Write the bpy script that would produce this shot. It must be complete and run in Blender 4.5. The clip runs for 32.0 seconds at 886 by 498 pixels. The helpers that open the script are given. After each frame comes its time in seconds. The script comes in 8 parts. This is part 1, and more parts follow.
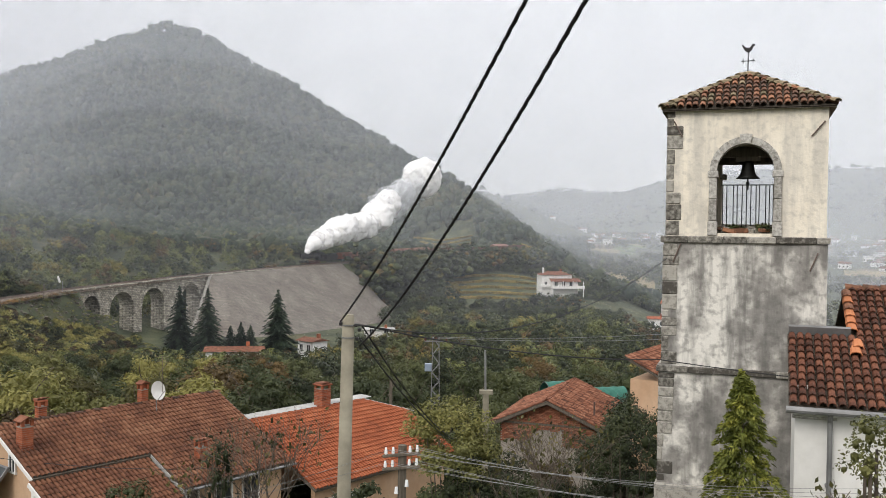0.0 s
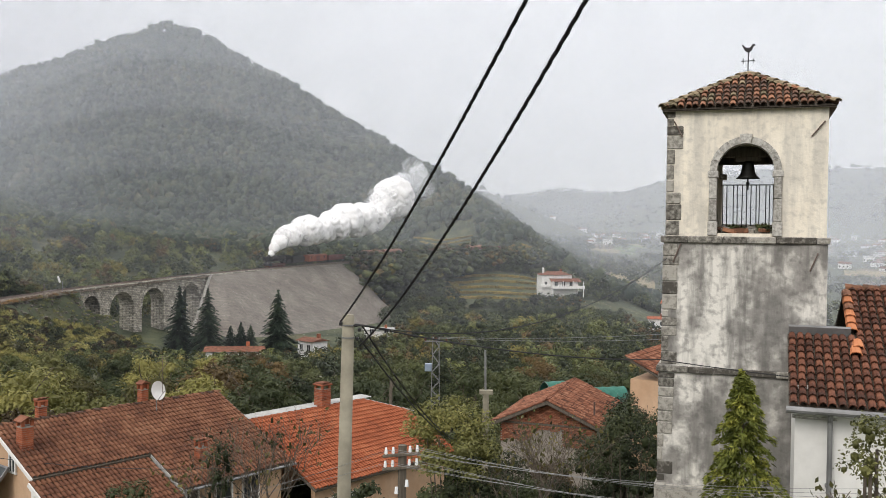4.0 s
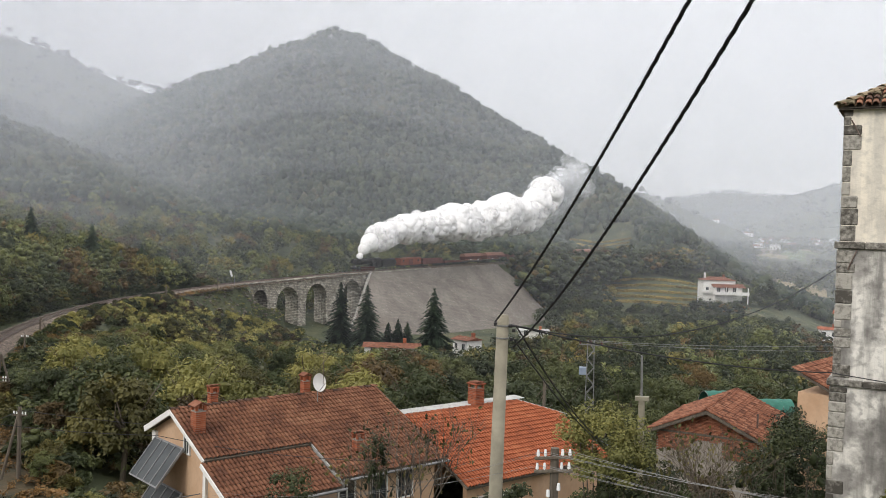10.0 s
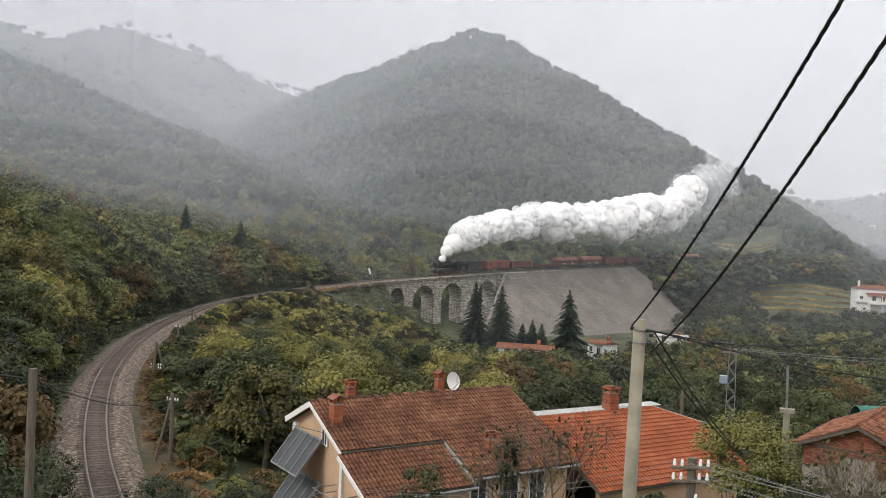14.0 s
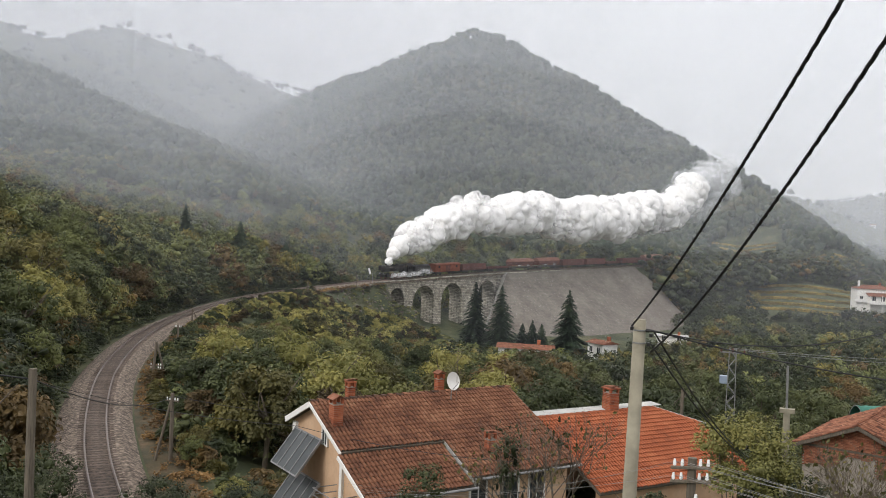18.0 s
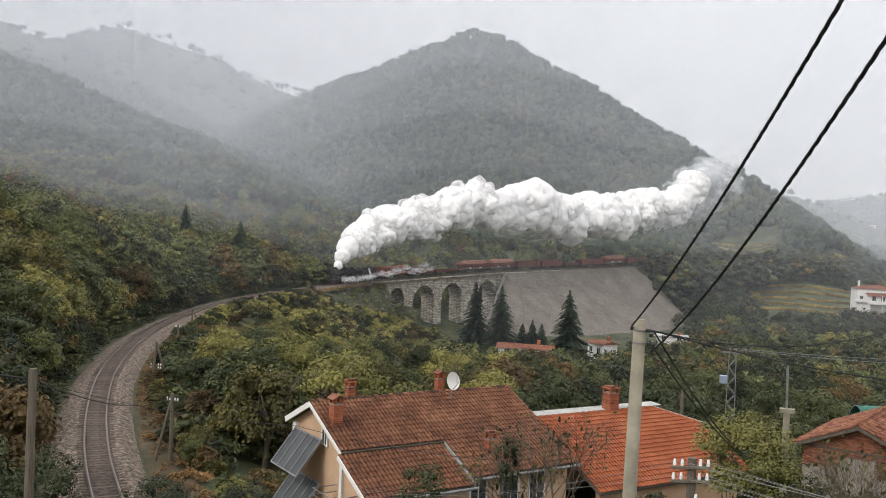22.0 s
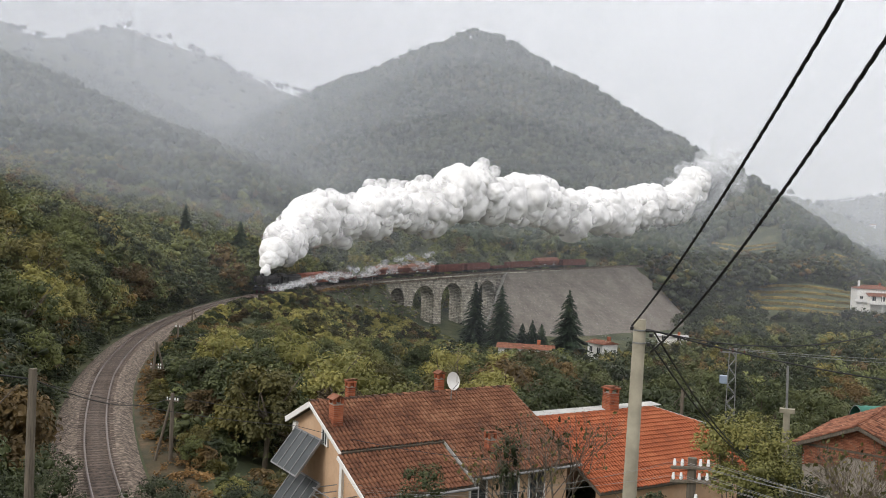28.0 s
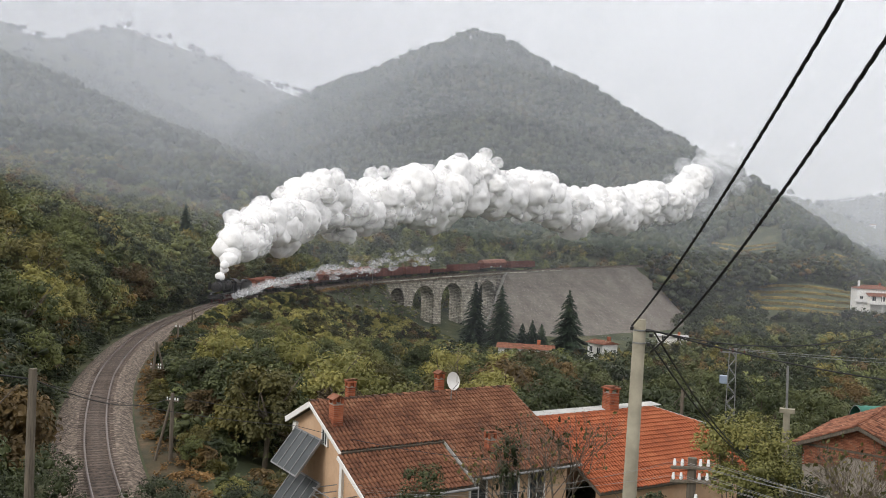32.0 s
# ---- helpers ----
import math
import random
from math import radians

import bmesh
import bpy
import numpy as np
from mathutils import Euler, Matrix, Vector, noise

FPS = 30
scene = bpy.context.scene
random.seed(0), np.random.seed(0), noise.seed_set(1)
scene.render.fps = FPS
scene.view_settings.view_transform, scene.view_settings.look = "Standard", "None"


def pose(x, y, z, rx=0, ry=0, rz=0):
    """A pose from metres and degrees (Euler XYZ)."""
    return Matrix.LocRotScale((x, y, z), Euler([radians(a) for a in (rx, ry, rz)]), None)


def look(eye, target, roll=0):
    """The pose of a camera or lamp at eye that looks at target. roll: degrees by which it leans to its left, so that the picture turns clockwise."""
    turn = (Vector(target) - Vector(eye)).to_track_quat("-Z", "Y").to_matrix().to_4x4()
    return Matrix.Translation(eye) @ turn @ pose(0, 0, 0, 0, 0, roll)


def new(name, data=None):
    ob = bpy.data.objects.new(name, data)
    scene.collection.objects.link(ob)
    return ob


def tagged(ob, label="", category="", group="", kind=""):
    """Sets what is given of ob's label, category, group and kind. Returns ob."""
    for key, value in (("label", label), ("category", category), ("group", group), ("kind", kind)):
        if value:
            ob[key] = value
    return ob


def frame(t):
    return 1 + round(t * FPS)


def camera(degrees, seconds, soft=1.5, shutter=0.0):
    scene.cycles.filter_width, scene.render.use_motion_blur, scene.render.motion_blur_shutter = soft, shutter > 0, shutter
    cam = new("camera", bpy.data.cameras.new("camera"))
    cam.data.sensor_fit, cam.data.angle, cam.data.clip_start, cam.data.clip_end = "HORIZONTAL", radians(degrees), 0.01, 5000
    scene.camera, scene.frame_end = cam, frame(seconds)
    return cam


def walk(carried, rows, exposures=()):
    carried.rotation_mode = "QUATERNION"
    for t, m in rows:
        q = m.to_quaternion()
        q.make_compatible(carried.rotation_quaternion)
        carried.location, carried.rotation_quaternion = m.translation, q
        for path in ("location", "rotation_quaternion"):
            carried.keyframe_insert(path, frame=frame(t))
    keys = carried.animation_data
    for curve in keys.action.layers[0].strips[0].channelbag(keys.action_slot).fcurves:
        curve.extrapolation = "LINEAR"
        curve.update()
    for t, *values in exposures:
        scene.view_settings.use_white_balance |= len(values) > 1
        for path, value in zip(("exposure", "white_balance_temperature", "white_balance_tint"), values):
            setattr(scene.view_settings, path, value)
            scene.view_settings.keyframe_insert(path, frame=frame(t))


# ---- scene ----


# All lengths in metres. The camera stands at the origin; x is right, y ahead, z up.
# ---- camera ----
cam = camera(52.4, 32.0, soft=0.9)
PAN = [(0, 89.11, -0.81, 0.01), (5.6, 89.11, -0.81, 0.02), (6, 89.106, -0.80, 0.37), (6.5, 89.104, -0.87, 1.15),
       (7, 89.098, -0.94, 2.02), (7.5, 89.088, -1.045, 3.11), (8, 89.069, -1.164, 4.39), (8.5, 89.049, -1.29, 5.52),
       (9, 89.02, -1.405, 6.96), (9.5, 88.997, -1.532, 8.3), (10, 88.956, -1.67, 9.92), (10.5, 88.915, -1.82, 11.4),
       (11, 88.862, -1.955, 13.12), (11.5, 88.815, -2.08, 14.73), (12, 88.76, -2.22, 16.64), (12.5, 88.692, -2.43, 18.48),
       (12.6, 88.688, -2.455, 18.55), (14, 88.687, -2.457, 18.55), (32, 88.687, -2.457, 18.55)]
walk(cam, [(t, pose(0, 0, 0, a, b, c)) for t, a, b, c in PAN])

scene.cycles.transparent_max_bounces = 32

# ---- sky and light: overcast, thin sun behind cloud ----
world = bpy.data.worlds.new("overcast")
scene.world = world
world.use_nodes = True
wn, wl = world.node_tree.nodes, world.node_tree.links
sky = wn.new("ShaderNodeTexSky")
sky.sky_type = "NISHITA"
sky.sun_disc = False
sky.sun_elevation, sky.sun_rotation = radians(38), radians(215)
cover = wn.new("ShaderNodeMix")
cover.data_type = "RGBA"
cover.inputs[0].default_value = 0.93
cover.inputs[7].default_value = (7.6, 7.46, 7.52, 1)
wl.new(sky.outputs[0], cover.inputs[6])
# an overcast sky grows brighter from the horizon to the zenith
where, split, rise = wn.new("ShaderNodeTexCoord"), wn.new("ShaderNodeSeparateXYZ"), wn.new("ShaderNodeValToRGB")
wl.new(where.outputs["Generated"], split.inputs[0])
wl.new(split.outputs[2], rise.inputs[0])
for pos, value in ((0.0, 0.36), (0.22, 0.505), (1.0, 0.8)):
    stop = rise.color_ramp.elements[0] if pos == 0 else rise.color_ramp.elements[-1] if pos == 1 else rise.color_ramp.elements.new(pos)
    stop.position, stop.color = pos, (value, value, value, 1)
shade = wn.new("ShaderNodeMix")
shade.data_type, shade.blend_type = "RGBA", "MULTIPLY"
shade.inputs[0].default_value = 1.0
wl.new(cover.outputs[2], shade.inputs[6])
wl.new(rise.outputs[0], shade.inputs[7])
wl.new(shade.outputs[2], wn["Background"].inputs[0])
wn["Background"].inputs[1].default_value = 0.3
sun = new("sun", bpy.data.lights.new("sun", "SUN"))
sun.data.energy, sun.data.angle, sun.data.color = 1.5, radians(25), (1.0, 0.95, 0.88)
sun.matrix_world = look((0, 0, 0), (0.45, 0.62, -0.62))


# ---- materials ----
def ramp_mat(name, stops, scale=4.0, rough=0.85, bump=0.0, fine=0.0, metal=0.0, vary=0.0, detail=6.0, stretch=(1, 1, 1), trans=0.0, spec=0.3, island=False, each=0.0, cells=0.0):
    """A surface whose colour runs over noise of a coarse and a fine scale; vary shifts each object's value."""
    m = bpy.data.materials.new(name)
    m.use_nodes = True
    n, l = m.node_tree.nodes, m.node_tree.links
    b = n["Principled BSDF"]
    co = n.new("ShaderNodeTexCoord")
    mp = n.new("ShaderNodeMapping")
    mp.inputs["Scale"].default_value = stretch
    l.new(co.outputs["Object"], mp.inputs[0])
    tex = n.new("ShaderNodeTexNoise")
    tex.inputs["Scale"].default_value, tex.inputs["Detail"].default_value, tex.inputs["Roughness"].default_value = scale, detail, 0.62
    l.new(mp.outputs[0], tex.inputs["Vector"])
    value = tex.outputs["Fac"]
    if cells:
        # every crown has a tint of its own
        vor, tint, less = n.new("ShaderNodeTexVoronoi"), n.new("ShaderNodeMath"), n.new("ShaderNodeMath")
        vor.inputs["Scale"].default_value = cells
        l.new(co.outputs["Object"], vor.inputs["Vector"])
        chan = n.new("ShaderNodeSeparateColor")
        l.new(vor.outputs["Color"], chan.inputs[0])
        tint.operation, less.operation = "MULTIPLY_ADD", "SUBTRACT"
        l.new(chan.outputs[0], tint.inputs[0])
        tint.inputs[1].default_value = 0.26
        l.new(value, tint.inputs[2])
        l.new(tint.outputs[0], less.inputs[0])
        less.inputs[1].default_value = 0.14
        value = less.outputs[0]
    if each:
        info, mad = n.new("ShaderNodeObjectInfo"), n.new("ShaderNodeMath")
        mad.operation = "MULTIPLY_ADD"
        l.new(info.outputs["Random"], mad.inputs[0])
        mad.inputs[1].default_value = each
        l.new(value, mad.inputs[2])
        shift = n.new("ShaderNodeMath")
        shift.operation = "SUBTRACT"
        l.new(mad.outputs[0], shift.inputs[0])
        shift.inputs[1].default_value = each / 2
        value = shift.outputs[0]
    if vary:
        rnd = n.new("ShaderNodeNewGeometry" if island else "ShaderNodeObjectInfo")
        sub = n.new("ShaderNodeMath")
        sub.operation = "MULTIPLY_ADD"
        l.new(rnd.outputs["Random Per Island" if island else "Random"], sub.inputs[0])
        sub.inputs[1].default_value, sub.inputs[2].default_value = vary, -vary / 2
        add = n.new("ShaderNodeMath")
        l.new(value, add.inputs[0])
        l.new(sub.outputs[0], add.inputs[1])
        value = add.outputs[0]
    r = n.new("ShaderNodeValToRGB")
    e = r.color_ramp.elements
    while len(e) < len(stops):
        e.new(0.5)
    for i, (p, c) in enumerate(stops):
        e[i].position, e[i].color = p, (*c, 1)
    l.new(value, r.inputs[0])
    l.new(r.outputs[0], b.inputs["Base Color"])
    b.inputs["Roughness"].default_value, b.inputs["Metallic"].default_value = rough, metal
    b.inputs["Specular IOR Level"].default_value = spec
    if bump:
        t2 = n.new("ShaderNodeTexNoise")
        t2.inputs["Scale"].default_value, t2.inputs["Detail"].default_value = fine or scale * 6, 5
        l.new(mp.outputs[0], t2.inputs["Vector"])
        bp = n.new("ShaderNodeBump")
        bp.inputs["Strength"].default_value, bp.inputs["Distance"].default_value = bump, 0.3 / (fine or scale * 6)
        l.new(t2.outputs["Fac"], bp.inputs["Height"])
        l.new(bp.outputs[0], b.inputs["Normal"])
    if trans:
        mix, tr = n.new("ShaderNodeMixShader"), n.new("ShaderNodeBsdfTranslucent")
        l.new(r.outputs[0], tr.inputs[0])
        mix.inputs[0].default_value = trans
        l.new(b.outputs[0], mix.inputs[1])
        l.new(tr.outputs[0], mix.inputs[2])
        l.new(mix.outputs[0], n["Material Output"].inputs[0])
    return m


def leaf_mat(name, dark, mid, light, scale=0.35, trans=0.12, vary=0.15):
    dark, mid, light = [dark[0] * 0.45, dark[1] * 0.44, dark[2] * 0.42], [mid[0] * 0.9, mid[1] * 0.84, mid[2] * 0.68], [light[0] * 1.4, light[1] * 1.28, light[2] * 0.95]
    return ramp_mat(name, [(0.2, dark), (0.5, mid), (0.8, light)], scale=scale, rough=0.6, vary=vary, detail=3, trans=trans, spec=0.25, island=True, each=0.3, cells=0.17)


M_GRASS = ramp_mat("meadow", [(0.3, (0.02, 0.026, 0.012)), (0.5, (0.045, 0.055, 0.024)), (0.7, (0.1, 0.092, 0.045))], 0.12, bump=0.4, fine=3)
M_GREEN = leaf_mat("leaves_green", (0.03, 0.043, 0.021), (0.058, 0.077, 0.036), (0.118, 0.138, 0.062))
M_LIME = leaf_mat("leaves_bright", (0.11, 0.122, 0.048), (0.175, 0.185, 0.07), (0.25, 0.24, 0.095))
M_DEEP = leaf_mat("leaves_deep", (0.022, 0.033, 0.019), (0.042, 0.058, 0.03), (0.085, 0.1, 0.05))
M_YELLOW = leaf_mat("leaves_turning", (0.05, 0.055, 0.022), (0.095, 0.094, 0.036), (0.17, 0.155, 0.058))
M_RUST = leaf_mat("leaves_rust", (0.045, 0.038, 0.02), (0.082, 0.06, 0.03), (0.125, 0.088, 0.04))
M_FIR = leaf_mat("needles", (0.012, 0.024, 0.017), (0.022, 0.04, 0.026), (0.042, 0.062, 0.038), trans=0.1)
M_CYPRESS = leaf_mat("scale_leaves", (0.06, 0.085, 0.018), (0.15, 0.18, 0.04), (0.32, 0.33, 0.08), scale=3)
M_WOODS = ramp_mat("far_woods", [(0.22, (0.01, 0.018, 0.012)), (0.45, (0.024, 0.036, 0.022)), (0.66, (0.046, 0.056, 0.03)), (0.88, (0.085, 0.072, 0.038))], 0.02, rough=0.8, vary=0.36, bump=1.0, fine=1.3, island=True)
M_BARK = ramp_mat("bark", [(0.3, (0.06, 0.05, 0.04)), (0.7, (0.16, 0.13, 0.1))], 3, bump=0.6, stretch=(1, 1, 0.2))
M_BALLAST = ramp_mat("ballast", [(0.36, (0.0252, 0.0189, 0.0144)), (0.5, (0.108, 0.0828, 0.063)), (0.64, (0.27, 0.216, 0.171))], 3.2, bump=1.0, fine=9, detail=9)
M_OILY = ramp_mat("oily_ballast", [(0.36, (0.016, 0.012, 0.01)), (0.5, (0.05, 0.036, 0.027)), (0.66, (0.13, 0.095, 0.07))], 3.6, bump=1.0, fine=9, detail=9)
M_RAIL = ramp_mat("rail_steel", [(0.3, (0.1, 0.065, 0.05)), (0.7, (0.2, 0.16, 0.14))], 3, rough=0.5, metal=0.5)
M_SHINE = ramp_mat("rail_head", [(0.3, (0.13, 0.11, 0.1)), (0.7, (0.24, 0.215, 0.2))], 3, rough=0.6, metal=0.2)
M_SLEEPER = ramp_mat("sleeper_wood", [(0.3, (0.06, 0.045, 0.035)), (0.7, (0.13, 0.1, 0.08))], 2, bump=0.5, vary=0.35)
M_ASHLAR = ramp_mat("viaduct_stone", [(0.32, (0.189, 0.172, 0.146)), (0.5, (0.344, 0.318, 0.271)), (0.68, (0.516, 0.482, 0.421))], 0.9, bump=1.0, fine=2.2, vary=0.25)
M_REVET = ramp_mat("revetment_stone", [(0.3, (0.124, 0.109, 0.0929)), (0.5, (0.166, 0.147, 0.127)), (0.7, (0.215, 0.194, 0.169))], 0.12, bump=0.6, fine=2.4)
M_CONCRETE = ramp_mat("concrete", [(0.3, (0.175, 0.158, 0.118)), (0.7, (0.285, 0.262, 0.198))], 2.5, bump=0.4, fine=30)
M_BLACK = ramp_mat("black_iron", [(0.3, (0.012, 0.012, 0.013)), (0.7, (0.035, 0.033, 0.032))], 2, rough=0.55, vary=0.2)
M_CABLE = ramp_mat("cable_rubber", [(0.3, (0.012, 0.012, 0.014)), (0.7, (0.025, 0.025, 0.028))], 8, rough=0.6)
M_RED = ramp_mat("loco_red", [(0.3, (0.06, 0.016, 0.014)), (0.7, (0.12, 0.028, 0.024))], 3, rough=0.6)
M_BROWN = ramp_mat("wagon_brown", [(0.3, (0.085, 0.035, 0.03)), (0.7, (0.16, 0.065, 0.052))], 1.2, rough=0.75, vary=0.25, bump=0.2)
M_VAN = ramp_mat("van_red_brown", [(0.3, (0.15, 0.048, 0.03)), (0.7, (0.24, 0.08, 0.047))], 1.2, rough=0.75, bump=0.2)
M_HROOF = ramp_mat("hopper_roof", [(0.3, (0.2, 0.095, 0.07)), (0.7, (0.32, 0.16, 0.115))], 1.2, rough=0.7)
M_GLASS = ramp_mat("dark_glass", [(0.3, (0.02, 0.024, 0.028)), (0.7, (0.05, 0.055, 0.06))], 1, rough=0.08, spec=0.6)
M_WHITE = ramp_mat("white_paint", [(0.3, (0.644, 0.635, 0.607)), (0.7, (0.754, 0.745, 0.718))], 2.5, bump=0.15, fine=40)
M_PORCELAIN = ramp_mat("porcelain", [(0.3, (0.75, 0.76, 0.76)), (0.7, (0.85, 0.86, 0.86))], 3, rough=0.2, spec=0.6)
M_WOOD = ramp_mat("weathered_wood", [(0.3, (0.065, 0.054, 0.042)), (0.7, (0.16, 0.135, 0.105))], 3, bump=0.6, stretch=(6, 6, 0.5), vary=0.2)
M_TIN = ramp_mat("grey_tin", [(0.3, (0.16, 0.16, 0.16)), (0.7, (0.28, 0.28, 0.28))], 2, rough=0.5, metal=0.4)


def smoke_mat(name, thin, colour):
    """Steam: bright scattering cloud, partly see-through, its thickness uneven."""
    m = bpy.data.materials.new(name)
    m.use_nodes = True
    n, l = m.node_tree.nodes, m.node_tree.links
    n.remove(n["Principled BSDF"])
    dif, tra, see = n.new("ShaderNodeBsdfDiffuse"), n.new("ShaderNodeBsdfTranslucent"), n.new("ShaderNodeBsdfTransparent")
    dif.inputs[0].default_value = tra.inputs[0].default_value = (*colour, 1)
    body, out = n.new("ShaderNodeMixShader"), n.new("ShaderNodeMixShader")
    body.inputs[0].default_value = 0.14
    # light wraps round the cloud: both lobes lean to the sky
    geo = n.new("ShaderNodeNewGeometry")
    for shader, up in ((dif, 0.4), (tra, -1.5)):
        lean, unit = n.new("ShaderNodeVectorMath"), n.new("ShaderNodeVectorMath")
        lean.operation, unit.operation = "ADD", "NORMALIZE"
        lean.inputs[1].default_value = (0, 0, up)
        l.new(geo.outputs["Normal"], lean.inputs[0])
        l.new(lean.outputs[0], unit.inputs[0])
        l.new(unit.outputs[0], shader.inputs["Normal"])
    l.new(dif.outputs[0], body.inputs[1])
    l.new(tra.outputs[0], body.inputs[2])
    tex, rng, co = n.new("ShaderNodeTexNoise"), n.new("ShaderNodeMapRange"), n.new("ShaderNodeTexCoord")
    tex.inputs["Scale"].default_value, tex.inputs["Detail"].default_value = 0.4, 3
    l.new(co.outputs["Object"], tex.inputs["Vector"])
    l.new(tex.outputs["Fac"], rng.inputs[0])
    rng.inputs[1].default_value, rng.inputs[2].default_value = 0.3, 0.65
    rng.inputs[3].default_value, rng.inputs[4].default_value = thin
    l.new(rng.outputs[0], out.inputs[0])
    l.new(see.outputs[0], out.inputs[1])
    l.new(body.outputs[0], out.inputs[2])
    l.new(out.outputs[0], n["Material Output"].inputs[0])
    return m


M_STEAM = smoke_mat("steam", (0.72, 0.95), (0.93, 0.926, 0.92))
M_WISP = smoke_mat("thin_steam", (0.0, 0.28), (0.8, 0.82, 0.84))


# ---- helpers of this scene ----
def part(name, bm, material, parent=None, label=""):
    """Links a bmesh as one mesh object under its thing."""
    me = bpy.data.meshes.new(name)
    bm.to_mesh(me)
    bm.free()
    me.materials.append(material)
    ob = new(name, me)
    if parent:
        ob.parent = parent
    if label:
        ob["label"] = label
    return ob


def raw(name, verts, faces, material, parent=None, label="", smooth=False):
    """The same from lists or arrays of vertices and faces."""
    me = bpy.data.meshes.new(name)
    if isinstance(verts, np.ndarray):
        faces = np.asarray(faces)
        k = faces.shape[1]
        me.vertices.add(len(verts))
        me.vertices.foreach_set("co", verts.astype(np.float32).ravel())
        me.loops.add(faces.size)
        me.loops.foreach_set("vertex_index", faces.astype(np.int32).ravel())
        me.polygons.add(len(faces))
        me.polygons.foreach_set("loop_start", np.arange(0, faces.size, k, dtype=np.int32))
        me.update(calc_edges=True)
    else:
        me.from_pydata(verts, [], faces)
    if smooth:
        me.shade_smooth()
    me.materials.append(material)
    ob = new(name, me)
    if parent:
        ob.parent = parent
    if label:
        ob["label"] = label
    return ob


def box(bm, x0, x1, y0, y1, z0, z1, m=None):
    """A box between two corners, turned by m."""
    vs = [Vector((x, y, z)) for z in (z0, z1) for x, y in ((x0, y0), (x1, y0), (x1, y1), (x0, y1))]
    vs = [bm.verts.new(m @ v if m else v) for v in vs]
    for f in ((3, 2, 1, 0), (4, 5, 6, 7), (0, 1, 5, 4), (1, 2, 6, 5), (2, 3, 7, 6), (3, 0, 4, 7)):
        bm.faces.new([vs[i] for i in f])
    return bm


def boxes(*specs, m=None):
    bm = bmesh.new()
    for s in specs:
        box(bm, *s, m=m)
    return bm


def bevelled(bm, w=0.02, seg=1):
    bmesh.ops.bevel(bm, geom=list(bm.edges), offset=w, segments=seg, affect="EDGES", clamp_overlap=True)
    return bm


def tube(bm, a, b, r0, r1=None, n=10, caps=True):
    """A tapered round bar from a to b."""
    a, b = Vector(a), Vector(b)
    r1 = r0 if r1 is None else r1
    q = (b - a).to_track_quat("Z", "Y")
    ring = [[bm.verts.new(p + q @ Vector((r * math.cos(k * math.tau / n), r * math.sin(k * math.tau / n), 0))) for k in range(n)] for p, r in ((a, r0), (b, r1))]
    for k in range(n):
        j = (k + 1) % n
        bm.faces.new((ring[0][k], ring[0][j], ring[1][j], ring[1][k]))
    if caps:
        bm.faces.new(ring[0][::-1])
        bm.faces.new(ring[1])
    return bm


def rod(*pts, r=0.02, n=6):
    """A round bar swept through several points, in one piece."""
    bm = bmesh.new()
    pts = [Vector(p) for p in pts]
    last = None
    for i, p in enumerate(pts):
        d = (pts[min(i + 1, len(pts) - 1)] - pts[max(i - 1, 0)]).normalized()
        u = d.cross(Vector((0, 0, 1)) if abs(d.z) < 0.95 else Vector((0, 1, 0))).normalized()
        w = d.cross(u)
        ring = [bm.verts.new(p + (u * math.cos(k * math.tau / n) + w * math.sin(k * math.tau / n)) * r) for k in range(n)]
        if last:
            for k in range(n):
                bm.faces.new((last[k], last[(k + 1) % n], ring[(k + 1) % n], ring[k]))
        else:
            bm.faces.new(ring)
        last = ring
    bm.faces.new(last[::-1])
    return bm


def empty(name, m, label, category, group="", kind=""):
    ob = new(name)
    ob.matrix_basis = m
    ob.empty_display_size = 0.3
    return tagged(ob, label, category, group, kind)


# ---- railway line in plan ----
LINE = [(-22.6, 31.2, -15.4), (-32.5, 41.0, -15.6), (-41.6, 51.0, -15.6), (-52.3, 64.3, -15.7), (-62.2, 78.3, -15.7), (-74, 98.2, -15.8), (-83.5, 118, -15.9),
        (-94, 145, -16.1), (-101, 171, -16.3), (-103.5, 196, -16.3), (-102.5, 219, -16.0), (-99.8, 236.8, -15.56), (-92.4, 259, -14.82), (-81.6, 283.5, -13.8),
        (-68.8, 310.5, -12.95), (-53.5, 338.8, -12.0), (-36, 370, -11), (-14, 404, -10), (14, 442, -8.8), (48, 482, -7.6)]


def spline(pts, n):
    """A smooth curve through the points, n steps from point to point."""
    p = np.array(pts, float)
    p = np.vstack([2 * p[0] - p[1], p, 2 * p[-1] - p[-2]])
    out = []
    for i in range(1, len(p) - 2):
        for t in np.arange(n) / n:
            a, b, c, d = p[i - 1:i + 3]
            out.append(0.5 * (2 * b + (c - a) * t + (2 * a - 5 * b + 4 * c - d) * t * t + (3 * b - a - 3 * c + d) * t ** 3))
    return np.array(out + [p[-2]])


RAILWAY = spline(LINE, 24)
for _ in range(30):
    RAILWAY[1:-1] = (RAILWAY[:-2] + 2 * RAILWAY[1:-1] + RAILWAY[2:]) / 4
RAIL_S = np.concatenate([[0], np.cumsum(np.hypot(*np.diff(RAILWAY[:, :2], axis=0).T))])


def rail(s):
    """The point on the line s metres from its near end."""
    return Vector([float(np.interp(s, RAIL_S, RAILWAY[:, k])) for k in range(3)])


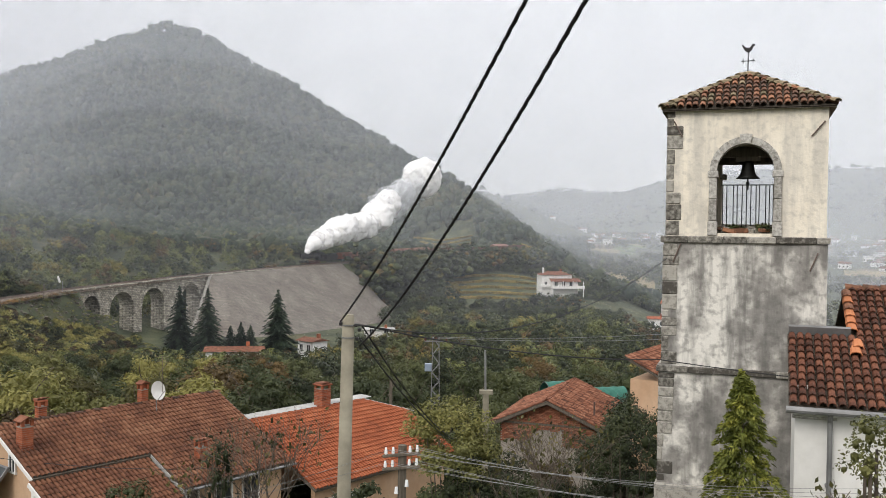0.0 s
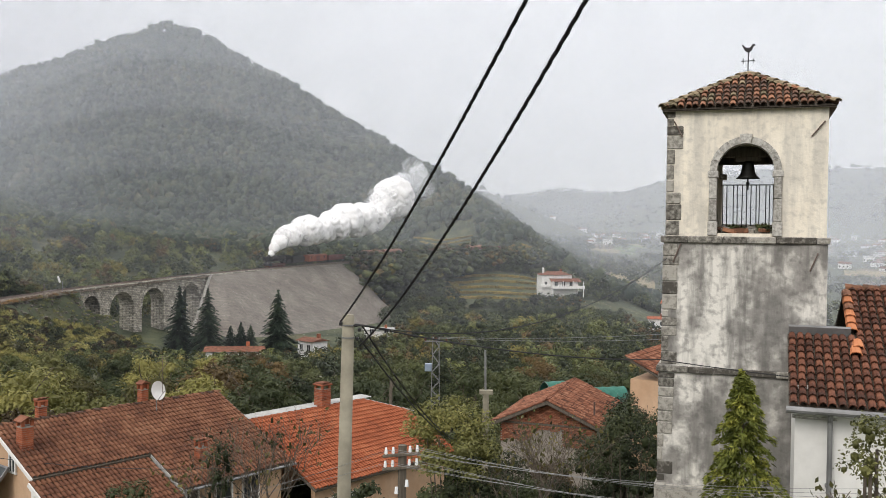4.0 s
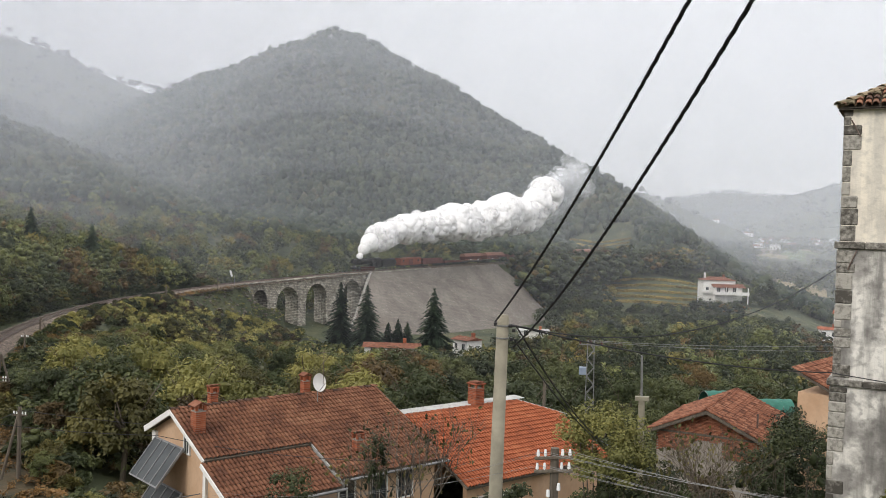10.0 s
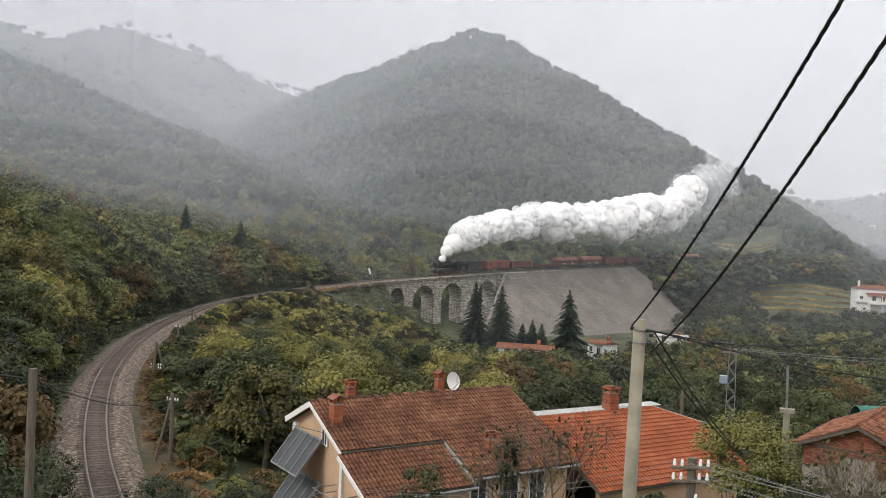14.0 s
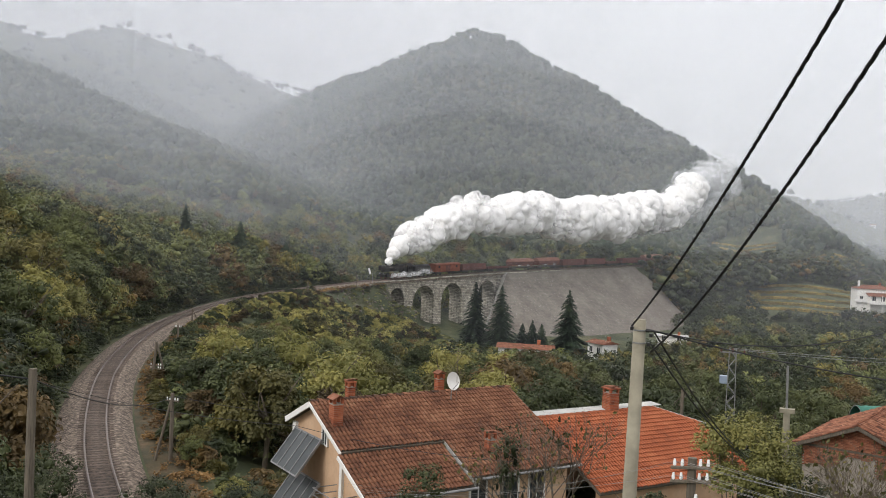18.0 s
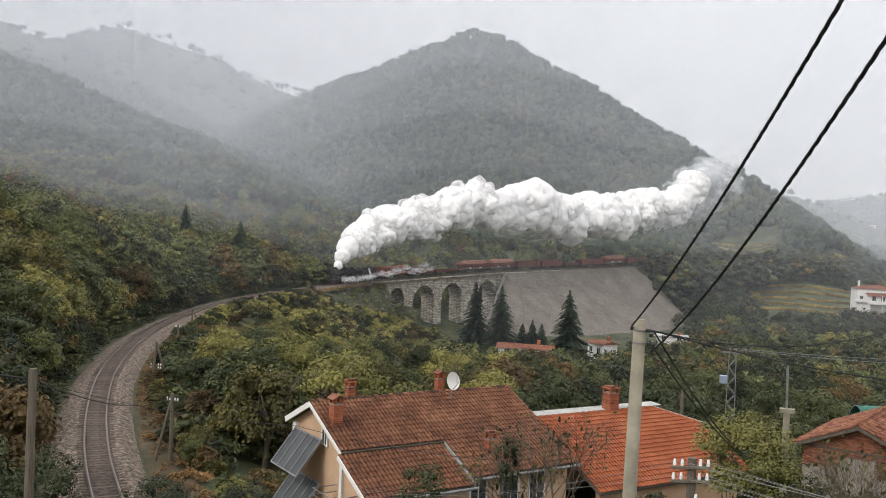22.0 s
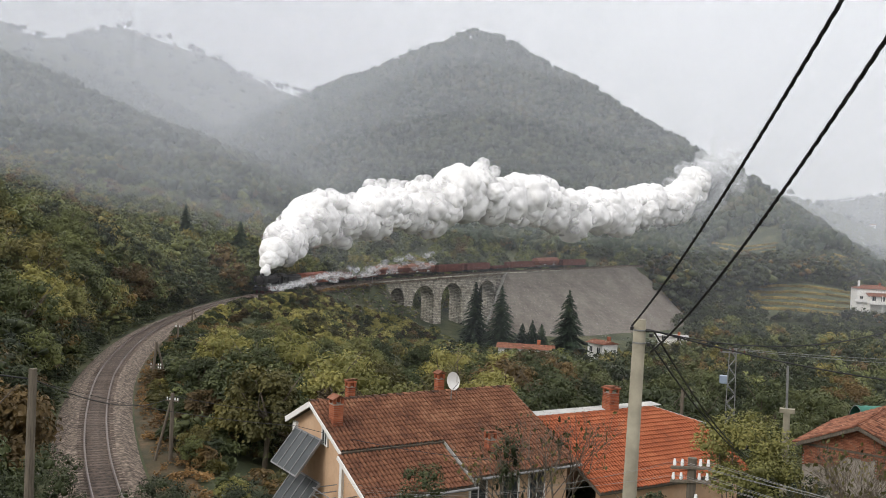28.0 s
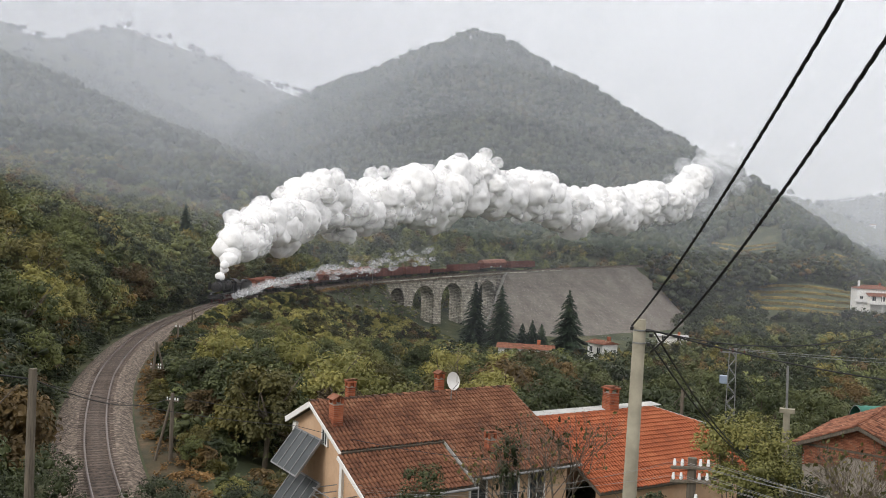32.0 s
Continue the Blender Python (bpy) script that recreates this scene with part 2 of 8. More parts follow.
def rail_m(s, side=0.0, up=0.0):
    """A pose on the line: x along it towards its near end, y to the right of that."""
    a, b = rail(s - 1), rail(s + 1)
    d = (a - b).normalized()
    m = Matrix.Translation(rail(s)) @ Matrix.Rotation(math.atan2(d.y, d.x), 4, "Z") @ Matrix.Rotation(-math.asin(d.z), 4, "Y")
    return m @ Matrix.Translation((0, -side, up))


S_WEST = float(RAIL_S[np.argmin(np.hypot(RAILWAY[:, 0] + 99.8, RAILWAY[:, 1] - 236.8))])
S_REVET = float(RAIL_S[np.argmin(np.hypot(RAILWAY[:, 0] + 77.5, RAILWAY[:, 1] - 292.5))])
S_EAST = float(RAIL_S[np.argmin(np.hypot(RAILWAY[:, 0] + 42, RAILWAY[:, 1] - 359))])

# ---- ground: one sheet, from height steps round the viewpoint, with ridges on it ----
STEP_R = [0, 15, 30, 50, 80, 130, 200, 260, 330, 450, 700, 1200, 3000, 5000]
STEPS = {-70: (-2, -6, -10, -13, -10, -4, 4, 12, 22, 40, 60, 80, 100, 100),
         -45: (-2, -7, -11.5, -16, -15, -10, -5, 0, 8, 20, 40, 60, 90, 90),
         -38: (-2, -8, -12, -16.8, -17, -15, -13, -8, 0, 8, 25, 50, 80, 80),
         -30: (-2, -8.5, -13, -17, -19.5, -20, -17.5, -13, -8, 0, 15, 40, 70, 70),
         -22: (-2, -8.5, -13, -16.5, -21, -25, -29, -31, -20, -5, 15, 40, 60, 60),
         -15: (-2, -8.5, -13, -16.5, -21, -26, -31, -33, -30, -8, 5, 20, 50, 60),
         -6: (-2, -8.5, -13, -17, -22, -27, -31, -33, -32, -10, 0, 10, 30, 60),
         2: (-2, -8.5, -13, -17, -22, -27, -31, -33, -33, -14, -8, -5, 20, 40),
         8: (-2, -8.5, -13, -17, -22, -27, -31, -33, -34, -20, -24, -6, 40, 40),
         15: (-2, -8.5, -12, -16, -22, -28, -33, -36, -38, -36, -28, -10, 40, 50),
         30: (-2, -8.5, -12, -16, -22, -30, -38, -42, -45, -46, -42, -22, 60, 60),
         70: (-2, -6, -9, -12, -16, -22, -30, -34, -36, -36, -30, -10, 60, 60)}
RIDGES = [([(-700, 1000, 90), (-465, 897, 138), (-380, 849, 151), (-298, 823, 174), (-252, 812, 183), (-225, 804, 174), (-155, 775, 136), (-101, 743, 104), (-51, 698, 70),
            (-9, 640, 42), (5, 590, 26), (29, 539, 8), (53, 477, -5), (62, 446, -14)], 0.62),
          ([(-1400, 1150, 250), (-1166, 1305, 309), (-1126, 1404, 358), (-1028, 1477, 331), (-939, 1536, 292), (-828, 1598, 252), (-600, 1700, 180)], 0.5),
          ([(-1300, 700, 300), (-920, 918, 244), (-833, 932, 216), (-723, 894, 156), (-612, 853, 100)], 0.5),
          ([(-700, 330, 140), (-438, 438, 92), (-395, 452, 76), (-364, 451, 67), (-315, 439, 48), (-279, 415, 34), (-233, 385, 8), (-215, 350, -10)], 0.42),
          ([(-140, 70, 2), (-117, 112, -1), (-122, 135, -4), (-132, 158, -7), (-150, 202, -10), (-160, 243, -14)], 0.55),
          ([(-400, 1700, 120), (-24, 1500, 92), (60, 1499, 81), (104, 1446, 60), (170, 1390, 28), (197, 1335, 8)], 0.45),
          ([(100, 4200, 160), (506, 3766, 200), (594, 3449, 172), (638, 3136, 153), (672, 2718, 171), (797, 2475, 186), (985, 2298, 186), (1600, 2000, 190)], 0.3)]


def height(x, y, bumps=True):
    """The ground's height over the plan."""
    x, y = np.asarray(x, float), np.asarray(y, float)
    r, az = np.hypot(x, y), np.degrees(np.arctan2(x, y))
    ks = sorted(STEPS)
    table = np.array([np.interp(r, STEP_R, STEPS[k]) for k in ks])
    a = np.clip(az, ks[0], ks[-1])
    i = np.clip(np.searchsorted(ks, a, "right") - 1, 0, len(ks) - 2)
    f = (a - np.array(ks)[i]) / np.array(np.diff(ks))[i]
    f = f * f * (3 - 2 * f)
    cols = np.arange(len(x)) if x.ndim else 0
    z = table[i, cols] * (1 - f) + table[i + 1, cols] * f
    for pts, slope in RIDGES:
        p = np.array(pts, float)
        best = np.full(x.shape, -1e9)
        for q0, q1 in zip(p, p[1:]):
            d = q1 - q0
            t = np.clip(((x - q0[0]) * d[0] + (y - q0[1]) * d[1]) / (d[0] ** 2 + d[1] ** 2), 0, 1)
            best = np.maximum(best, q0[2] + t * d[2] - slope * np.hypot(x - q0[0] - t * d[0], y - q0[1] - t * d[1]))
        soft = 3.0
        z = np.maximum(z, best) + soft * np.exp(-np.abs(z - best) / soft) * 0.5
    if bumps:
        w = np.clip((r - 60) / 400, 0, 1)
        z = z + w * (2.6 * np.sin(x * 0.021 + 1.3 * np.sin(y * 0.013)) * np.cos(y * 0.019 + x * 0.007) + 1.2 * np.sin(x * 0.061 + y * 0.023) * np.sin(y * 0.053))
    # bed of the railway
    near = (r < 520)
    if np.any(near):
        idx = np.nonzero(near)[0]
        d2 = (x[idx, None] - RAILWAY[None, ::6, 0]) ** 2 + (y[idx, None] - RAILWAY[None, ::6, 1]) ** 2
        k = d2.argmin(1)
        dist, s, zr = np.sqrt(d2.min(1)), RAIL_S[::6][k], RAILWAY[::6, 2][k]
        w = 1 - np.clip((dist - 5.0) / 9, 0, 1)
        w = w * w * (3 - 2 * w)
        w = np.where((s > S_WEST + 2) & (s < S_EAST), 0, w)
        z[idx] = z[idx] * (1 - w) + (zr - 0.75) * w
        run = s - S_WEST
        cone = zr - 1.2 - 0.78 * run - 0.5 * np.maximum(0, dist - 4)
        z[idx] = np.where((run > 0) & (run < 32) & (dist < 30), np.maximum(z[idx], cone), z[idx])
    return z


GRID = {}


def ground_at(x, y):
    """The height of the finished ground sheet at a place."""
    a, r = math.atan2(x, y), math.hypot(x, y)
    i = min(max(bisect(GRID["az"], a) - 1, 0), len(GRID["az"]) - 2)
    j = min(max(bisect(GRID["r"], r) - 1, 0), len(GRID["r"]) - 2)
    u = (a - GRID["az"][i]) / (GRID["az"][i + 1] - GRID["az"][i])
    v = (r - GRID["r"][j]) / (GRID["r"][j + 1] - GRID["r"][j])
    z = GRID["z"]
    return float((z[j, i] * (1 - u) + z[j, i + 1] * u) * (1 - v) + (z[j + 1, i] * (1 - u) + z[j + 1, i + 1] * u) * v)


def bisect(values, x):
    """How many of the sorted values are not above x."""
    lo, hi = 0, len(values)
    while lo < hi:
        mid = (lo + hi) // 2
        if values[mid] <= x:
            lo = mid + 1
        else:
            hi = mid
    return lo


def make_ground():
    az = np.radians(np.concatenate([np.arange(-180, -52, 4.0), np.arange(-52, 34, 0.4), np.arange(34, 180, 4.0)]))
    rr = np.concatenate([[0.5], np.geomspace(4, 4700, 210)])
    A, B = np.meshgrid(az, rr)
    x, y = (B * np.sin(A)).ravel(), (B * np.cos(A)).ravel()
    z = height(x, y)
    n, m = len(az), len(rr)
    GRID.update(az=az.tolist(), r=rr.tolist(), z=z.reshape(m, n))
    i, j = np.meshgrid(np.arange(m - 1), np.arange(n), indexing="ij")
    j2 = (j + 1) % n
    faces = np.stack([i * n + j, i * n + j2, (i + 1) * n + j2, (i + 1) * n + j], -1).reshape(-1, 4)[:, ::-1]
    ob = raw("ground", np.stack([x, y, z], 1), faces, M_GRASS, smooth=True)
    tagged(ob, "grassy valley ground rising into wooded hills", "ground", kind="structure")


make_ground()


def strip(name, s0, s1, profile, material, step=2.0, label=""):
    """A band that follows the line: profile is a list of (side, height) from its left to its right."""
    ss = np.arange(s0, s1 + 0.01, step)
    verts, faces, k = [], [], len(profile)
    for s in ss:
        m = rail_m(s)
        verts += [tuple(m @ Vector((0, -a, b))) for a, b in profile]
    for i in range(len(ss) - 1):
        for j in range(k - 1):
            faces.append((i * k + j, i * k + j + 1, (i + 1) * k + j + 1, (i + 1) * k + j))
    return raw(name, verts, faces, material, label=label)


S_END = RAIL_S[-1] - 2
railway = empty("railway_track", Matrix(), "single railway track with rusty rails on timber sleepers and pale ballast", "railway track", kind="structure")
strip("ballast", 2, S_END, [(-3.2, -1.0), (-2.5, -0.6), (-1.75, -0.24), (-1.3, -0.19), (1.3, -0.19), (1.75, -0.24), (2.6, -0.6), (3.5, -1.05)], M_BALLAST, 2.0).parent = railway
strip("oily_ballast", 2, S_END, [(-1.0, -0.195), (-0.92, -0.178), (-0.6, -0.172), (0.6, -0.172), (0.92, -0.178), (1.0, -0.195)], M_OILY, 2.0).parent = railway
for side in (-0.7525, 0.7525):
    strip("rail", 2, S_END, [(side - 0.07, -0.17), (side - 0.07, -0.14), (side - 0.012, -0.12), (side - 0.012, -0.035), (side - 0.036, -0.03), (side - 0.036, -0.004)], M_RAIL, 1.5).parent = railway
    strip("rail", 2, S_END, [(side + 0.036, -0.004), (side + 0.036, -0.03), (side + 0.012, -0.035), (side + 0.012, -0.12), (side + 0.07, -0.14), (side + 0.07, -0.17)], M_RAIL, 1.5).parent = railway
    strip("rail_head", 2, S_END, [(side - 0.036, 0.0), (side + 0.036, 0.0)], M_SHINE, 1.5).parent = railway


def sleepers():
    me = bpy.data.meshes.new("sleeper")
    bm = bmesh.new()
    box(bm, -0.125, 0.125, -1.25, 1.25, -0.33, -0.165)
    bm.to_mesh(me)
    bm.free()
    me.materials.append(M_SLEEPER)
    for k in range(290):
        ob = new("sleeper", me)
        ob.parent, ob.matrix_basis = railway, rail_m(8 + k * 0.62)
    verts, faces = [], []
    for k in range(290, int((S_END - 8) / 0.62)):
        m, b = rail_m(8 + k * 0.62), len(verts)
        verts += [tuple(m @ Vector(v)) for v in ((-0.12, -1.25, -0.17), (0.12, -1.25, -0.17), (0.12, 1.25, -0.17), (-0.12, 1.25, -0.17))]
        faces.append((b, b + 1, b + 2, b + 3))
    tagged(raw("far_sleepers", verts, faces, M_SLEEPER, railway), kind="stuff")


sleepers()


M_LIMESTEP = ramp_mat("pale_stone", [(0.3, (0.24, 0.23, 0.21)), (0.7, (0.42, 0.4, 0.37))], 2, bump=0.5)


def coursed(m, w, h, dark, spread=0.3):
    """Lays stone courses over a surface: joints sunk and darker, stones uneven in tone."""
    n, l = m.node_tree.nodes, m.node_tree.links
    b = n["Principled BSDF"]
    src = b.inputs["Base Color"].links[0].from_socket
    co, axis, join, tex, mix = n.new("ShaderNodeTexCoord"), n.new("ShaderNodeSeparateXYZ"), n.new("ShaderNodeCombineXYZ"), n.new("ShaderNodeTexBrick"), n.new("ShaderNodeMix")
    l.new(co.outputs["Object"], axis.inputs[0])
    l.new(axis.outputs[1], join.inputs[0])
    l.new(axis.outputs[2], join.inputs[1])
    l.new(join.outputs[0], tex.inputs["Vector"])
    for key, value in (("Scale", 1.0), ("Mortar Size", 0.06), ("Mortar Smooth", 0.3), ("Brick Width", w), ("Row Height", h), ("Bias", 0.0)):
        tex.inputs[key].default_value = value
    tex.inputs["Color1"].default_value, tex.inputs["Color2"].default_value, tex.inputs["Mortar"].default_value = (1 - spread * 1.2, 1 - spread * 1.2, 1 - spread * 1.2, 1), (1 + spread * 0.8, 1 + spread * 0.75, 1 + spread * 0.6, 1), (dark, dark, dark, 1)
    mix.data_type, mix.blend_type = "RGBA", "MULTIPLY"
    mix.inputs[0].default_value = 1.0
    l.new(src, mix.inputs[6])
    l.new(tex.outputs["Color"], mix.inputs[7])
    l.new(mix.outputs[2], b.inputs["Base Color"])


coursed(M_ASHLAR, 0.9, 0.5, 0.4)
coursed(M_REVET, 0.8, 0.42, 0.8, 0.14)


# ---- viaduct with four arches, and the stone-faced bank that follows it ----
def make_viaduct():
    """Walls on both sides cut by round arches, barrels between them, piers down to the valley floor."""
    root = empty("viaduct", Matrix(), "grey ashlar railway viaduct with four round arches", "viaduct", kind="structure")
    half = 2.6
    s0, s1 = S_WEST - 3, S_REVET + 3
    centres, radii = (236.7, 249.4, 262.7, 279.5), (3.65, 5.0, 4.8, 4.0)
    spring = (0, 0, 0, 0)
    cols = sorted({round(v, 3) for v in np.arange(s0, s1 + 0.01, 0.6)} | {round(c + r * math.cos(a), 3) for c, r in zip(centres, radii) for a in np.linspace(0, math.pi, 17)})

    def under(s):
        """The lower edge of the wall at s, below the rails: arch or ground."""
        for c, r, z in zip(centres, radii, spring):
            if abs(s - c) < r - 1e-3:
                return -2.5 - (r - math.sqrt(r * r - (s - c) ** 2))
        return None

    def side_wall(side):
        verts, faces = [], []
        for a, b in zip(cols, cols[1:]):
            mid = (a + b) / 2
            u = under(mid)
            for_a = under(a) if u is not None and under(a) is not None else None
            for_b = under(b) if u is not None and under(b) is not None else None
            r_of = [r for c, r in zip(centres, radii) if abs(mid - c) < r]
            za = zb = None
            if u is not None:
                za = for_a if for_a is not None else -2.5 - r_of[0]
                zb = for_b if for_b is not None else -2.5 - r_of[0]
            p = []
            for s, z in ((a, za), (b, zb)):
                m = rail_m(s)
                top = m @ Vector((0, -side, -0.55))
                base = ground_at(top.x, top.y) - 2
                p.append((tuple(top), (top.x, top.y, top.z + 0.55 + z if z is not None else base)))
            k = len(verts)
            verts += [p[0][0], p[1][0], p[1][1], p[0][1]]
            faces.append((k, k + 1, k + 2, k + 3))
        part_ob = raw("side_wall", verts, faces, M_ASHLAR, root)
        return part_ob

    for side in (-half, half):
        side_wall(side)
    for c, r, z in zip(centres, radii, spring):
        # barrel and pier cheeks
        verts, faces = [], []
        prof = [(c + r * math.cos(a), -2.5 - r + r * math.sin(a)) for a in np.linspace(0, math.pi, 17)]
        prof = [(prof[0][0], -34)] + prof + [(prof[-1][0], -34)]
        for s, dz in prof:
            for side in (-half, half):
                m = rail_m(s)
                q = m @ Vector((0, -side, 0))
                verts.append((q.x, q.y, max(q.z + dz, ground_at(q.x, q.y) - 2)))
        for k in range(len(prof) - 1):
            faces.append((2 * k, 2 * k + 1, 2 * k + 3, 2 * k + 2))
        raw("arch_barrel", verts, faces, M_ASHLAR, root)
        # ring of voussoirs on the near face
        ring = []
        for k in range(19):
            a0, a1 = math.pi * (k + 0.03) / 19, math.pi * (k + 0.97) / 19
            bm = bmesh.new()
            vs = []
            for side in (-half - 0.12, -half + 0.2):
                for rad, a in ((r - 0.05, a0), (r + 0.55, a0), (r + 0.55, a1), (r - 0.05, a1)):
                    m = rail_m(c + rad * math.cos(a))
                    q = m @ Vector((0, -side, 0))
                    vs.append(bm.verts.new((q.x, q.y, q.z - 2.5 - r + rad * math.sin(a))))
            for f in ((0, 1, 2, 3), (7, 6, 5, 4), (0, 4, 5, 1), (1, 5, 6, 2), (2, 6, 7, 3), (3, 7, 4, 0)):
                bm.faces.new([vs[i] for i in f])
            bmesh.ops.recalc_face_normals(bm, faces=bm.faces[:])
            part("voussoir", bm, M_ASHLAR, root)
    # coping stones along both edges
    for side in (-half, half):
        s = s0
        while s < s1 + 30:
            m = rail_m(s + 1)
            part("coping_stone", boxes((-0.98, 0.98, -0.3, 0.3, -0.62, -0.28), m=m @ Matrix.Translation((0, -side, 0))), M_ASHLAR, root)
            s += 2.0


def make_revetment():
    """The pitched stone face of the bank, from the edge of the bed down to the valley floor, with a rounded near end."""
    verts, faces = [], []
    cols = [(S_REVET, a) for a in np.linspace(1.15, 0, 18)] + [(s, 0.0) for s in np.arange(S_REVET + 2, S_EAST + 3, 2.0)]
    rows = 18
    for i, (s, a) in enumerate(cols):
        m = rail_m(s)
        top = m @ Vector((0, 2.7, -0.5))
        out = (m.to_3x3() @ Vector((math.sin(a), math.cos(a), 0))).normalized()
        for k in range(rows + 1):
            d = 27.0 * k / rows
            verts.append((top.x + out.x * d, top.y + out.y * d, top.z - d * 0.8 + 0.16 * math.sin(i * 1.7 + k * 0.9) * (k > 0)))
    for i in range(len(cols) - 1):
        for k in range(rows):
            a = i * (rows + 1) + k
            faces.append((a, a + 1, a + rows + 2, a + rows + 1))
    ob = raw("stone_embankment", verts, faces, M_REVET, smooth=True)
    tagged(ob, "high railway bank faced with grey pitched stone", "embankment", kind="structure")
    ob = strip("bank_back", S_REVET - 2, S_EAST + 6, [(2.7, -0.5), (30, -22)], M_GRASS)
    tagged(ob, "grassy back slope of the railway bank", "embankment", kind="structure")
    # pale stone stair along the rounded end
    m = rail_m(S_REVET)
    top, out = m @ Vector((0, 2.7, -0.3)), (m.to_3x3() @ Vector((math.sin(1.15), math.cos(1.15), 0))).normalized()
    stair = empty("stone_stair", Matrix(), "pale stone stair and wall down the bank's edge", "stairs", kind="structure")
    for k in range(38):
        p = top + out * (k * 0.7) + Vector((0, 0, -k * 0.56))
        q = Matrix.Translation(p) @ Matrix.Rotation(math.atan2(out.y, out.x), 4, "Z")
        part("step", boxes((-0.45, 0.45, -0.45, 0.45, -1.4, 0.12), m=q), M_LIMESTEP, stair)


def make_scree():
    """Pale rubble on the slope below the line beside the viaduct."""
    g = np.random.default_rng(12)
    ico_v, ico_f = core_mesh()
    verts, faces, base = [], [], 0
    for k in range(420):
        s = g.uniform(196, 240)
        q = rail_m(float(s)) @ Vector((0, 3.4 + 13 * g.random() ** 1.4, 0))
        r = 0.16 + 0.4 * g.random() ** 3
        v = ico_v * g.uniform(0.6, 1.2, ico_v.shape) * r * np.array([1.3, 1.1, 0.8]) + np.array([q.x, q.y, ground_at(q.x, q.y) + r * 0.15])
        verts.append(v)
        faces.append(ico_f + base)
        base += len(v)
    tagged(raw("scree", np.concatenate(verts), np.concatenate(faces), M_REVET), "pale stone rubble on the slope beside the viaduct", "scree", kind="stuff")


make_viaduct()
make_revetment()


# ---- roofing ----
M_TILE_OLD = ramp_mat("old_clay_tile", [(0.2, (0.040, 0.028, 0.022)), (0.42, (0.104, 0.056, 0.036)), (0.62, (0.208, 0.096, 0.056)), (0.85, (0.336, 0.160, 0.088))], 5, bump=0.5, fine=30, vary=0.5)
M_TILE_DARK = ramp_mat("dark_clay_tile", [(0.2, (0.024, 0.012, 0.008)), (0.5, (0.092, 0.0336, 0.0184)), (0.8, (0.184, 0.072, 0.04))], 5, bump=0.5, fine=30, vary=0.4)
M_TILE_BROWN = ramp_mat("brown_clay_tile", [(0.2, (0.0546, 0.0235, 0.0151)), (0.42, (0.118, 0.0479, 0.026)), (0.6, (0.168, 0.0722, 0.0386)), (0.85, (0.252, 0.13, 0.0756))], 0.7, bump=0.5, fine=12, vary=0.2, island=True)
M_TILE_ORANGE = ramp_mat("orange_clay_tile", [(0.2, (0.146, 0.0396, 0.0172)), (0.5, (0.275, 0.0774, 0.0318)), (0.8, (0.361, 0.125, 0.0568))], 0.8, bump=0.3, fine=12, vary=0.16, island=True)
M_TILE_BARN = ramp_mat("barn_clay_tile", [(0.25, (0.0656, 0.0262, 0.0148)), (0.5, (0.171, 0.064, 0.0344)), (0.75, (0.276, 0.131, 0.0787))], 1.6, bump=0.4, fine=12, vary=0.4, island=True)
M_TILE_NEW = ramp_mat("new_clay_tile", [(0.3, (0.440, 0.152, 0.064)), (0.7, (0.520, 0.216, 0.096))], 4, bump=0.2)
M_MOSS = ramp_mat("mossy_tile", [(0.25, (0.06, 0.055, 0.03)), (0.5, (0.15, 0.12, 0.07)), (0.75, (0.28, 0.22, 0.14))], 6, bump=0.6, fine=30, vary=0.4)


def barrel(w, l, flat=0.72, n=5, thick=0.02):
    """A clay barrel tile: x across, y up the slope, z off the roof; its tail end is narrower."""
    v, f = [], []
    for y, k in ((0, 1.0), (l, 0.84)):
        for t in (0, thick):
            for i in range(n):
                a = math.pi * (1 - i / (n - 1))
                r = w / 2 * k
                v.append((math.cos(a) * (r + t * 0.3), y, math.sin(a) * r * flat * 1.15 + t + (0.04 if y == 0 else 0)))
    for i in range(n - 1):
        f += [(n + i, n + i + 1, 3 * n + i + 1, 3 * n + i), (i + 1, i, n + i, n + i + 1)][:1] + [(i, i + 1, n + i + 1, n + i)]
    return v, f


def roof_frame(a, b, up):
    """A pose with x from a to b along the eaves and y up the slope."""
    a, b, up = Vector(a), Vector(b), Vector(up)
    x = (b - a).normalized()
    y = (up - x * up.dot(x)).normalized()
    return Matrix.Translation(a) @ Matrix((x, y, x.cross(y))).transposed().to_4x4()


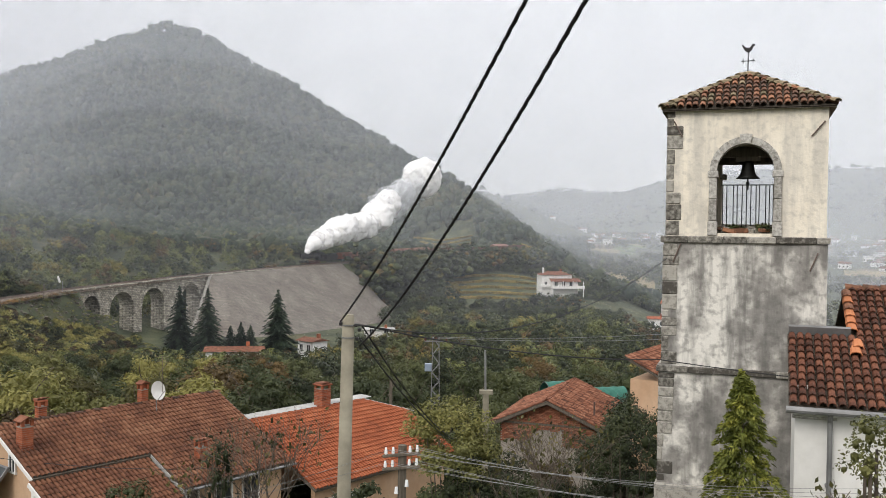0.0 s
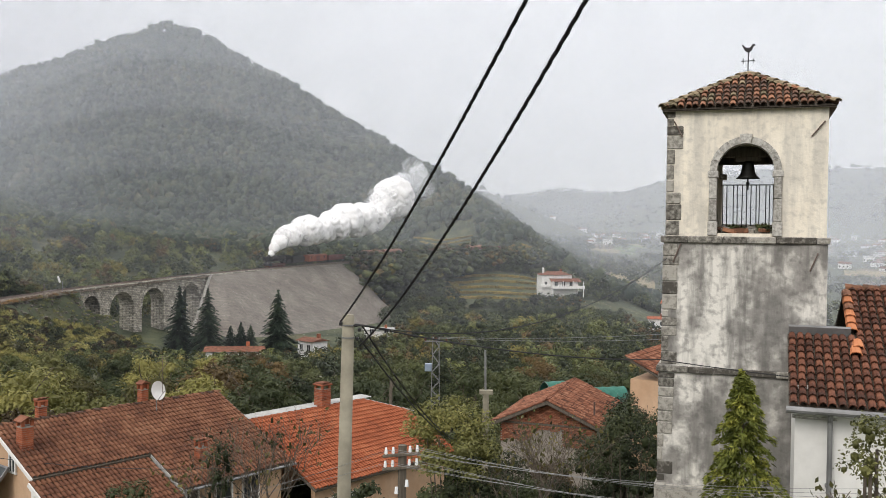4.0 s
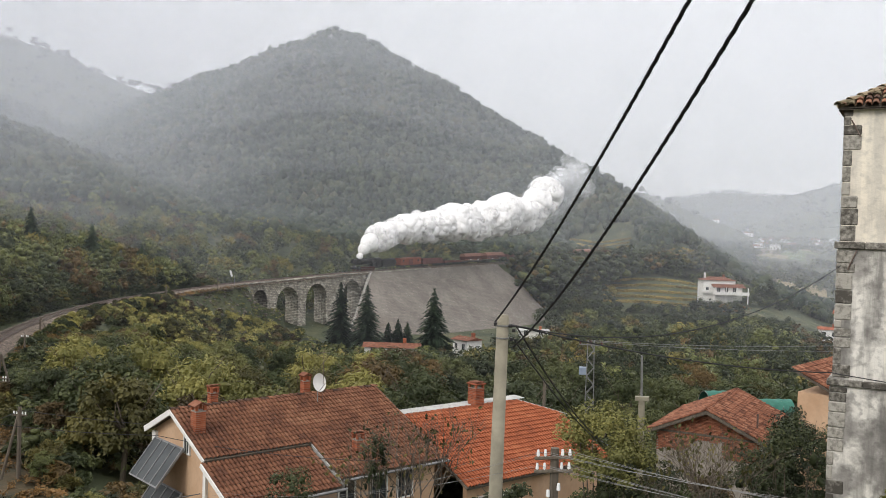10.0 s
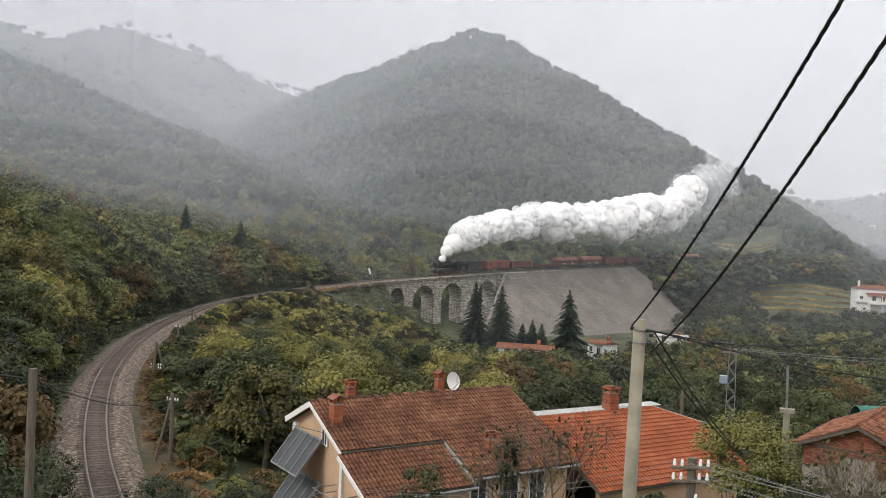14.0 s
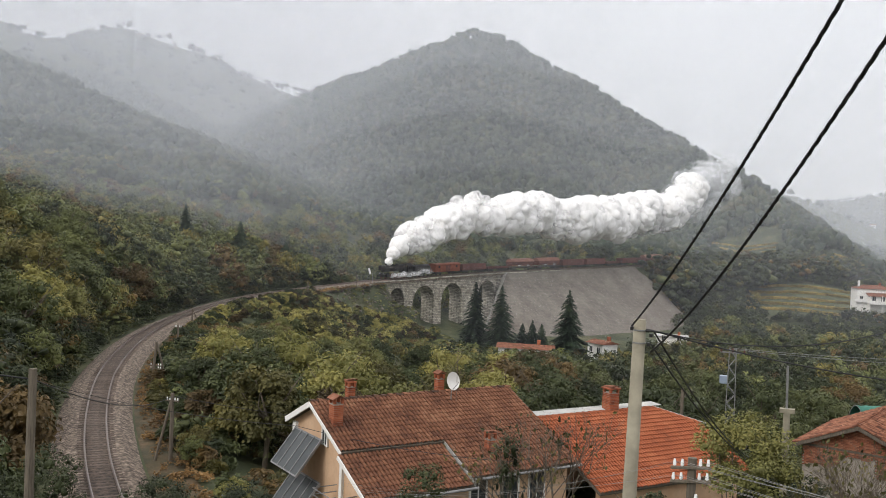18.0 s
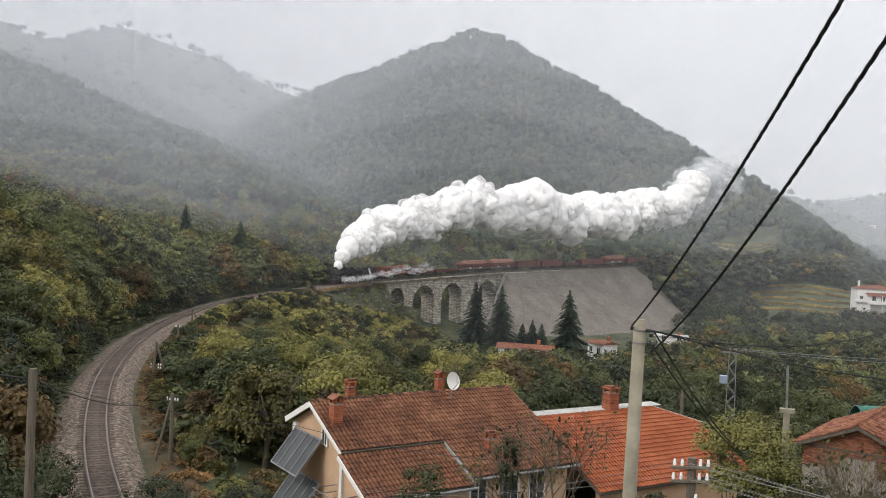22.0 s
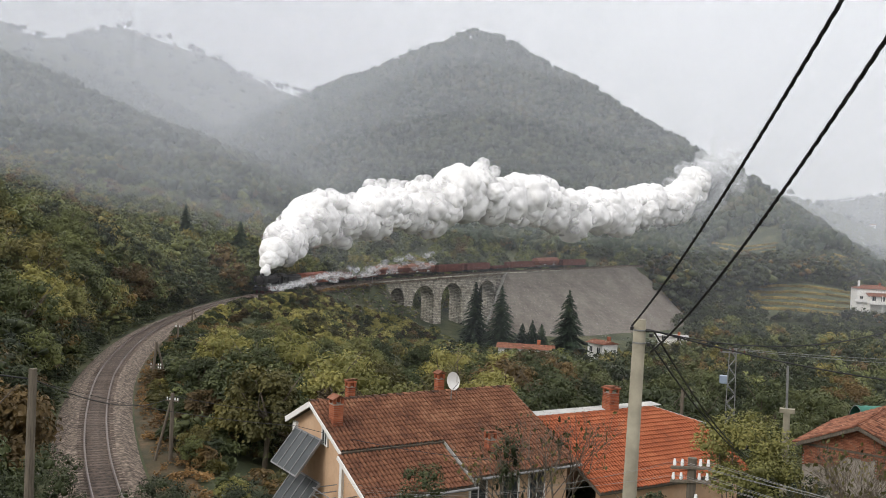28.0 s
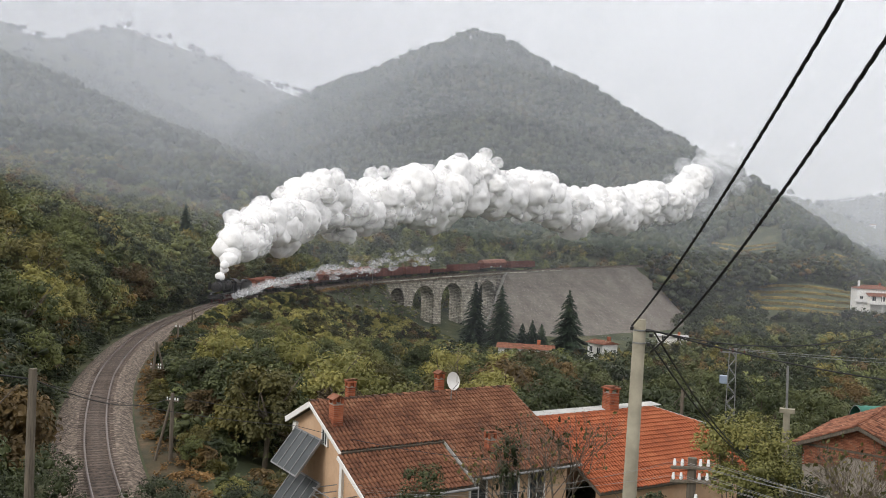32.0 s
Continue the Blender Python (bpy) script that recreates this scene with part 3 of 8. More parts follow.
def tiles(parent, m, width, length, tw, tl, material, inside=None, single=True, name="roof_tile", under=True, uneven=0.012, odd=None):
    """Rows of barrel tiles on the slope m; inside(x, y) trims them; single makes each an object."""
    g = random.Random(int(width * 1000 + length * 77))
    v, f = barrel(tw * 0.86, tl * 1.18, 0.95)
    if single:
        me = bpy.data.meshes.new(name)
        me.from_pydata(v, [], f)
        me.materials.append(material)
        me2 = None
        if odd:
            me2 = me.copy()
            me2.materials[0] = odd
    verts, faces = [], []
    for j in range(int(length / tl + 0.5)):
        for i in range(int(width / tw)):
            x, y = (i + 0.5) * tw, j * tl
            if inside and not inside(x, y + tl * 0.5):
                continue
            q = m @ Matrix.Translation((x + g.uniform(-uneven, uneven), y + g.uniform(-1, 1) * uneven * 1.5, 0.012)) @ Matrix.Rotation(g.uniform(-1, 1) * uneven * 2, 4, "Z")
            if single:
                ob = new(name, me2 if odd and g.random() < 0.22 else me)
                ob.parent, ob.matrix_basis = parent, q
            else:
                k = len(verts)
                verts += [tuple(q @ Vector(p)) for p in v]
                faces += [tuple(a + k for a in p) for p in f]
    if not single:
        ob = raw(name + "s", verts, faces, material, parent)
        tagged(ob, kind="stuff")


# ---- leaves ----
def core_mesh():
    bm = bmesh.new()
    bmesh.ops.create_icosphere(bm, subdivisions=1, radius=1)
    out = np.array([v.co[:] for v in bm.verts]), np.array([[v.index for v in f.verts] for f in bm.faces])
    bm.free()
    return out


CORE = core_mesh()


def leaf_crown(seed, n, leaf, lobes, spread=1.0, tall=1.0, single=False, core=0.62):
    """A crown of leaf sprays: folded blades that clothe uneven lobes, with gaps between. About 1 m in radius, foot at 0."""
    g = np.random.default_rng(seed)
    # lobes sit on a dome
    a, e = g.uniform(0, math.tau) + np.arange(lobes) * 2.39996 + g.uniform(-0.5, 0.5, lobes), np.arcsin(np.clip((np.arange(lobes) + 0.5) / lobes * 1.12 - 0.14 + g.uniform(-0.06, 0.06, lobes), -0.2, 1))
    size = g.uniform(0.16, 0.4, lobes) * (13 / max(lobes, 8)) ** 0.3
    rad = (0.98 - size) * g.uniform(0.72, 1.04, lobes) * spread
    c = np.stack([rad * np.cos(a) * np.cos(e), rad * np.sin(a) * np.cos(e), 0.34 + rad * np.sin(e) * 1.1], 1)
    which = g.choice(lobes, n, p=size ** 2 / (size ** 2).sum())
    d = g.normal(size=(n, 3))
    d /= np.linalg.norm(d, axis=1)[:, None]
    d[:, 2] = np.where(d[:, 2] < -0.2, -d[:, 2], d[:, 2])
    p = c[which] + d * (size[which] * (1.28 - 0.62 * g.random(n)))[:, None] * np.array([1, 1, 0.72])
    p[:, 2] *= tall
    # each spray: two blades about a mid rib, lying along the lobe
    nrm = d * 0.8 + g.normal(size=(n, 3)) * 0.42 + np.array([0, 0, 0.5])
    nrm /= np.linalg.norm(nrm, axis=1)[:, None]
    t = np.cross(nrm, g.normal(size=(n, 3)))
    t /= np.linalg.norm(t, axis=1)[:, None] + 1e-9
    b = np.cross(nrm, t)
    s = (leaf * g.uniform(0.6, 1.4, n))[:, None]
    droop = np.array([0, 0, -0.2])
    tip, root_ = p + t * s + droop * s, p - t * s * 0.8
    l, r = p + b * s * 0.6 + nrm * s * 0.12, p - b * s * 0.6 + nrm * s * 0.12
    # the dense inside of each lobe
    core_v, core_f = CORE
    cv = (core_v[None] * (size * core)[:, None, None] * g.uniform(0.65, 1.1, (lobes, len(core_v), 1)) * np.array([1, 1, 0.7]) + c[:, None, :]).reshape(-1, 3)
    cv[:, 2] *= tall
    cf = (core_f[None] + (np.arange(lobes) * len(core_v))[:, None, None]).reshape(-1, 3)
    if single:
        v, f = np.stack([root_ + b * s * 0.4, l, tip], 1).reshape(-1, 3), np.arange(n * 3).reshape(-1, 3)
    else:
        v = np.stack([root_, l, tip, r], 1).reshape(-1, 3)
        k = np.arange(n)[:, None] * 4
        f = np.concatenate([k + np.array([0, 1, 2]), k + np.array([0, 2, 3])])
    return np.concatenate([v, cv]), np.concatenate([f, cf + len(v)])


# ---- bell tower ----
def streaked(name, stops, streak, grime):
    """Old plaster: patches, and vertical run-off stains over them."""
    m = ramp_mat(name, stops, 0.55, bump=0.5, fine=14)
    n, l = m.node_tree.nodes, m.node_tree.links
    b = n["Principled BSDF"]
    src = b.inputs["Base Color"].links[0].from_socket
    co = n.new("ShaderNodeTexCoord")
    mp, tex, rng_, mix = n.new("ShaderNodeMapping"), n.new("ShaderNodeTexNoise"), n.new("ShaderNodeMapRange"), n.new("ShaderNodeMix")
    mp.inputs["Scale"].default_value = (2.2, 2.2, 0.3)
    tex.inputs["Scale"].default_value, tex.inputs["Detail"].default_value, tex.inputs["Roughness"].default_value = 1.0, 7, 0.65
    l.new(co.outputs["Object"], mp.inputs[0])
    l.new(mp.outputs[0], tex.inputs["Vector"])
    l.new(tex.outputs["Fac"], rng_.inputs[0])
    rng_.inputs[1].default_value, rng_.inputs[2].default_value, rng_.inputs[4].default_value = 0.45, 0.62, streak
    mix.data_type = "RGBA"
    mix.inputs[7].default_value = (*grime, 1)
    l.new(rng_.outputs[0], mix.inputs[0])
    l.new(src, mix.inputs[6])
    # speckle of pits
    t2, r2, m2 = n.new("ShaderNodeTexNoise"), n.new("ShaderNodeMapRange"), n.new("ShaderNodeMix")
    t2.inputs["Scale"].default_value, t2.inputs["Detail"].default_value = 6, 12
    l.new(co.outputs["Object"], t2.inputs["Vector"])
    l.new(t2.outputs["Fac"], r2.inputs[0])
    r2.inputs[1].default_value, r2.inputs[2].default_value, r2.inputs[4].default_value = 0.5, 0.66, 0.7 * streak
    m2.data_type = "RGBA"
    m2.inputs[7].default_value = (*[c * 0.8 for c in grime], 1)
    l.new(r2.outputs[0], m2.inputs[0])
    l.new(mix.outputs[2], m2.inputs[6])
    l.new(m2.outputs[2], b.inputs["Base Color"])
    return m


M_PLASTER_TOP = streaked("cream_plaster", [(0.34, (0.62, 0.57, 0.48)), (0.44, (0.78, 0.715, 0.6)), (0.62, (0.84, 0.78, 0.66))], 0.5, (0.42, 0.4, 0.365))
M_PLASTER_MID = streaked("grey_plaster", [(0.4, (0.19, 0.182, 0.168)), (0.5, (0.34, 0.325, 0.3)), (0.585, (0.7, 0.675, 0.62))], 0.75, (0.14, 0.134, 0.124))
M_QUOIN = ramp_mat("quoin_stone", [(0.34, (0.0738, 0.0672, 0.0574)), (0.5, (0.205, 0.193, 0.168)), (0.66, (0.377, 0.357, 0.316))], 9, bump=1.0, fine=26, vary=0.35)
M_LIMESTONE = ramp_mat("grey_limestone", [(0.34, (0.2, 0.19, 0.17)), (0.5, (0.36, 0.345, 0.315)), (0.66, (0.52, 0.5, 0.46))], 14, bump=0.7, fine=30, vary=0.15)
M_BRONZE = ramp_mat("bell_bronze", [(0.3, (0.02, 0.022, 0.02)), (0.7, (0.05, 0.05, 0.045))], 4, rough=0.5, metal=0.5)


def arch_wall(u0, u1, z0, z1, v0, v1, cu, r, sill, spring):
    """A wall from v0 to v1 with a round-headed opening through it."""
    bm = bmesh.new()
    arc = [(cu + r * math.cos(a), spring + r * math.sin(a)) for a in np.linspace(math.pi, 0, 17)]
    hole = [(cu - r, sill)] + arc + [(cu + r, sill)]
    rows = []
    for v in (v0, v1):
        h = [bm.verts.new((u, v, z)) for u, z in hole]
        top = [bm.verts.new((u, v, z1)) for u, z in hole]
        bl, br = bm.verts.new((u0, v, z0)), bm.verts.new((u1, v, z0))
        tl, tr = bm.verts.new((u0, v, z1)), bm.verts.new((u1, v, z1))
        sl, sr = bm.verts.new((cu - r, v, z0)), bm.verts.new((cu + r, v, z0))
        for i in range(1, len(hole) - 2):
            bm.faces.new((h[i], h[i + 1], top[i + 1], top[i]))
        bm.faces.new((bl, sl, h[0], h[1], top[1], tl))
        bm.faces.new((sr, br, tr, top[-2], h[-2], h[-1]))
        bm.faces.new((sl, sr, h[-1], h[0]))
        rows.append((h, bl, br, tl, tr))
    a, b = rows
    for i in range(len(hole)):
        j = (i + 1) % len(hole)
        bm.faces.new((a[0][i], b[0][i], b[0][j], a[0][j]))
    for p, q in ((1, 2), (2, 4), (4, 3), (3, 1)):
        bm.faces.new((a[p], a[q], b[q], b[p]))
    bmesh.ops.recalc_face_normals(bm, faces=bm.faces[:])
    return bm


def make_tower():
    T = pose(22.5 * math.sin(radians(18.8)), 22.5 * math.cos(radians(18.8)), 0, 0, 0, -18.8)
    root = empty("bell_tower", T, "old plastered bell tower with stone quoins, open belfry and tiled roof", "bell tower")
    g = random.Random(3)
    D = 3.6
    # belfry storey: front and back walls with arches, side walls solid
    cu, r = -0.125, 0.655
    part("belfry_wall", arch_wall(-1.93, 1.68, 0.0, 3.1, 0, 0.45, cu, r, 0.14, 1.62), M_PLASTER_TOP, root)
    part("belfry_wall", boxes((-1.93, -0.74, D - 0.45, D, 0, 3.1)), M_PLASTER_TOP, root)
    part("belfry_wall", boxes((0.86, 1.68, D - 0.45, D, 0, 3.1)), M_PLASTER_TOP, root)
    part("belfry_wall", boxes((-0.74, 0.86, D - 0.45, D, 2.12, 3.1)), M_PLASTER_TOP, root)
    part("belfry_wall", boxes((-0.74, 0.86, D - 0.45, D, 0, 0.4)), M_PLASTER_TOP, root)
    part("impost", bevelled(boxes((-0.8, -0.62, D - 0.5, D, 1.62, 1.76)), 0.015), M_LIMESTONE, root)
    part("belfry_wall", boxes((-1.93, -1.48, 0.45, D - 0.45, 0, 3.1)), M_PLASTER_TOP, root)
    part("belfry_wall", boxes((1.23, 1.68, 0.45, D - 0.45, 0, 3.1)), M_PLASTER_TOP, root)
    part("belfry_floor", boxes((-1.48, 1.23, 0.45, D - 0.45, -0.2, 0.06)), M_QUOIN, root)
    part("beam", bevelled(boxes((-1.5, 1.25, 0.85, 1.1, 2.02, 2.26)), 0.02), M_WOOD, root)
    part("beam", bevelled(boxes((-1.5, 1.25, D - 0.8, D - 0.5, 2.0, 2.3)), 0.02), M_WOOD, root)
    part("soffit", boxes((-1.5, 1.25, 0.45, D - 0.45, 2.95, 3.05)), M_WOOD, root)
    # middle and lower storeys, each a little wider
    part("middle_wall", boxes((-1.98, 1.71, -0.03, D + 0.05, -3.1, -0.1)), M_PLASTER_MID, root)
    part("lower_wall", boxes((-2.03, 1.76, -0.07, D + 0.1, -11.5, -3.22)), M_PLASTER_MID, root)
    # string courses of several stones
    for z, x0, x1, h, o in ((-0.1, -2.05, 1.77, 0.16, 0.09), (-3.24, -2.1, 1.83, 0.15, 0.14)):
        x = x0
        while x < x1 - 0.05:
            w = min(g.uniform(0.55, 0.95), x1 - x)
            part("string_course_stone", bevelled(boxes((x, x + w - 0.008, -o - g.uniform(0, 0.015), 0.35, z + g.uniform(-0.008, 0.008), z + h)), 0.018), M_QUOIN, root)
            x += w
        for y0 in np.arange(0.36, D, 0.8):
            part("string_course_stone", bevelled(boxes((x0, x0 + 0.3, y0, y0 + 0.78, z, z + h)), 0.018), M_QUOIN, root)
    # lowest plinth
    part("plinth", bevelled(boxes((-2.1, 1.8, -0.16, 0.4, -11.5, -5.95)), 0.03), M_QUOIN, root)
    # quoins up the left corner, long and short
    for x0, z0, z1, y in ((-1.93, 0.07, 3.1, 0), (-1.98, -3.05, -0.12, -0.03), (-2.03, -5.9, -3.26, -0.07)):
        z, k = z0, 0
        while z < z1 - 0.1:
            h = min(g.uniform(0.17, 0.4), z1 - z)
            w = (0.14, 0.33)[g.random() < 0.6] + g.uniform(-0.03, 0.05)
            part("quoin", bevelled(boxes((x0 - 0.018, x0 + w, y - 0.016 - g.uniform(0, 0.012), y + 0.3, z, z + h - 0.012)), 0.02), M_QUOIN, root)
            z += h
            k += 1
    # stone surround of the arch
    for side in (-1, 1):
        x = cu + side * (r + 0.075)
        for z0, z1, w in ((0.08, 0.42, 0.11), (0.43, 0.95, 0.09), (0.96, 1.46, 0.09), (1.47, 1.62, 0.12)):
            part("jamb_stone", bevelled(boxes((x - w, x + w, -0.06, 0.3, z0, z1)), 0.012), M_LIMESTONE, root)
    for k in range(9):
        a0, a1 = math.pi * k / 9 + 0.008, math.pi * (k + 1) / 9 - 0.008
        bm, r0, r1 = bmesh.new(), r - 0.01, r + 0.155 + (0.06 if k == 4 else 0)
        out = -0.05 - (0.05 if k == 4 else 0)
        angles = np.linspace(a0, a1, 4)
        quad = [[bm.verts.new((cu + rad * math.cos(a), y, 1.62 + rad * math.sin(a))) for a in angles] for y in (out, 0.3) for rad in (r0, r1)]
        for i in range(3):
            for p, q in ((0, 1), (1, 3), (3, 2), (2, 0)):
                bm.faces.new((quad[p][i], quad[p][i + 1], quad[q][i + 1], quad[q][i]))
        for i in (0, 3):
            bm.faces.new((quad[0][i], quad[1][i], quad[3][i], quad[2][i]))
        bmesh.ops.recalc_face_normals(bm, faces=bm.faces[:])
        part("keystone" if k == 4 else "arch_stone", bm, M_LIMESTONE, root)
    # rubble and growth on the sill
    for k in range(26):
        x, y, s = g.uniform(cu - 0.62, cu + 0.62), g.uniform(0.1, 0.9), g.uniform(0.05, 0.12)
        part("rubble_stone", bevelled(boxes((-s * 1.6, s * 1.6, -s, s, -s * 0.5, s * 0.5), m=pose(x, y, 0.17 + g.uniform(0, 0.08), g.uniform(-14, 14), g.uniform(-14, 14), g.uniform(0, 180))), 0.01), M_QUOIN if k % 3 else M_TILE_OLD, root)
    # iron tie anchors
    for (a, b) in (((-1.78, -0.05, 2.83), (-1.58, -0.05, 2.45)), ((1.6, -0.04, 2.75), (1.31, -0.04, 2.4)), ((-1.57, -0.07, -0.12), (-1.75, -0.07, -0.58)), ((1.5, -0.07, -0.3), (1.33, -0.07, -0.72))):
        part("tie_anchor", rod(a, b, r=0.018), M_RAIL, root)
    # railing in the far arch
    for k in range(14):
        x = -0.7 + k * 0.118 + g.uniform(-0.03, 0.03)
        part("railing_bar", rod((x, D - 0.55, 0.1), (x + g.uniform(-0.015, 0.015), D - 0.55, 1.46), r=0.013), M_BLACK, root)
    part("railing_top", rod((-0.76, D - 0.55, 1.46), (0.88, D - 0.55, 1.46), r=0.016), M_BLACK, root)
    # weeds on the sill
    v, f = leaf_crown(71, 260, 0.12, 8)
    for k, (x, y, sz) in enumerate(((-0.38, 0.3, 0.17), (0.28, 0.35, 0.2), (-0.2, 0.5, 0.13), (0.42, 0.25, 0.13))):
        raw("weed", v * np.array([sz * 1.3, sz, sz]) + np.array([x, y, 0.16]), f, M_GREEN, root, "green weeds on the rubble")
    # roof: four hips, boarded, with barrel tiles
    ex0, ex1, ey0, ey1, ez, ap = -2.06, 1.84, -0.14, D + 0.16, 3.09, Vector((-0.12, D / 2, 4.17))
    cs = [Vector(c) for c in ((ex0, ey0, ez), (ex1, ey0, ez), (ex1, ey1, ez), (ex0, ey1, ez))]
    bm = bmesh.new()
    for lift in (-0.035, 0.0):
        vs = [bm.verts.new(c + Vector((0, 0, lift))) for c in cs] + [bm.verts.new(ap + Vector((0, 0, lift)))]
        for k in range(4):
            bm.faces.new((vs[k], vs[(k + 1) % 4], vs[4]))
    part("roof_boarding", bm, M_WOOD, root)
    for k in range(4):
        a, b = cs[k], cs[(k + 1) % 4]
        m = roof_frame(a, b, ap - a)
        w = (b - a).length
        foot = (ap - a).dot((b - a).normalized())
        ln = ((ap - a) - (b - a).normalized() * foot).length
        tiles(root, m, w, ln, 0.172, 0.27, M_TILE_OLD if k != 3 else M_MOSS, inside=lambda x, y: foot * y / ln - 0.06 < x < w - (w - foot) * y / ln + 0.06, odd=M_MOSS)
        n = int((ap - a).length / 0.3)
        for i in range(n):
            q = roof_frame(a + (ap - a) * (i / n), b, Vector((0, 0, 1)))
            d = (ap - a).normalized()
            side = d.cross(Vector((0, 0, 1))).normalized()
            q = Matrix.Translation(a + (ap - a) * (i / n) + Vector((0, 0, 0.03))) @ Matrix((side, d, side.cross(d))).transposed().to_4x4()
            v, f = barrel(0.24, 0.36, 0.6)
            raw("hip_tile", [tuple(q @ Vector(p)) for p in v], f, M_MOSS, root)
    # weathercock on a cross
    vane = part("weather_vane", rod((ap.x, ap.y, 4.2), (ap.x, ap.y, 4.9), r=0.014), M_BLACK, root)
    part("cross_bar", rod((ap.x - 0.17, ap.y, 4.55), (ap.x + 0.17, ap.y, 4.55), r=0.012), M_BLACK, vane)
    part("cross_bar", rod((ap.x - 0.12, ap.y, 4.62), (ap.x - 0.12, ap.y, 4.48), r=0.01), M_BLACK, vane)
    part("cross_bar", rod((ap.x + 0.12, ap.y, 4.62), (ap.x + 0.12, ap.y, 4.48), r=0.01), M_BLACK, vane)
    bm = bmesh.new()
    outline = [(-0.16, 0.1), (-0.12, 0.13), (-0.08, 0.06), (0.02, 0.03), (0.07, 0.09), (0.1, 0.14), (0.15, 0.13), (0.17, 0.09), (0.12, 0.07), (0.09, -0.02), (0.03, -0.07), (-0.05, -0.06), (-0.1, 0.0)]
    fr = [bm.verts.new((ap.x + x, ap.y - 0.012, 4.84 + z)) for x, z in outline]
    face = bm.faces.new(fr)
    ext = bmesh.ops.extrude_face_region(bm, geom=[face])
    for v in ext["geom"]:
        if isinstance(v, bmesh.types.BMVert):
            v.co.y += 0.024
    part("weathercock", bm, M_BLACK, vane)
    # the bell on its yoke
    bell = empty("church_bell", T @ Matrix.Translation((-0.07, 0.95, 0)), "dark bronze church bell hanging from a timber beam", "bell")
    prof = [(0.0, 1.93), (0.1, 1.92), (0.135, 1.86), (0.15, 1.75), (0.17, 1.65), (0.215, 1.56), (0.285, 1.5), (0.27, 1.495), (0.2, 1.57), (0.12, 1.8)]
    bm = bmesh.new()
    ring = [[bm.verts.new((rr * math.cos(a), rr * math.sin(a), z)) for a in np.arange(24) * math.tau / 24] for rr, z in prof[1:]]
    cap = bm.verts.new((0, 0, 1.93))
    for k in range(24):
        j = (k + 1) % 24
        bm.faces.new((cap, ring[0][j], ring[0][k]))
        for p, q in zip(ring, ring[1:]):
            bm.faces.new((p[k], p[j], q[j], q[k]))
    ob = part("bell_body", bm, M_BRONZE, bell)
    ob.data.shade_smooth()
    bm = rod((0, 0, 1.8), (0, 0, 1.4), r=0.018)
    bmesh.ops.create_uvsphere(bm, u_segments=10, v_segments=8, radius=0.05, matrix=Matrix.Translation((0, 0, 1.38)))
    tube(bm, (0, 0, 1.34), (0, 0, 1.22), 0.03, 0.02)
    part("clapper", bm, M_BRONZE, bell)
    part("yoke", bevelled(boxes((-0.3, 0.3, -0.07, 0.07, 1.92, 2.06)), 0.015), M_WOOD, bell)


make_tower()


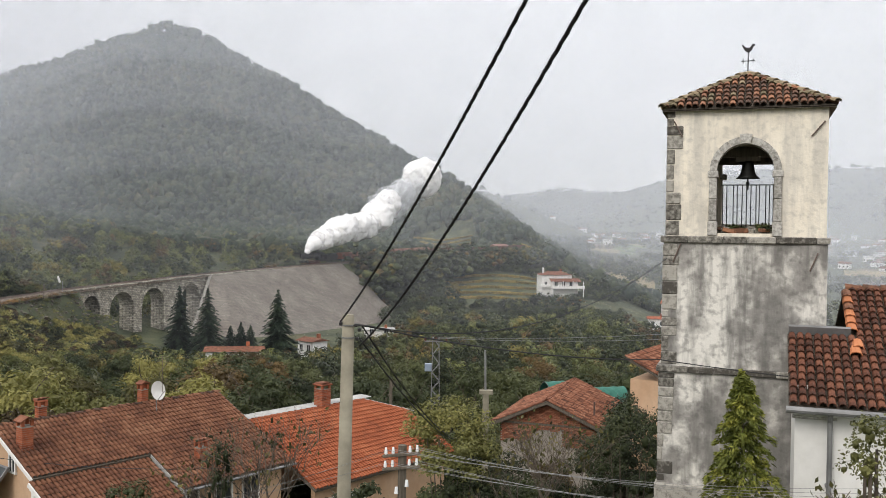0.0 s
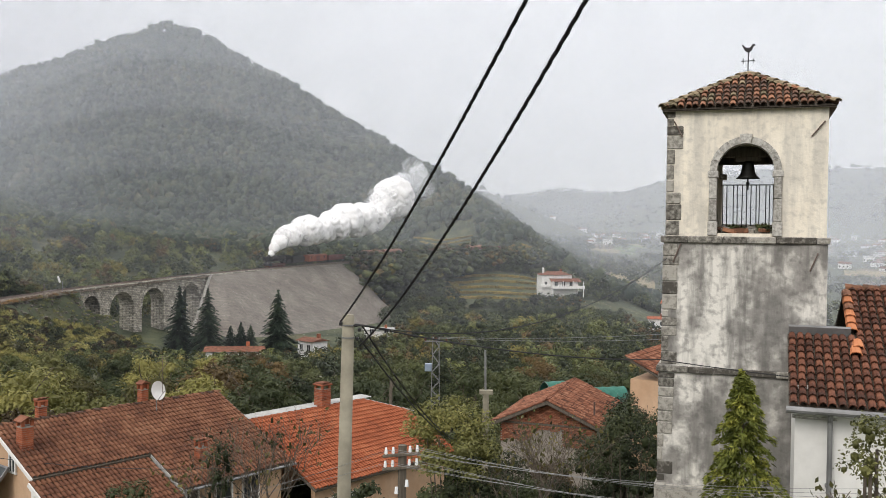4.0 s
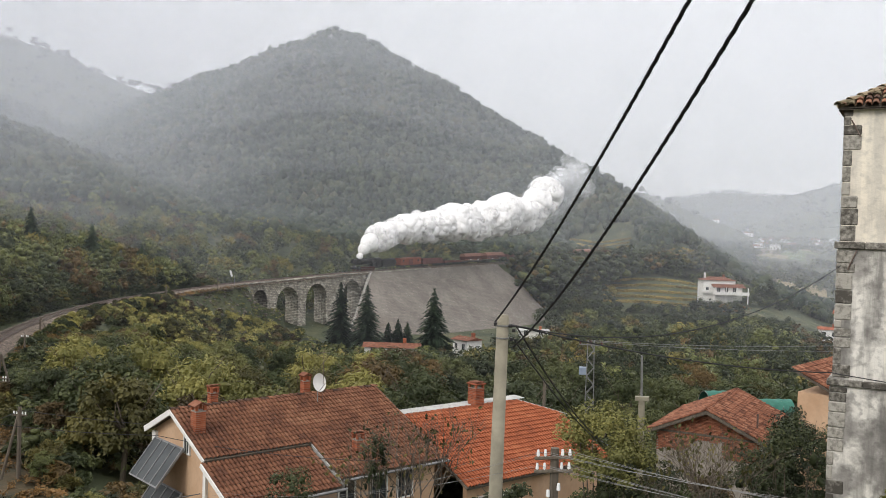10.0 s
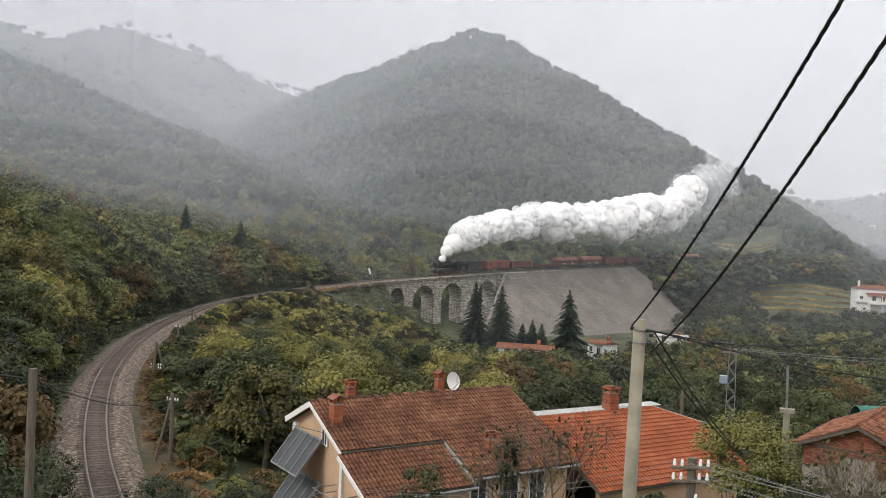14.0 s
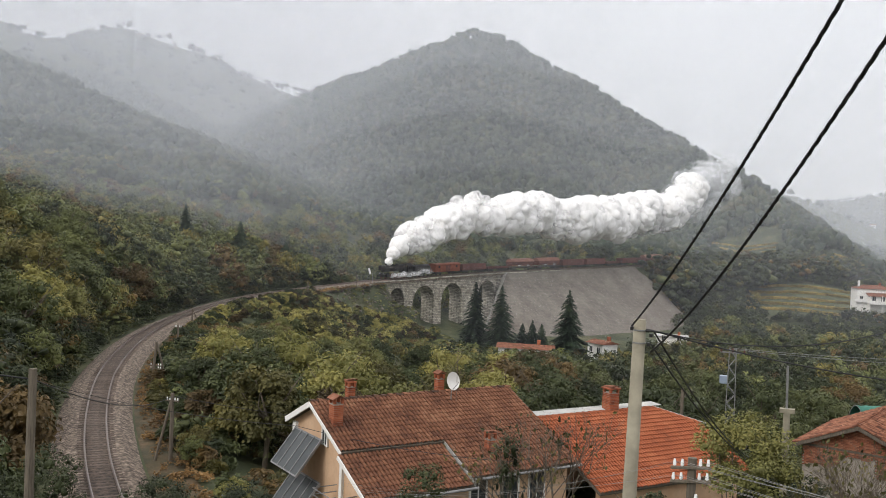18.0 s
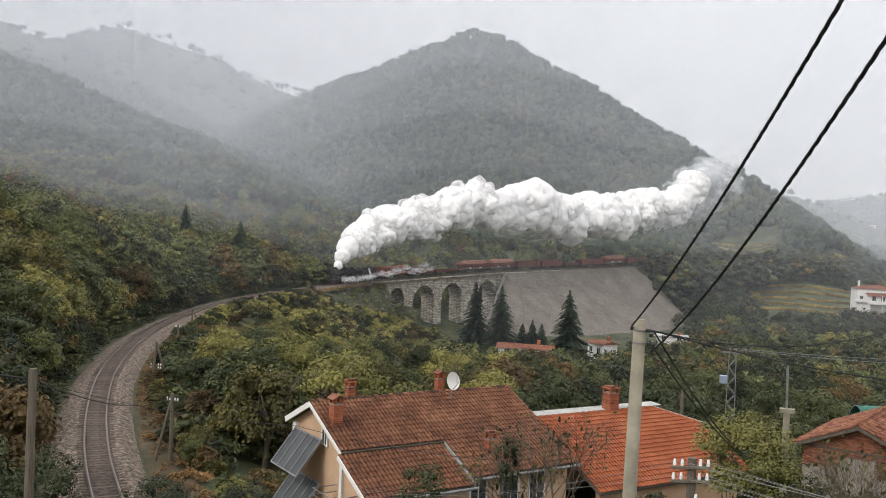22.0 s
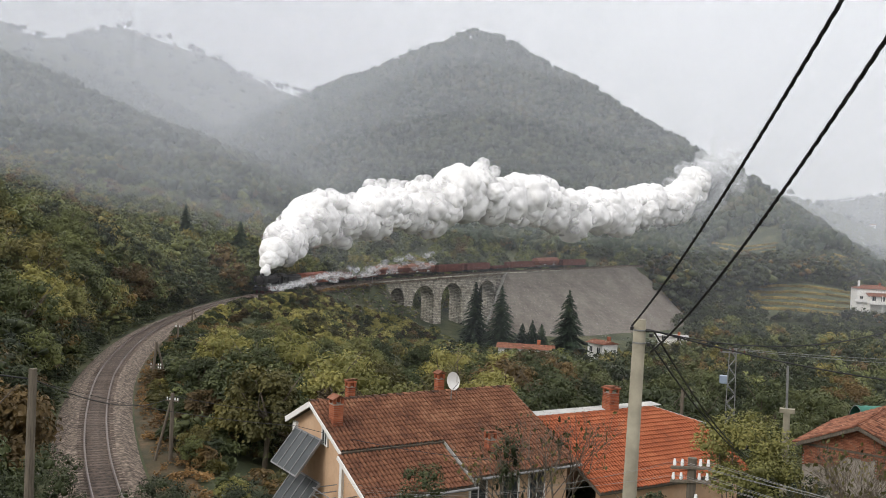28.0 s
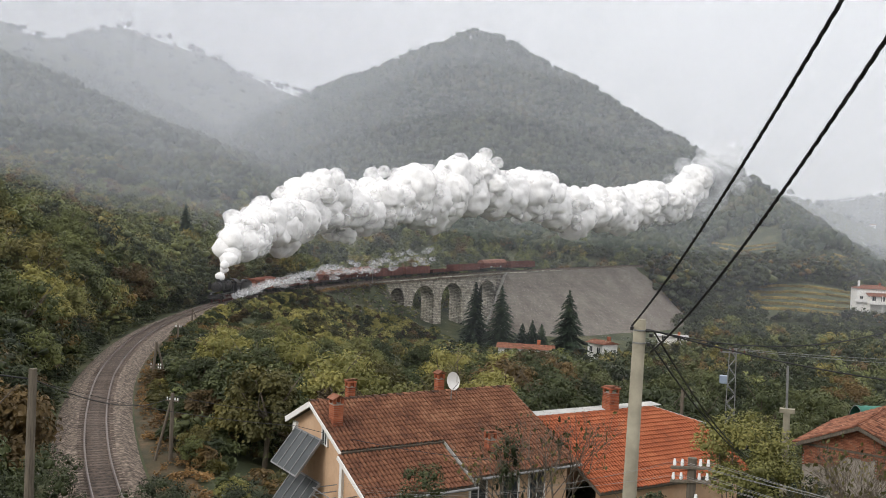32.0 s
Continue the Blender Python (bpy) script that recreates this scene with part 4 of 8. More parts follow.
# ---- white parish house against the tower ----
def make_parish_house():
    T = pose(19.5 * math.sin(radians(20)), 19.5 * math.cos(radians(20)), 0, 0, 0, -20)
    root = empty("parish_house", T, "white plastered house with dark clay tiled roof beside the tower", "house")
    part("front_wall", boxes((0.52, 9, 0, 0.4, -12, -3.42)), M_WHITE, root)
    part("side_wall", boxes((0.52, 0.92, 0.4, 2.8, -12, -3.0)), M_WHITE, root)
    part("back_wall", boxes((1.75, 9, 9.2, 9.6, -12, -3.3)), M_WHITE, root)
    part("gable_wall", boxes((8.6, 9, 0.4, 9.2, -12, -3.3)), M_WHITE, root)
    sl = 0.4
    eave = Vector((0.4, -0.3, -3.32))
    m = roof_frame(eave, eave + Vector((9, 0, 0)), Vector((0, 1, sl)))
    k = math.hypot(1, sl)
    bm = boxes((0, 8.8, 0, 2.95 * k, -0.12, -0.02), m=m)
    box(bm, 1.33, 8.8, 2.95 * k, 5.25 * k, -0.12, -0.02, m=m)
    part("roof_boarding", bm, M_WOOD, root)
    m2 = roof_frame((9.2, 10.2, -3.3), (1.72, 10.2, -3.3), Vector((0, -1, sl)))
    part("roof_boarding", boxes((0, 7.48, 0, 5.3 * k, -0.12, -0.02), m=m2), M_WOOD, root)
    tiles(root, m, 4.2, 5.2 * k, 0.178, 0.3, M_TILE_DARK, inside=lambda x, y: y < 2.9 * k or x > 1.36, uneven=0.008)
    tiles(root, m @ Matrix.Translation((4.3, 0, 0)), 4.4, 5.2 * k, 0.178, 0.3, M_TILE_DARK, single=False)
    # edge tiles beside the tower, two new tiles, ridge
    v, f = barrel(0.24, 0.42, 0.6)
    for j in range(6):
        q = m @ Matrix.Translation((1.36, 2.95 * k + j * 0.36, 0.05))
        raw("verge_tile", [tuple(q @ Vector(p)) for p in v], f, M_TILE_NEW if j in (0, 1, 2, 4) else M_TILE_OLD, root)
    for x, y in ((1.42, 2.35), (1.36, 2.05), (2.0, 0.75)):
        q = m @ Matrix.Translation((x, y, 0.07)) @ Matrix.Rotation(0.15 * (x - 1.6), 4, "Z")
        raw("new_tile", [tuple(q @ Vector(p)) for p in v], f, M_TILE_NEW, root, "bright orange replacement tile")
    for j in range(18):
        q = m @ Matrix.Translation((1.35 + j * 0.4, 5.22 * k, 0.03)) @ Matrix.Rotation(-math.pi / 2, 4, "Z")
        raw("ridge_tile", [tuple(q @ Vector(p)) for p in v], f, M_TILE_OLD, root)
    part("flashing", boxes((0.02, 1.32, 2.9 * k, 2.99 * k, 0.0, 0.2), m=m), M_TIN, root)
    # gutter, cornice and downpipe
    bm = bmesh.new()
    tube(bm, (0.35, -0.4, -3.36), (9, -0.4, -3.36), 0.07, n=10)
    part("gutter", bm, M_TIN, root)
    part("cornice", bevelled(boxes((0.5, 9, -0.2, 0.02, -3.5, -3.4)), 0.02), M_WHITE, root)
    part("cornice", bevelled(boxes((0.46, 1.3, -0.12, 0.02, -3.58, -3.5)), 0.02), M_LIMESTONE, root)
    part("downpipe", rod((1.17, -0.38, -3.4), (1.17, -0.16, -3.6), (1.17, -0.12, -12), r=0.05, n=10), M_TIN, root)
    part("pipe_clip", boxes((1.1, 1.24, -0.19, 0.0, -4.9, -4.86)), M_TIN, root)


make_parish_house()


# ---- houses on the slope below ----
M_STUCCO = streaked("beige_stucco", [(0.35, (0.476, 0.306, 0.187)), (0.65, (0.595, 0.408, 0.272))], 0.2, (0.4, 0.3, 0.2))
M_BRICK = ramp_mat("red_brick", [(0.25, (0.128, 0.048, 0.028)), (0.5, (0.24, 0.088, 0.048)), (0.8, (0.336, 0.16, 0.096))], 3, bump=0.5, vary=0.5)
M_CHIMNEY = ramp_mat("chimney_brick", [(0.25, (0.13, 0.042, 0.022)), (0.5, (0.29, 0.085, 0.04)), (0.8, (0.4, 0.14, 0.07))], 3, bump=0.5, vary=0.3)
M_MORTAR = ramp_mat("mortar", [(0.3, (0.225, 0.203, 0.173)), (0.7, (0.315, 0.285, 0.247))], 4, bump=0.5)
M_PANEL = ramp_mat("solar_glass", [(0.3, (0.03, 0.036, 0.038)), (0.7, (0.06, 0.068, 0.07))], 0.8, rough=0.45, spec=0.3)
M_SHEET = ramp_mat("fibre_sheet", [(0.3, (0.26, 0.26, 0.25)), (0.7, (0.44, 0.44, 0.42))], 1.5, bump=0.3)


def slab(name, m, w, l, parent, material=None, t=0.12):
    return part(name, boxes((0, w, 0, l, -t, 0.0), m=m), material or M_WOOD, parent)


def chimney(parent, x, y, z, h, w=0.55, cap="gable"):
    """A brick stack laid in courses, with a tiled hood."""
    body = part("chimney", boxes((x - w / 2 + 0.01, x + w / 2 - 0.01, y - w / 2 + 0.01, y + w / 2 - 0.01, z - 1.2, z + h)), M_MORTAR, parent)
    n = int((h + 0.1) / 0.09)
    for k in range(n):
        z0 = z + k * 0.09 - 0.1
        part("brick_course", boxes((x - w / 2, x + w / 2, y - w / 2, y + w / 2, z0, z0 + 0.078)), M_CHIMNEY, body)
    part("chimney_foot", boxes((x - w / 2 - 0.08, x + w / 2 + 0.08, y - w / 2 - 0.1, y + w / 2 + 0.05, z - 0.4, z - 0.16)), M_TIN, body)
    top = z + h
    for sx in (-1, 1):
        for sy in (-1, 1):
            part("hood_post", boxes((x + sx * w * 0.4 - 0.06, x + sx * w * 0.4 + 0.06, y + sy * w * 0.4 - 0.06, y + sy * w * 0.4 + 0.06, top, top + 0.22)), M_CHIMNEY, body)
    if cap == "gable":
        for s in (-1, 1):
            m = Matrix.Translation((x, y, top + 0.42)) @ Matrix.Rotation(0 if s > 0 else math.pi, 4, "Z") @ Matrix.Rotation(radians(28), 4, "Y")
            part("hood_tile", boxes((0, w * 0.82, -w * 0.68, w * 0.68, -0.06, 0), m=m), M_TILE_BARN, body)
    else:
        part("hood_slab", bevelled(boxes((x - w * 0.62, x + w * 0.62, y - w * 0.62, y + w * 0.62, top + 0.2, top + 0.28)), 0.02), M_CHIMNEY, body)
        v, f = barrel(0.2, w * 1.1, 0.6)
        for k in range(3):
            q = Matrix.Translation((x + (k - 1) * 0.2, y - w * 0.55, top + 0.28))
            raw("hood_tile", [tuple(q @ Vector(p)) for p in v], f, M_TILE_BARN, body)


def window(parent, m, w, h):
    """A framed pane set in a wall; m: its lower middle, x across, -y out."""
    fr = part("window", boxes((-w / 2, w / 2, -0.03, 0.03, 0, h), m=m), M_GLASS, parent)
    for a in ((-w / 2 - 0.07, -w / 2 + 0.02, 0, h), (w / 2 - 0.02, w / 2 + 0.07, 0, h), (-w / 2 - 0.07, w / 2 + 0.07, h, h + 0.07), (-w / 2 - 0.1, w / 2 + 0.1, -0.07, 0), (-0.025, 0.025, 0, h)):
        part("window_frame", boxes((a[0], a[1], -0.07, 0.01, a[2], a[3]), m=m), M_WHITE, fr)


def make_house_a():
    """Long house: ridge along x, front slope towards -y, gable at x = 0."""
    T = pose(-19.35, 38.74, -8.6, 0, 0, 51.64)
    root = empty("long_house", T, "beige stucco house with weathered brown clay tile roof", "house")
    p = radians(25)
    L, F, B = 12.05, 5.95, 2.7
    dz = math.tan(p)
    k = 1 / math.cos(p)
    # walls: front set back under the eaves
    part("wall", boxes((0.35, 0.65, -5.3, 2.3, -7.5, -2.6)), M_STUCCO, root)
    bm = bmesh.new()
    for x in (0.35, 0.65):
        bm.verts.new((x, -5.3, -2.6)), bm.verts.new((x, 2.3, -2.6)), bm.verts.new((x, 2.3, -1.25)), bm.verts.new((x, 0, -0.2)), bm.verts.new((x, -5.3, -2.6 + 0.02))
    bm.verts.ensure_lookup_table()
    v = bm.verts
    bm.faces.new((v[0], v[1], v[2], v[3])), bm.faces.new((v[5], v[8], v[7], v[6]))
    part("gable", bm, M_STUCCO, root)
    part("wall", boxes((0.65, L - 0.3, -5.3, -5.0, -7.5, -2.65)), M_STUCCO, root)
    part("wall", boxes((0.65, L - 0.3, 2.0, 2.3, -7.5, -1.3)), M_STUCCO, root)
    part("wall", boxes((L - 0.6, L - 0.3, -5.0, 2.0, -7.5, -2.65)), M_STUCCO, root)
    # roof slopes
    mf = roof_frame((0, -F, -F * dz), (L, -F, -F * dz), Vector((0, 1, dz)))
    mb = roof_frame((L, B, -B * dz), (0, B, -B * dz), Vector((0, -1, dz)))
    part("roof_boarding", boxes((5.55, L, 0, F * k, -0.12, 0.0), (0, 5.55, 2.75, F * k, -0.12, 0.0), m=mf), M_WOOD, root)
    slab("roof_boarding", mb, L, B * k, root)
    tiles(root, mf @ Matrix.Translation((5.55, 0, 0.0)), L - 5.5, 3.4, 0.205, 0.34, M_TILE_BROWN, single=False)
    tiles(root, mf @ Matrix.Translation((0, 2.75, 0.0)), 5.55, F * k - 2.75, 0.205, 0.34, M_TILE_BROWN, single=False)
    tiles(root, mf @ Matrix.Translation((5.55, 3.4, 0.0)), L - 5.5, F * k - 3.4, 0.205, 0.34, M_TILE_BROWN, single=False)
    tiles(root, mb, L, B * k, 0.205, 0.34, M_TILE_BROWN, single=False)
    # lower roof of the annexe, a step below
    ma = mf @ Matrix.Translation((-0.1, -0.35, -0.16))
    slab("annexe_roof", ma, 5.65, 3.1, root)
    tiles(root, ma, 5.6, 3.05, 0.205, 0.34, M_TILE_BROWN, single=False)
    part("step_flashing", boxes((0, 5.55, 2.7, 2.78, -0.15, 0.03), m=mf), M_WOOD, root)
    v, f = barrel(0.26, 0.44, 0.6)
    for j in range(28):
        q = Matrix.Translation((j * 0.43, 0, 0.03)) @ Matrix.Rotation(-math.pi / 2, 4, "Z")
        raw("ridge_tile", [tuple(q @ Vector(p_)) for p_ in v], f, M_TILE_OLD, root)
    # white barge boards and gutters
    part("barge_board", boxes((-0.05, 0.01, 2.7, F * k, -0.12, 0.03), m=mf), M_WHITE, root)
    part("barge_board", boxes((-0.16, -0.1, -0.4, 2.72, -0.3, -0.12), m=mf), M_WHITE, root)
    part("barge_board", boxes((5.5, 5.54, -0.35, 2.7, -0.25, 0.03), m=mf), M_SHEET, root)
    part("barge_board", boxes((L - 0.02, L + 0.06, 0, B * k, -0.2, 0.06), m=mb), M_WHITE, root)
    bm = bmesh.new()
    tube(bm, (5.6, -F - 0.08, -F * dz - 0.05), (L, -F - 0.08, -F * dz - 0.05), 0.07, n=8)
    part("gutter", bm, M_TIN, root)
    bm = bmesh.new()
    tube(bm, (-0.1, -F - 0.35, -F * dz - 0.35), (5.6, -F - 0.35, -F * dz - 0.35), 0.07, n=8)
    part("gutter", bm, M_TIN, root)
    # chimneys
    chimney(root, 0.6, -1.65, -0.7, 0.95, 0.5, "gable")
    chimney(root, 2.55, 0.75, -0.15, 0.65, 0.38, "flat")
    chimney(root, 7.6, 0.35, -0.05, 0.75, 0.38, "gable")
    chimney(root, 7.5, -4.5, -2.1, 0.7, 0.4, "flat")
    # pillars and gable window
    part("pillar", boxes((0.22, 0.5, -5.45, -5.15, -7.5, -2.75)), M_WHITE, root)
    part("pillar", boxes((0.22, 0.5, -3.2, -2.95, -7.5, -1.6)), M_WHITE, root)
    part("pillar", boxes((0.2, 0.45, 1.95, 2.3, -7.5, -1.35)), M_WHITE, root)
    window(root, Matrix.Translation((0.33, -1.2, -1.75)) @ Matrix.Rotation(-math.pi / 2, 4, "Z"), 0.5, 0.8)
    for x in (6.3, 8.2, 9.8):
        window(root, Matrix.Translation((x, -5.31, -4.4)), 0.9, 1.3)
    # clothes rail brackets under the gable
    for z in (-3.3, -3.6, -3.9):
        part("rail_bracket", rod((0.3, -4.6, z), (-0.9, -4.6, z), (-0.9, -2.6, z), (0.3, -2.6, z), r=0.025), M_TIN, root)


def make_solar():
    """Tilted collectors hung before the gable: two rows of four glazed strips."""
    T = pose(-19.35, 38.74, -8.6, 0, 0, 51.64)
    for z, n in ((-1.55, 4), (-3.6, 4)):
        root = empty("solar_collector", T, "dark glazed solar collector with pale frame on the gable wall", "solar collector", "solar collectors")
        m = Matrix.Translation((0.15, 1.2, z)) @ Matrix.Rotation(-math.pi / 2, 4, "Z") @ Matrix.Rotation(radians(-58), 4, "X")
        m = Matrix.Translation((0.1, 1.7, z)) @ Matrix.Rotation(-math.pi / 2, 4, "Z") @ Matrix.Rotation(radians(52), 4, "X")
        W = 2.9
        part("back_plate", boxes((0, W, -2.0, 0.0, -0.1, -0.03), m=m), M_TIN, root)
        for k in range(n):
            part("glass_pane", boxes((k * W / n + 0.05, (k + 1) * W / n - 0.05, -1.95, -0.05, -0.04, 0.0), m=m), M_PANEL, root)
        for k in range(n + 1):
            part("frame_bar", boxes((k * W / n - 0.035, k * W / n + 0.035, -2.02, 0.02, -0.06, 0.03), m=m), M_TIN, root)
        for y in (-2.02, -0.02):
            part("frame_bar", boxes((-0.03, W + 0.03, y, y + 0.06, -0.06, 0.035), m=m), M_TIN, root)


def make_dish():
    T = pose(-13.95, 44.1, -7.85, 0, 0, 25)
    root = empty("satellite_dish", T, "white satellite dish on a mast above the ridge", "satellite dish")
    bm = bmesh.new()
    n, rings = 20, 5
    q = Matrix.Rotation(radians(75), 4, "X") @ Matrix.Rotation(radians(-14), 4, "Z")
    q = Matrix.Rotation(radians(35), 4, "Z") @ q
    rows_ = []
    for i in range(rings + 1):
        r = 0.44 * i / rings
        rows_.append([bm.verts.new(q @ Vector((r * math.cos(a), r * 1.08 * math.sin(a), 0.55 * r * r))) for a in np.arange(n) * math.tau / n] if i else [bm.verts.new((0, 0, 0))])
    for k in range(n):
        bm.faces.new((rows_[0][0], rows_[1][k], rows_[1][(k + 1) % n]))
        for a, b in zip(rows_[1:], rows_[2:]):
            bm.faces.new((a[k], b[k], b[(k + 1) % n], a[(k + 1) % n]))
    ob = part("reflector", bm, M_WHITE, root)
    ob.data.shade_smooth()
    part("feed_arm", rod(q @ Vector((0, -0.45, 0.1)), q @ Vector((0, -0.1, 0.55)), r=0.015), M_TIN, root)
    part("mast", rod((0, 0.12, -1.0), (0, 0.12, 0.2), r=0.025), M_TIN, root)
    root2 = empty("aerial", pose(-13.75, 44.3, -7.9), "thin rusty television aerial mast", "aerial")
    part("mast", rod((0, 0, -1), (0, 0, 1.75), r=0.015), M_RAIL, root2)
    for k in range(4):
        part("element", rod((-0.3 + 0.03 * k, 0, 1.7 - k * 0.12), (0.3 - 0.03 * k, 0.05, 1.7 - k * 0.12), r=0.008), M_RAIL, root2)


def make_house_b():
    """Orange-roofed house behind: front slope and a hip at its far end."""
    T = pose(-10.18, 48.5, -10.2, 0, 0, 49.8)
    root = empty("orange_house", T, "low house with bright orange clay tile hipped roof", "house")
    p = radians(25)
    dz, k = math.tan(p), 1 / math.cos(p)
    L, F, H = 8.33, 5.6, 2.5
    mf = roof_frame((-0.4, -F, -F * dz), (L + H, -F, -F * dz), Vector((0, 1, dz)))
    w = L + H + 0.4
    bm = bmesh.new()
    pts = [(0, 0), (w, 0), (w, (F - 1.75) * k), (w - H, F * k), (0, F * k)]
    lo = [bm.verts.new(mf @ Vector((x, y, -0.12))) for x, y in pts]
    hi = [bm.verts.new(mf @ Vector((x, y, 0))) for x, y in pts]
    bm.faces.new(hi), bm.faces.new(lo[::-1])
    for i in range(5):
        bm.faces.new((lo[i], lo[(i + 1) % 5], hi[(i + 1) % 5], hi[i]))
    part("roof_boarding", bm, M_WOOD, root)
    tiles(root, mf, w, F * k, 0.21, 0.34, M_TILE_ORANGE, inside=lambda x, y: y < F * k - max(0, x - (w - H)) * 1.75 * k / H, single=False)
    v, f = barrel(0.26, 0.44, 0.6)
    a, b = mf @ Vector((w - H, F * k, 0)), mf @ Vector((w, (F - 1.75) * k, 0))
    for j in range(20):
        q = Matrix.Translation((-0.4 + j * 0.43, 0, 0.03)) @ Matrix.Rotation(-math.pi / 2, 4, "Z")
        raw("ridge_tile", [tuple(q @ Vector(p_)) for p_ in v], f, M_TILE_ORANGE, root)
    d = (b - a).normalized()
    side = d.cross(Vector((0, 0, 1))).normalized()
    for j in range(7):
        q = Matrix.Translation(a + d * j * 0.42 + Vector((0, 0, 0.03))) @ Matrix((side, d, side.cross(d))).transposed().to_4x4()
        raw("hip_tile", [tuple(q @ Vector(p_)) for p_ in v], f, M_TILE_ORANGE, root)
    # low-pitched pale corrugated sheet behind the ridge
    n = int((L + 1.6) / 0.1)
    verts = [(-0.4 + i * 0.1, y, z + 0.03 * (i % 2)) for y, z in ((0.16, 0.1), (1.1, 0.14), (4.2, -1.3)) for i in range(n)]
    faces = [(r_ * n + i, r_ * n + i + 1, (r_ + 1) * n + i + 1, (r_ + 1) * n + i) for r_ in (0, 1) for i in range(n - 1)]
    raw("corrugated_roof", verts, faces, M_SHEET, root)
    part("verge_sheet", boxes((-0.02, 0.14, 0, (b - a).length + 0.3, 0.1, 0.14), m=Matrix.Translation(a - side * 0.3) @ Matrix((side, d, side.cross(d))).transposed().to_4x4()), M_SHEET, root)
    part("wall", boxes((0.0, L + 1.8, -F + 0.5, -F + 0.8, -7, -F * dz + 0.1)), M_STUCCO, root)
    part("wall", boxes((L + 1.5, L + 1.8, -F + 0.8, 4, -7, -1.9)), M_STUCCO, root)
    part("wall", boxes((0.0, L + 1.8, 3.7, 4.0, -7, -1.5)), M_STUCCO, root)
    chimney(root, 5.3, 0.25, 0.1, 1.0, 0.68, "flat")
    window(root, Matrix.Translation((3.0, -F + 0.49, -4.8)), 0.9, 1.4)
    window(root, Matrix.Translation((1.0, -F + 0.49, -4.8)), 0.9, 1.4)


def make_barn():
    """Brick shed: gable towards the viewer."""
    T = pose(6.62, 56.02, -10.3, 0, 0, 70.84)
    root = empty("brick_barn", T, "old brick barn with faded clay tile roof", "barn")
    dz = math.tan(radians(24))
    k = math.hypot(1, dz)
    L = 9.5
    for side, W in ((-1, 3.5), (1, 3.6)):
        e0, e1 = ((0, -W, -W * dz), (L, -W, -W * dz)) if side < 0 else ((L, W, -W * dz), (0, W, -W * dz))
        m = roof_frame(e0, e1, Vector((0, -side, dz)))
        slab("roof_boarding", m, L, W * k, root)
        tiles(root, m, L, W * k, 0.21, 0.36, M_TILE_BARN, single=False, uneven=0.03)
    v, f = barrel(0.26, 0.44, 0.6)
    for j in range(22):
        q = Matrix.Translation((j * 0.43, 0, 0.03)) @ Matrix.Rotation(-math.pi / 2, 4, "Z")
        raw("ridge_tile", [tuple(q @ Vector(p_)) for p_ in v], f, M_TILE_BARN, root)
    part("eaves_board", boxes((-0.04, 0.0, -3.5 * k, 0, -0.16, 0.02), m=Matrix.Rotation(math.atan(dz), 4, "X")), M_WOOD, root)
    part("eaves_board", boxes((-0.04, 0.0, 0, 3.6 * k, -0.16, 0.02), m=Matrix.Rotation(-math.atan(dz), 4, "X")), M_WOOD, root)
    wall = part("gable_wall", boxes((0.55, 0.8, -3.0, 3.1, -6, -1.35)), M_MORTAR, root)
    # brickwork of the gable, course by course
    me = bpy.data.meshes.new("brick")
    bm = boxes((-0.05, 0.05, -0.12, 0.12, -0.034, 0.034))
    bm.to_mesh(me)
    bm.free()
    me.materials.append(M_BRICK)
    g = random.Random(2)
    count = 0
    for j in range(44):
        z = -3.9 + j * 0.082
        for i in range(26):
            y = -3.0 + i * 0.25 + (j % 2) * 0.125
            if z > -abs(y) * dz - 0.22 or y > 3.05 or (y > -0.9 and z < -1.6 - 0.35 * (y + 0.9) + 0.2 * math.sin(y * 3)) or (z < -2.9 and y < -0.9):
                continue
            ob = new("brick", me)
            ob.parent, ob.matrix_basis = wall, pose(0.53 + g.uniform(-0.012, 0.012), y, z)
            count += 1
    bm = bmesh.new()
    a = [bm.verts.new((x, y, z)) for x in (0.6, 0.8) for y, z in ((-3.0, -1.4), (3.1, -1.45), (0, -0.12))]
    bm.faces.new((a[0], a[1], a[2])), bm.faces.new((a[5], a[4], a[3]))
    part("gable_head", bm, M_MORTAR, wall)
    part("render_patch", boxes((0.5, 0.56, -1.0, 2.9, -6, -2.9)), M_MORTAR, wall)
    part("side_wall", boxes((0.8, L - 0.4, -3.0, -2.75, -6, -1.4)), M_MORTAR, root)
    part("side_wall", boxes((0.8, L - 0.4, 2.85, 3.1, -6, -1.45)), M_MORTAR, root)
    part("back_wall", boxes((L - 0.4, L - 0.15, -3.0, 3.1, -6, -1.45)), M_MORTAR, root)
    part("lintel", boxes((0.45, 0.6, -3.0, 3.1, -1.62, -1.5)), M_WOOD, wall)
    part("vent_pipe", rod((2.2, -2.6, -1.3), (2.2, -2.6, -0.2), r=0.06), M_RAIL, root)


def make_far_roof():
    T = pose(11.55, 56.21, -7.5, 0, 0, 58.65)
    root = empty("hillside_house", T, "house with plain orange tile roof behind the tower", "house")
    dz, k = math.tan(radians(25)), 1 / math.cos(radians(25))
    m = roof_frame((0, -3.2, -3.2 * dz), (9, -3.2, -3.2 * dz), Vector((0, 1, dz)))
    slab("roof_boarding", m, 9, 3.2 * k, root)
    tiles(root, m, 9, 3.2 * k, 0.22, 0.36, M_TILE_BARN, single=False)
    part("wall", boxes((0.3, 8.5, -2.8, -0.2, -7, -1.35)), M_STUCCO, root)


make_house_a()
make_solar()
make_dish()
make_house_b()
make_barn()
make_far_roof()


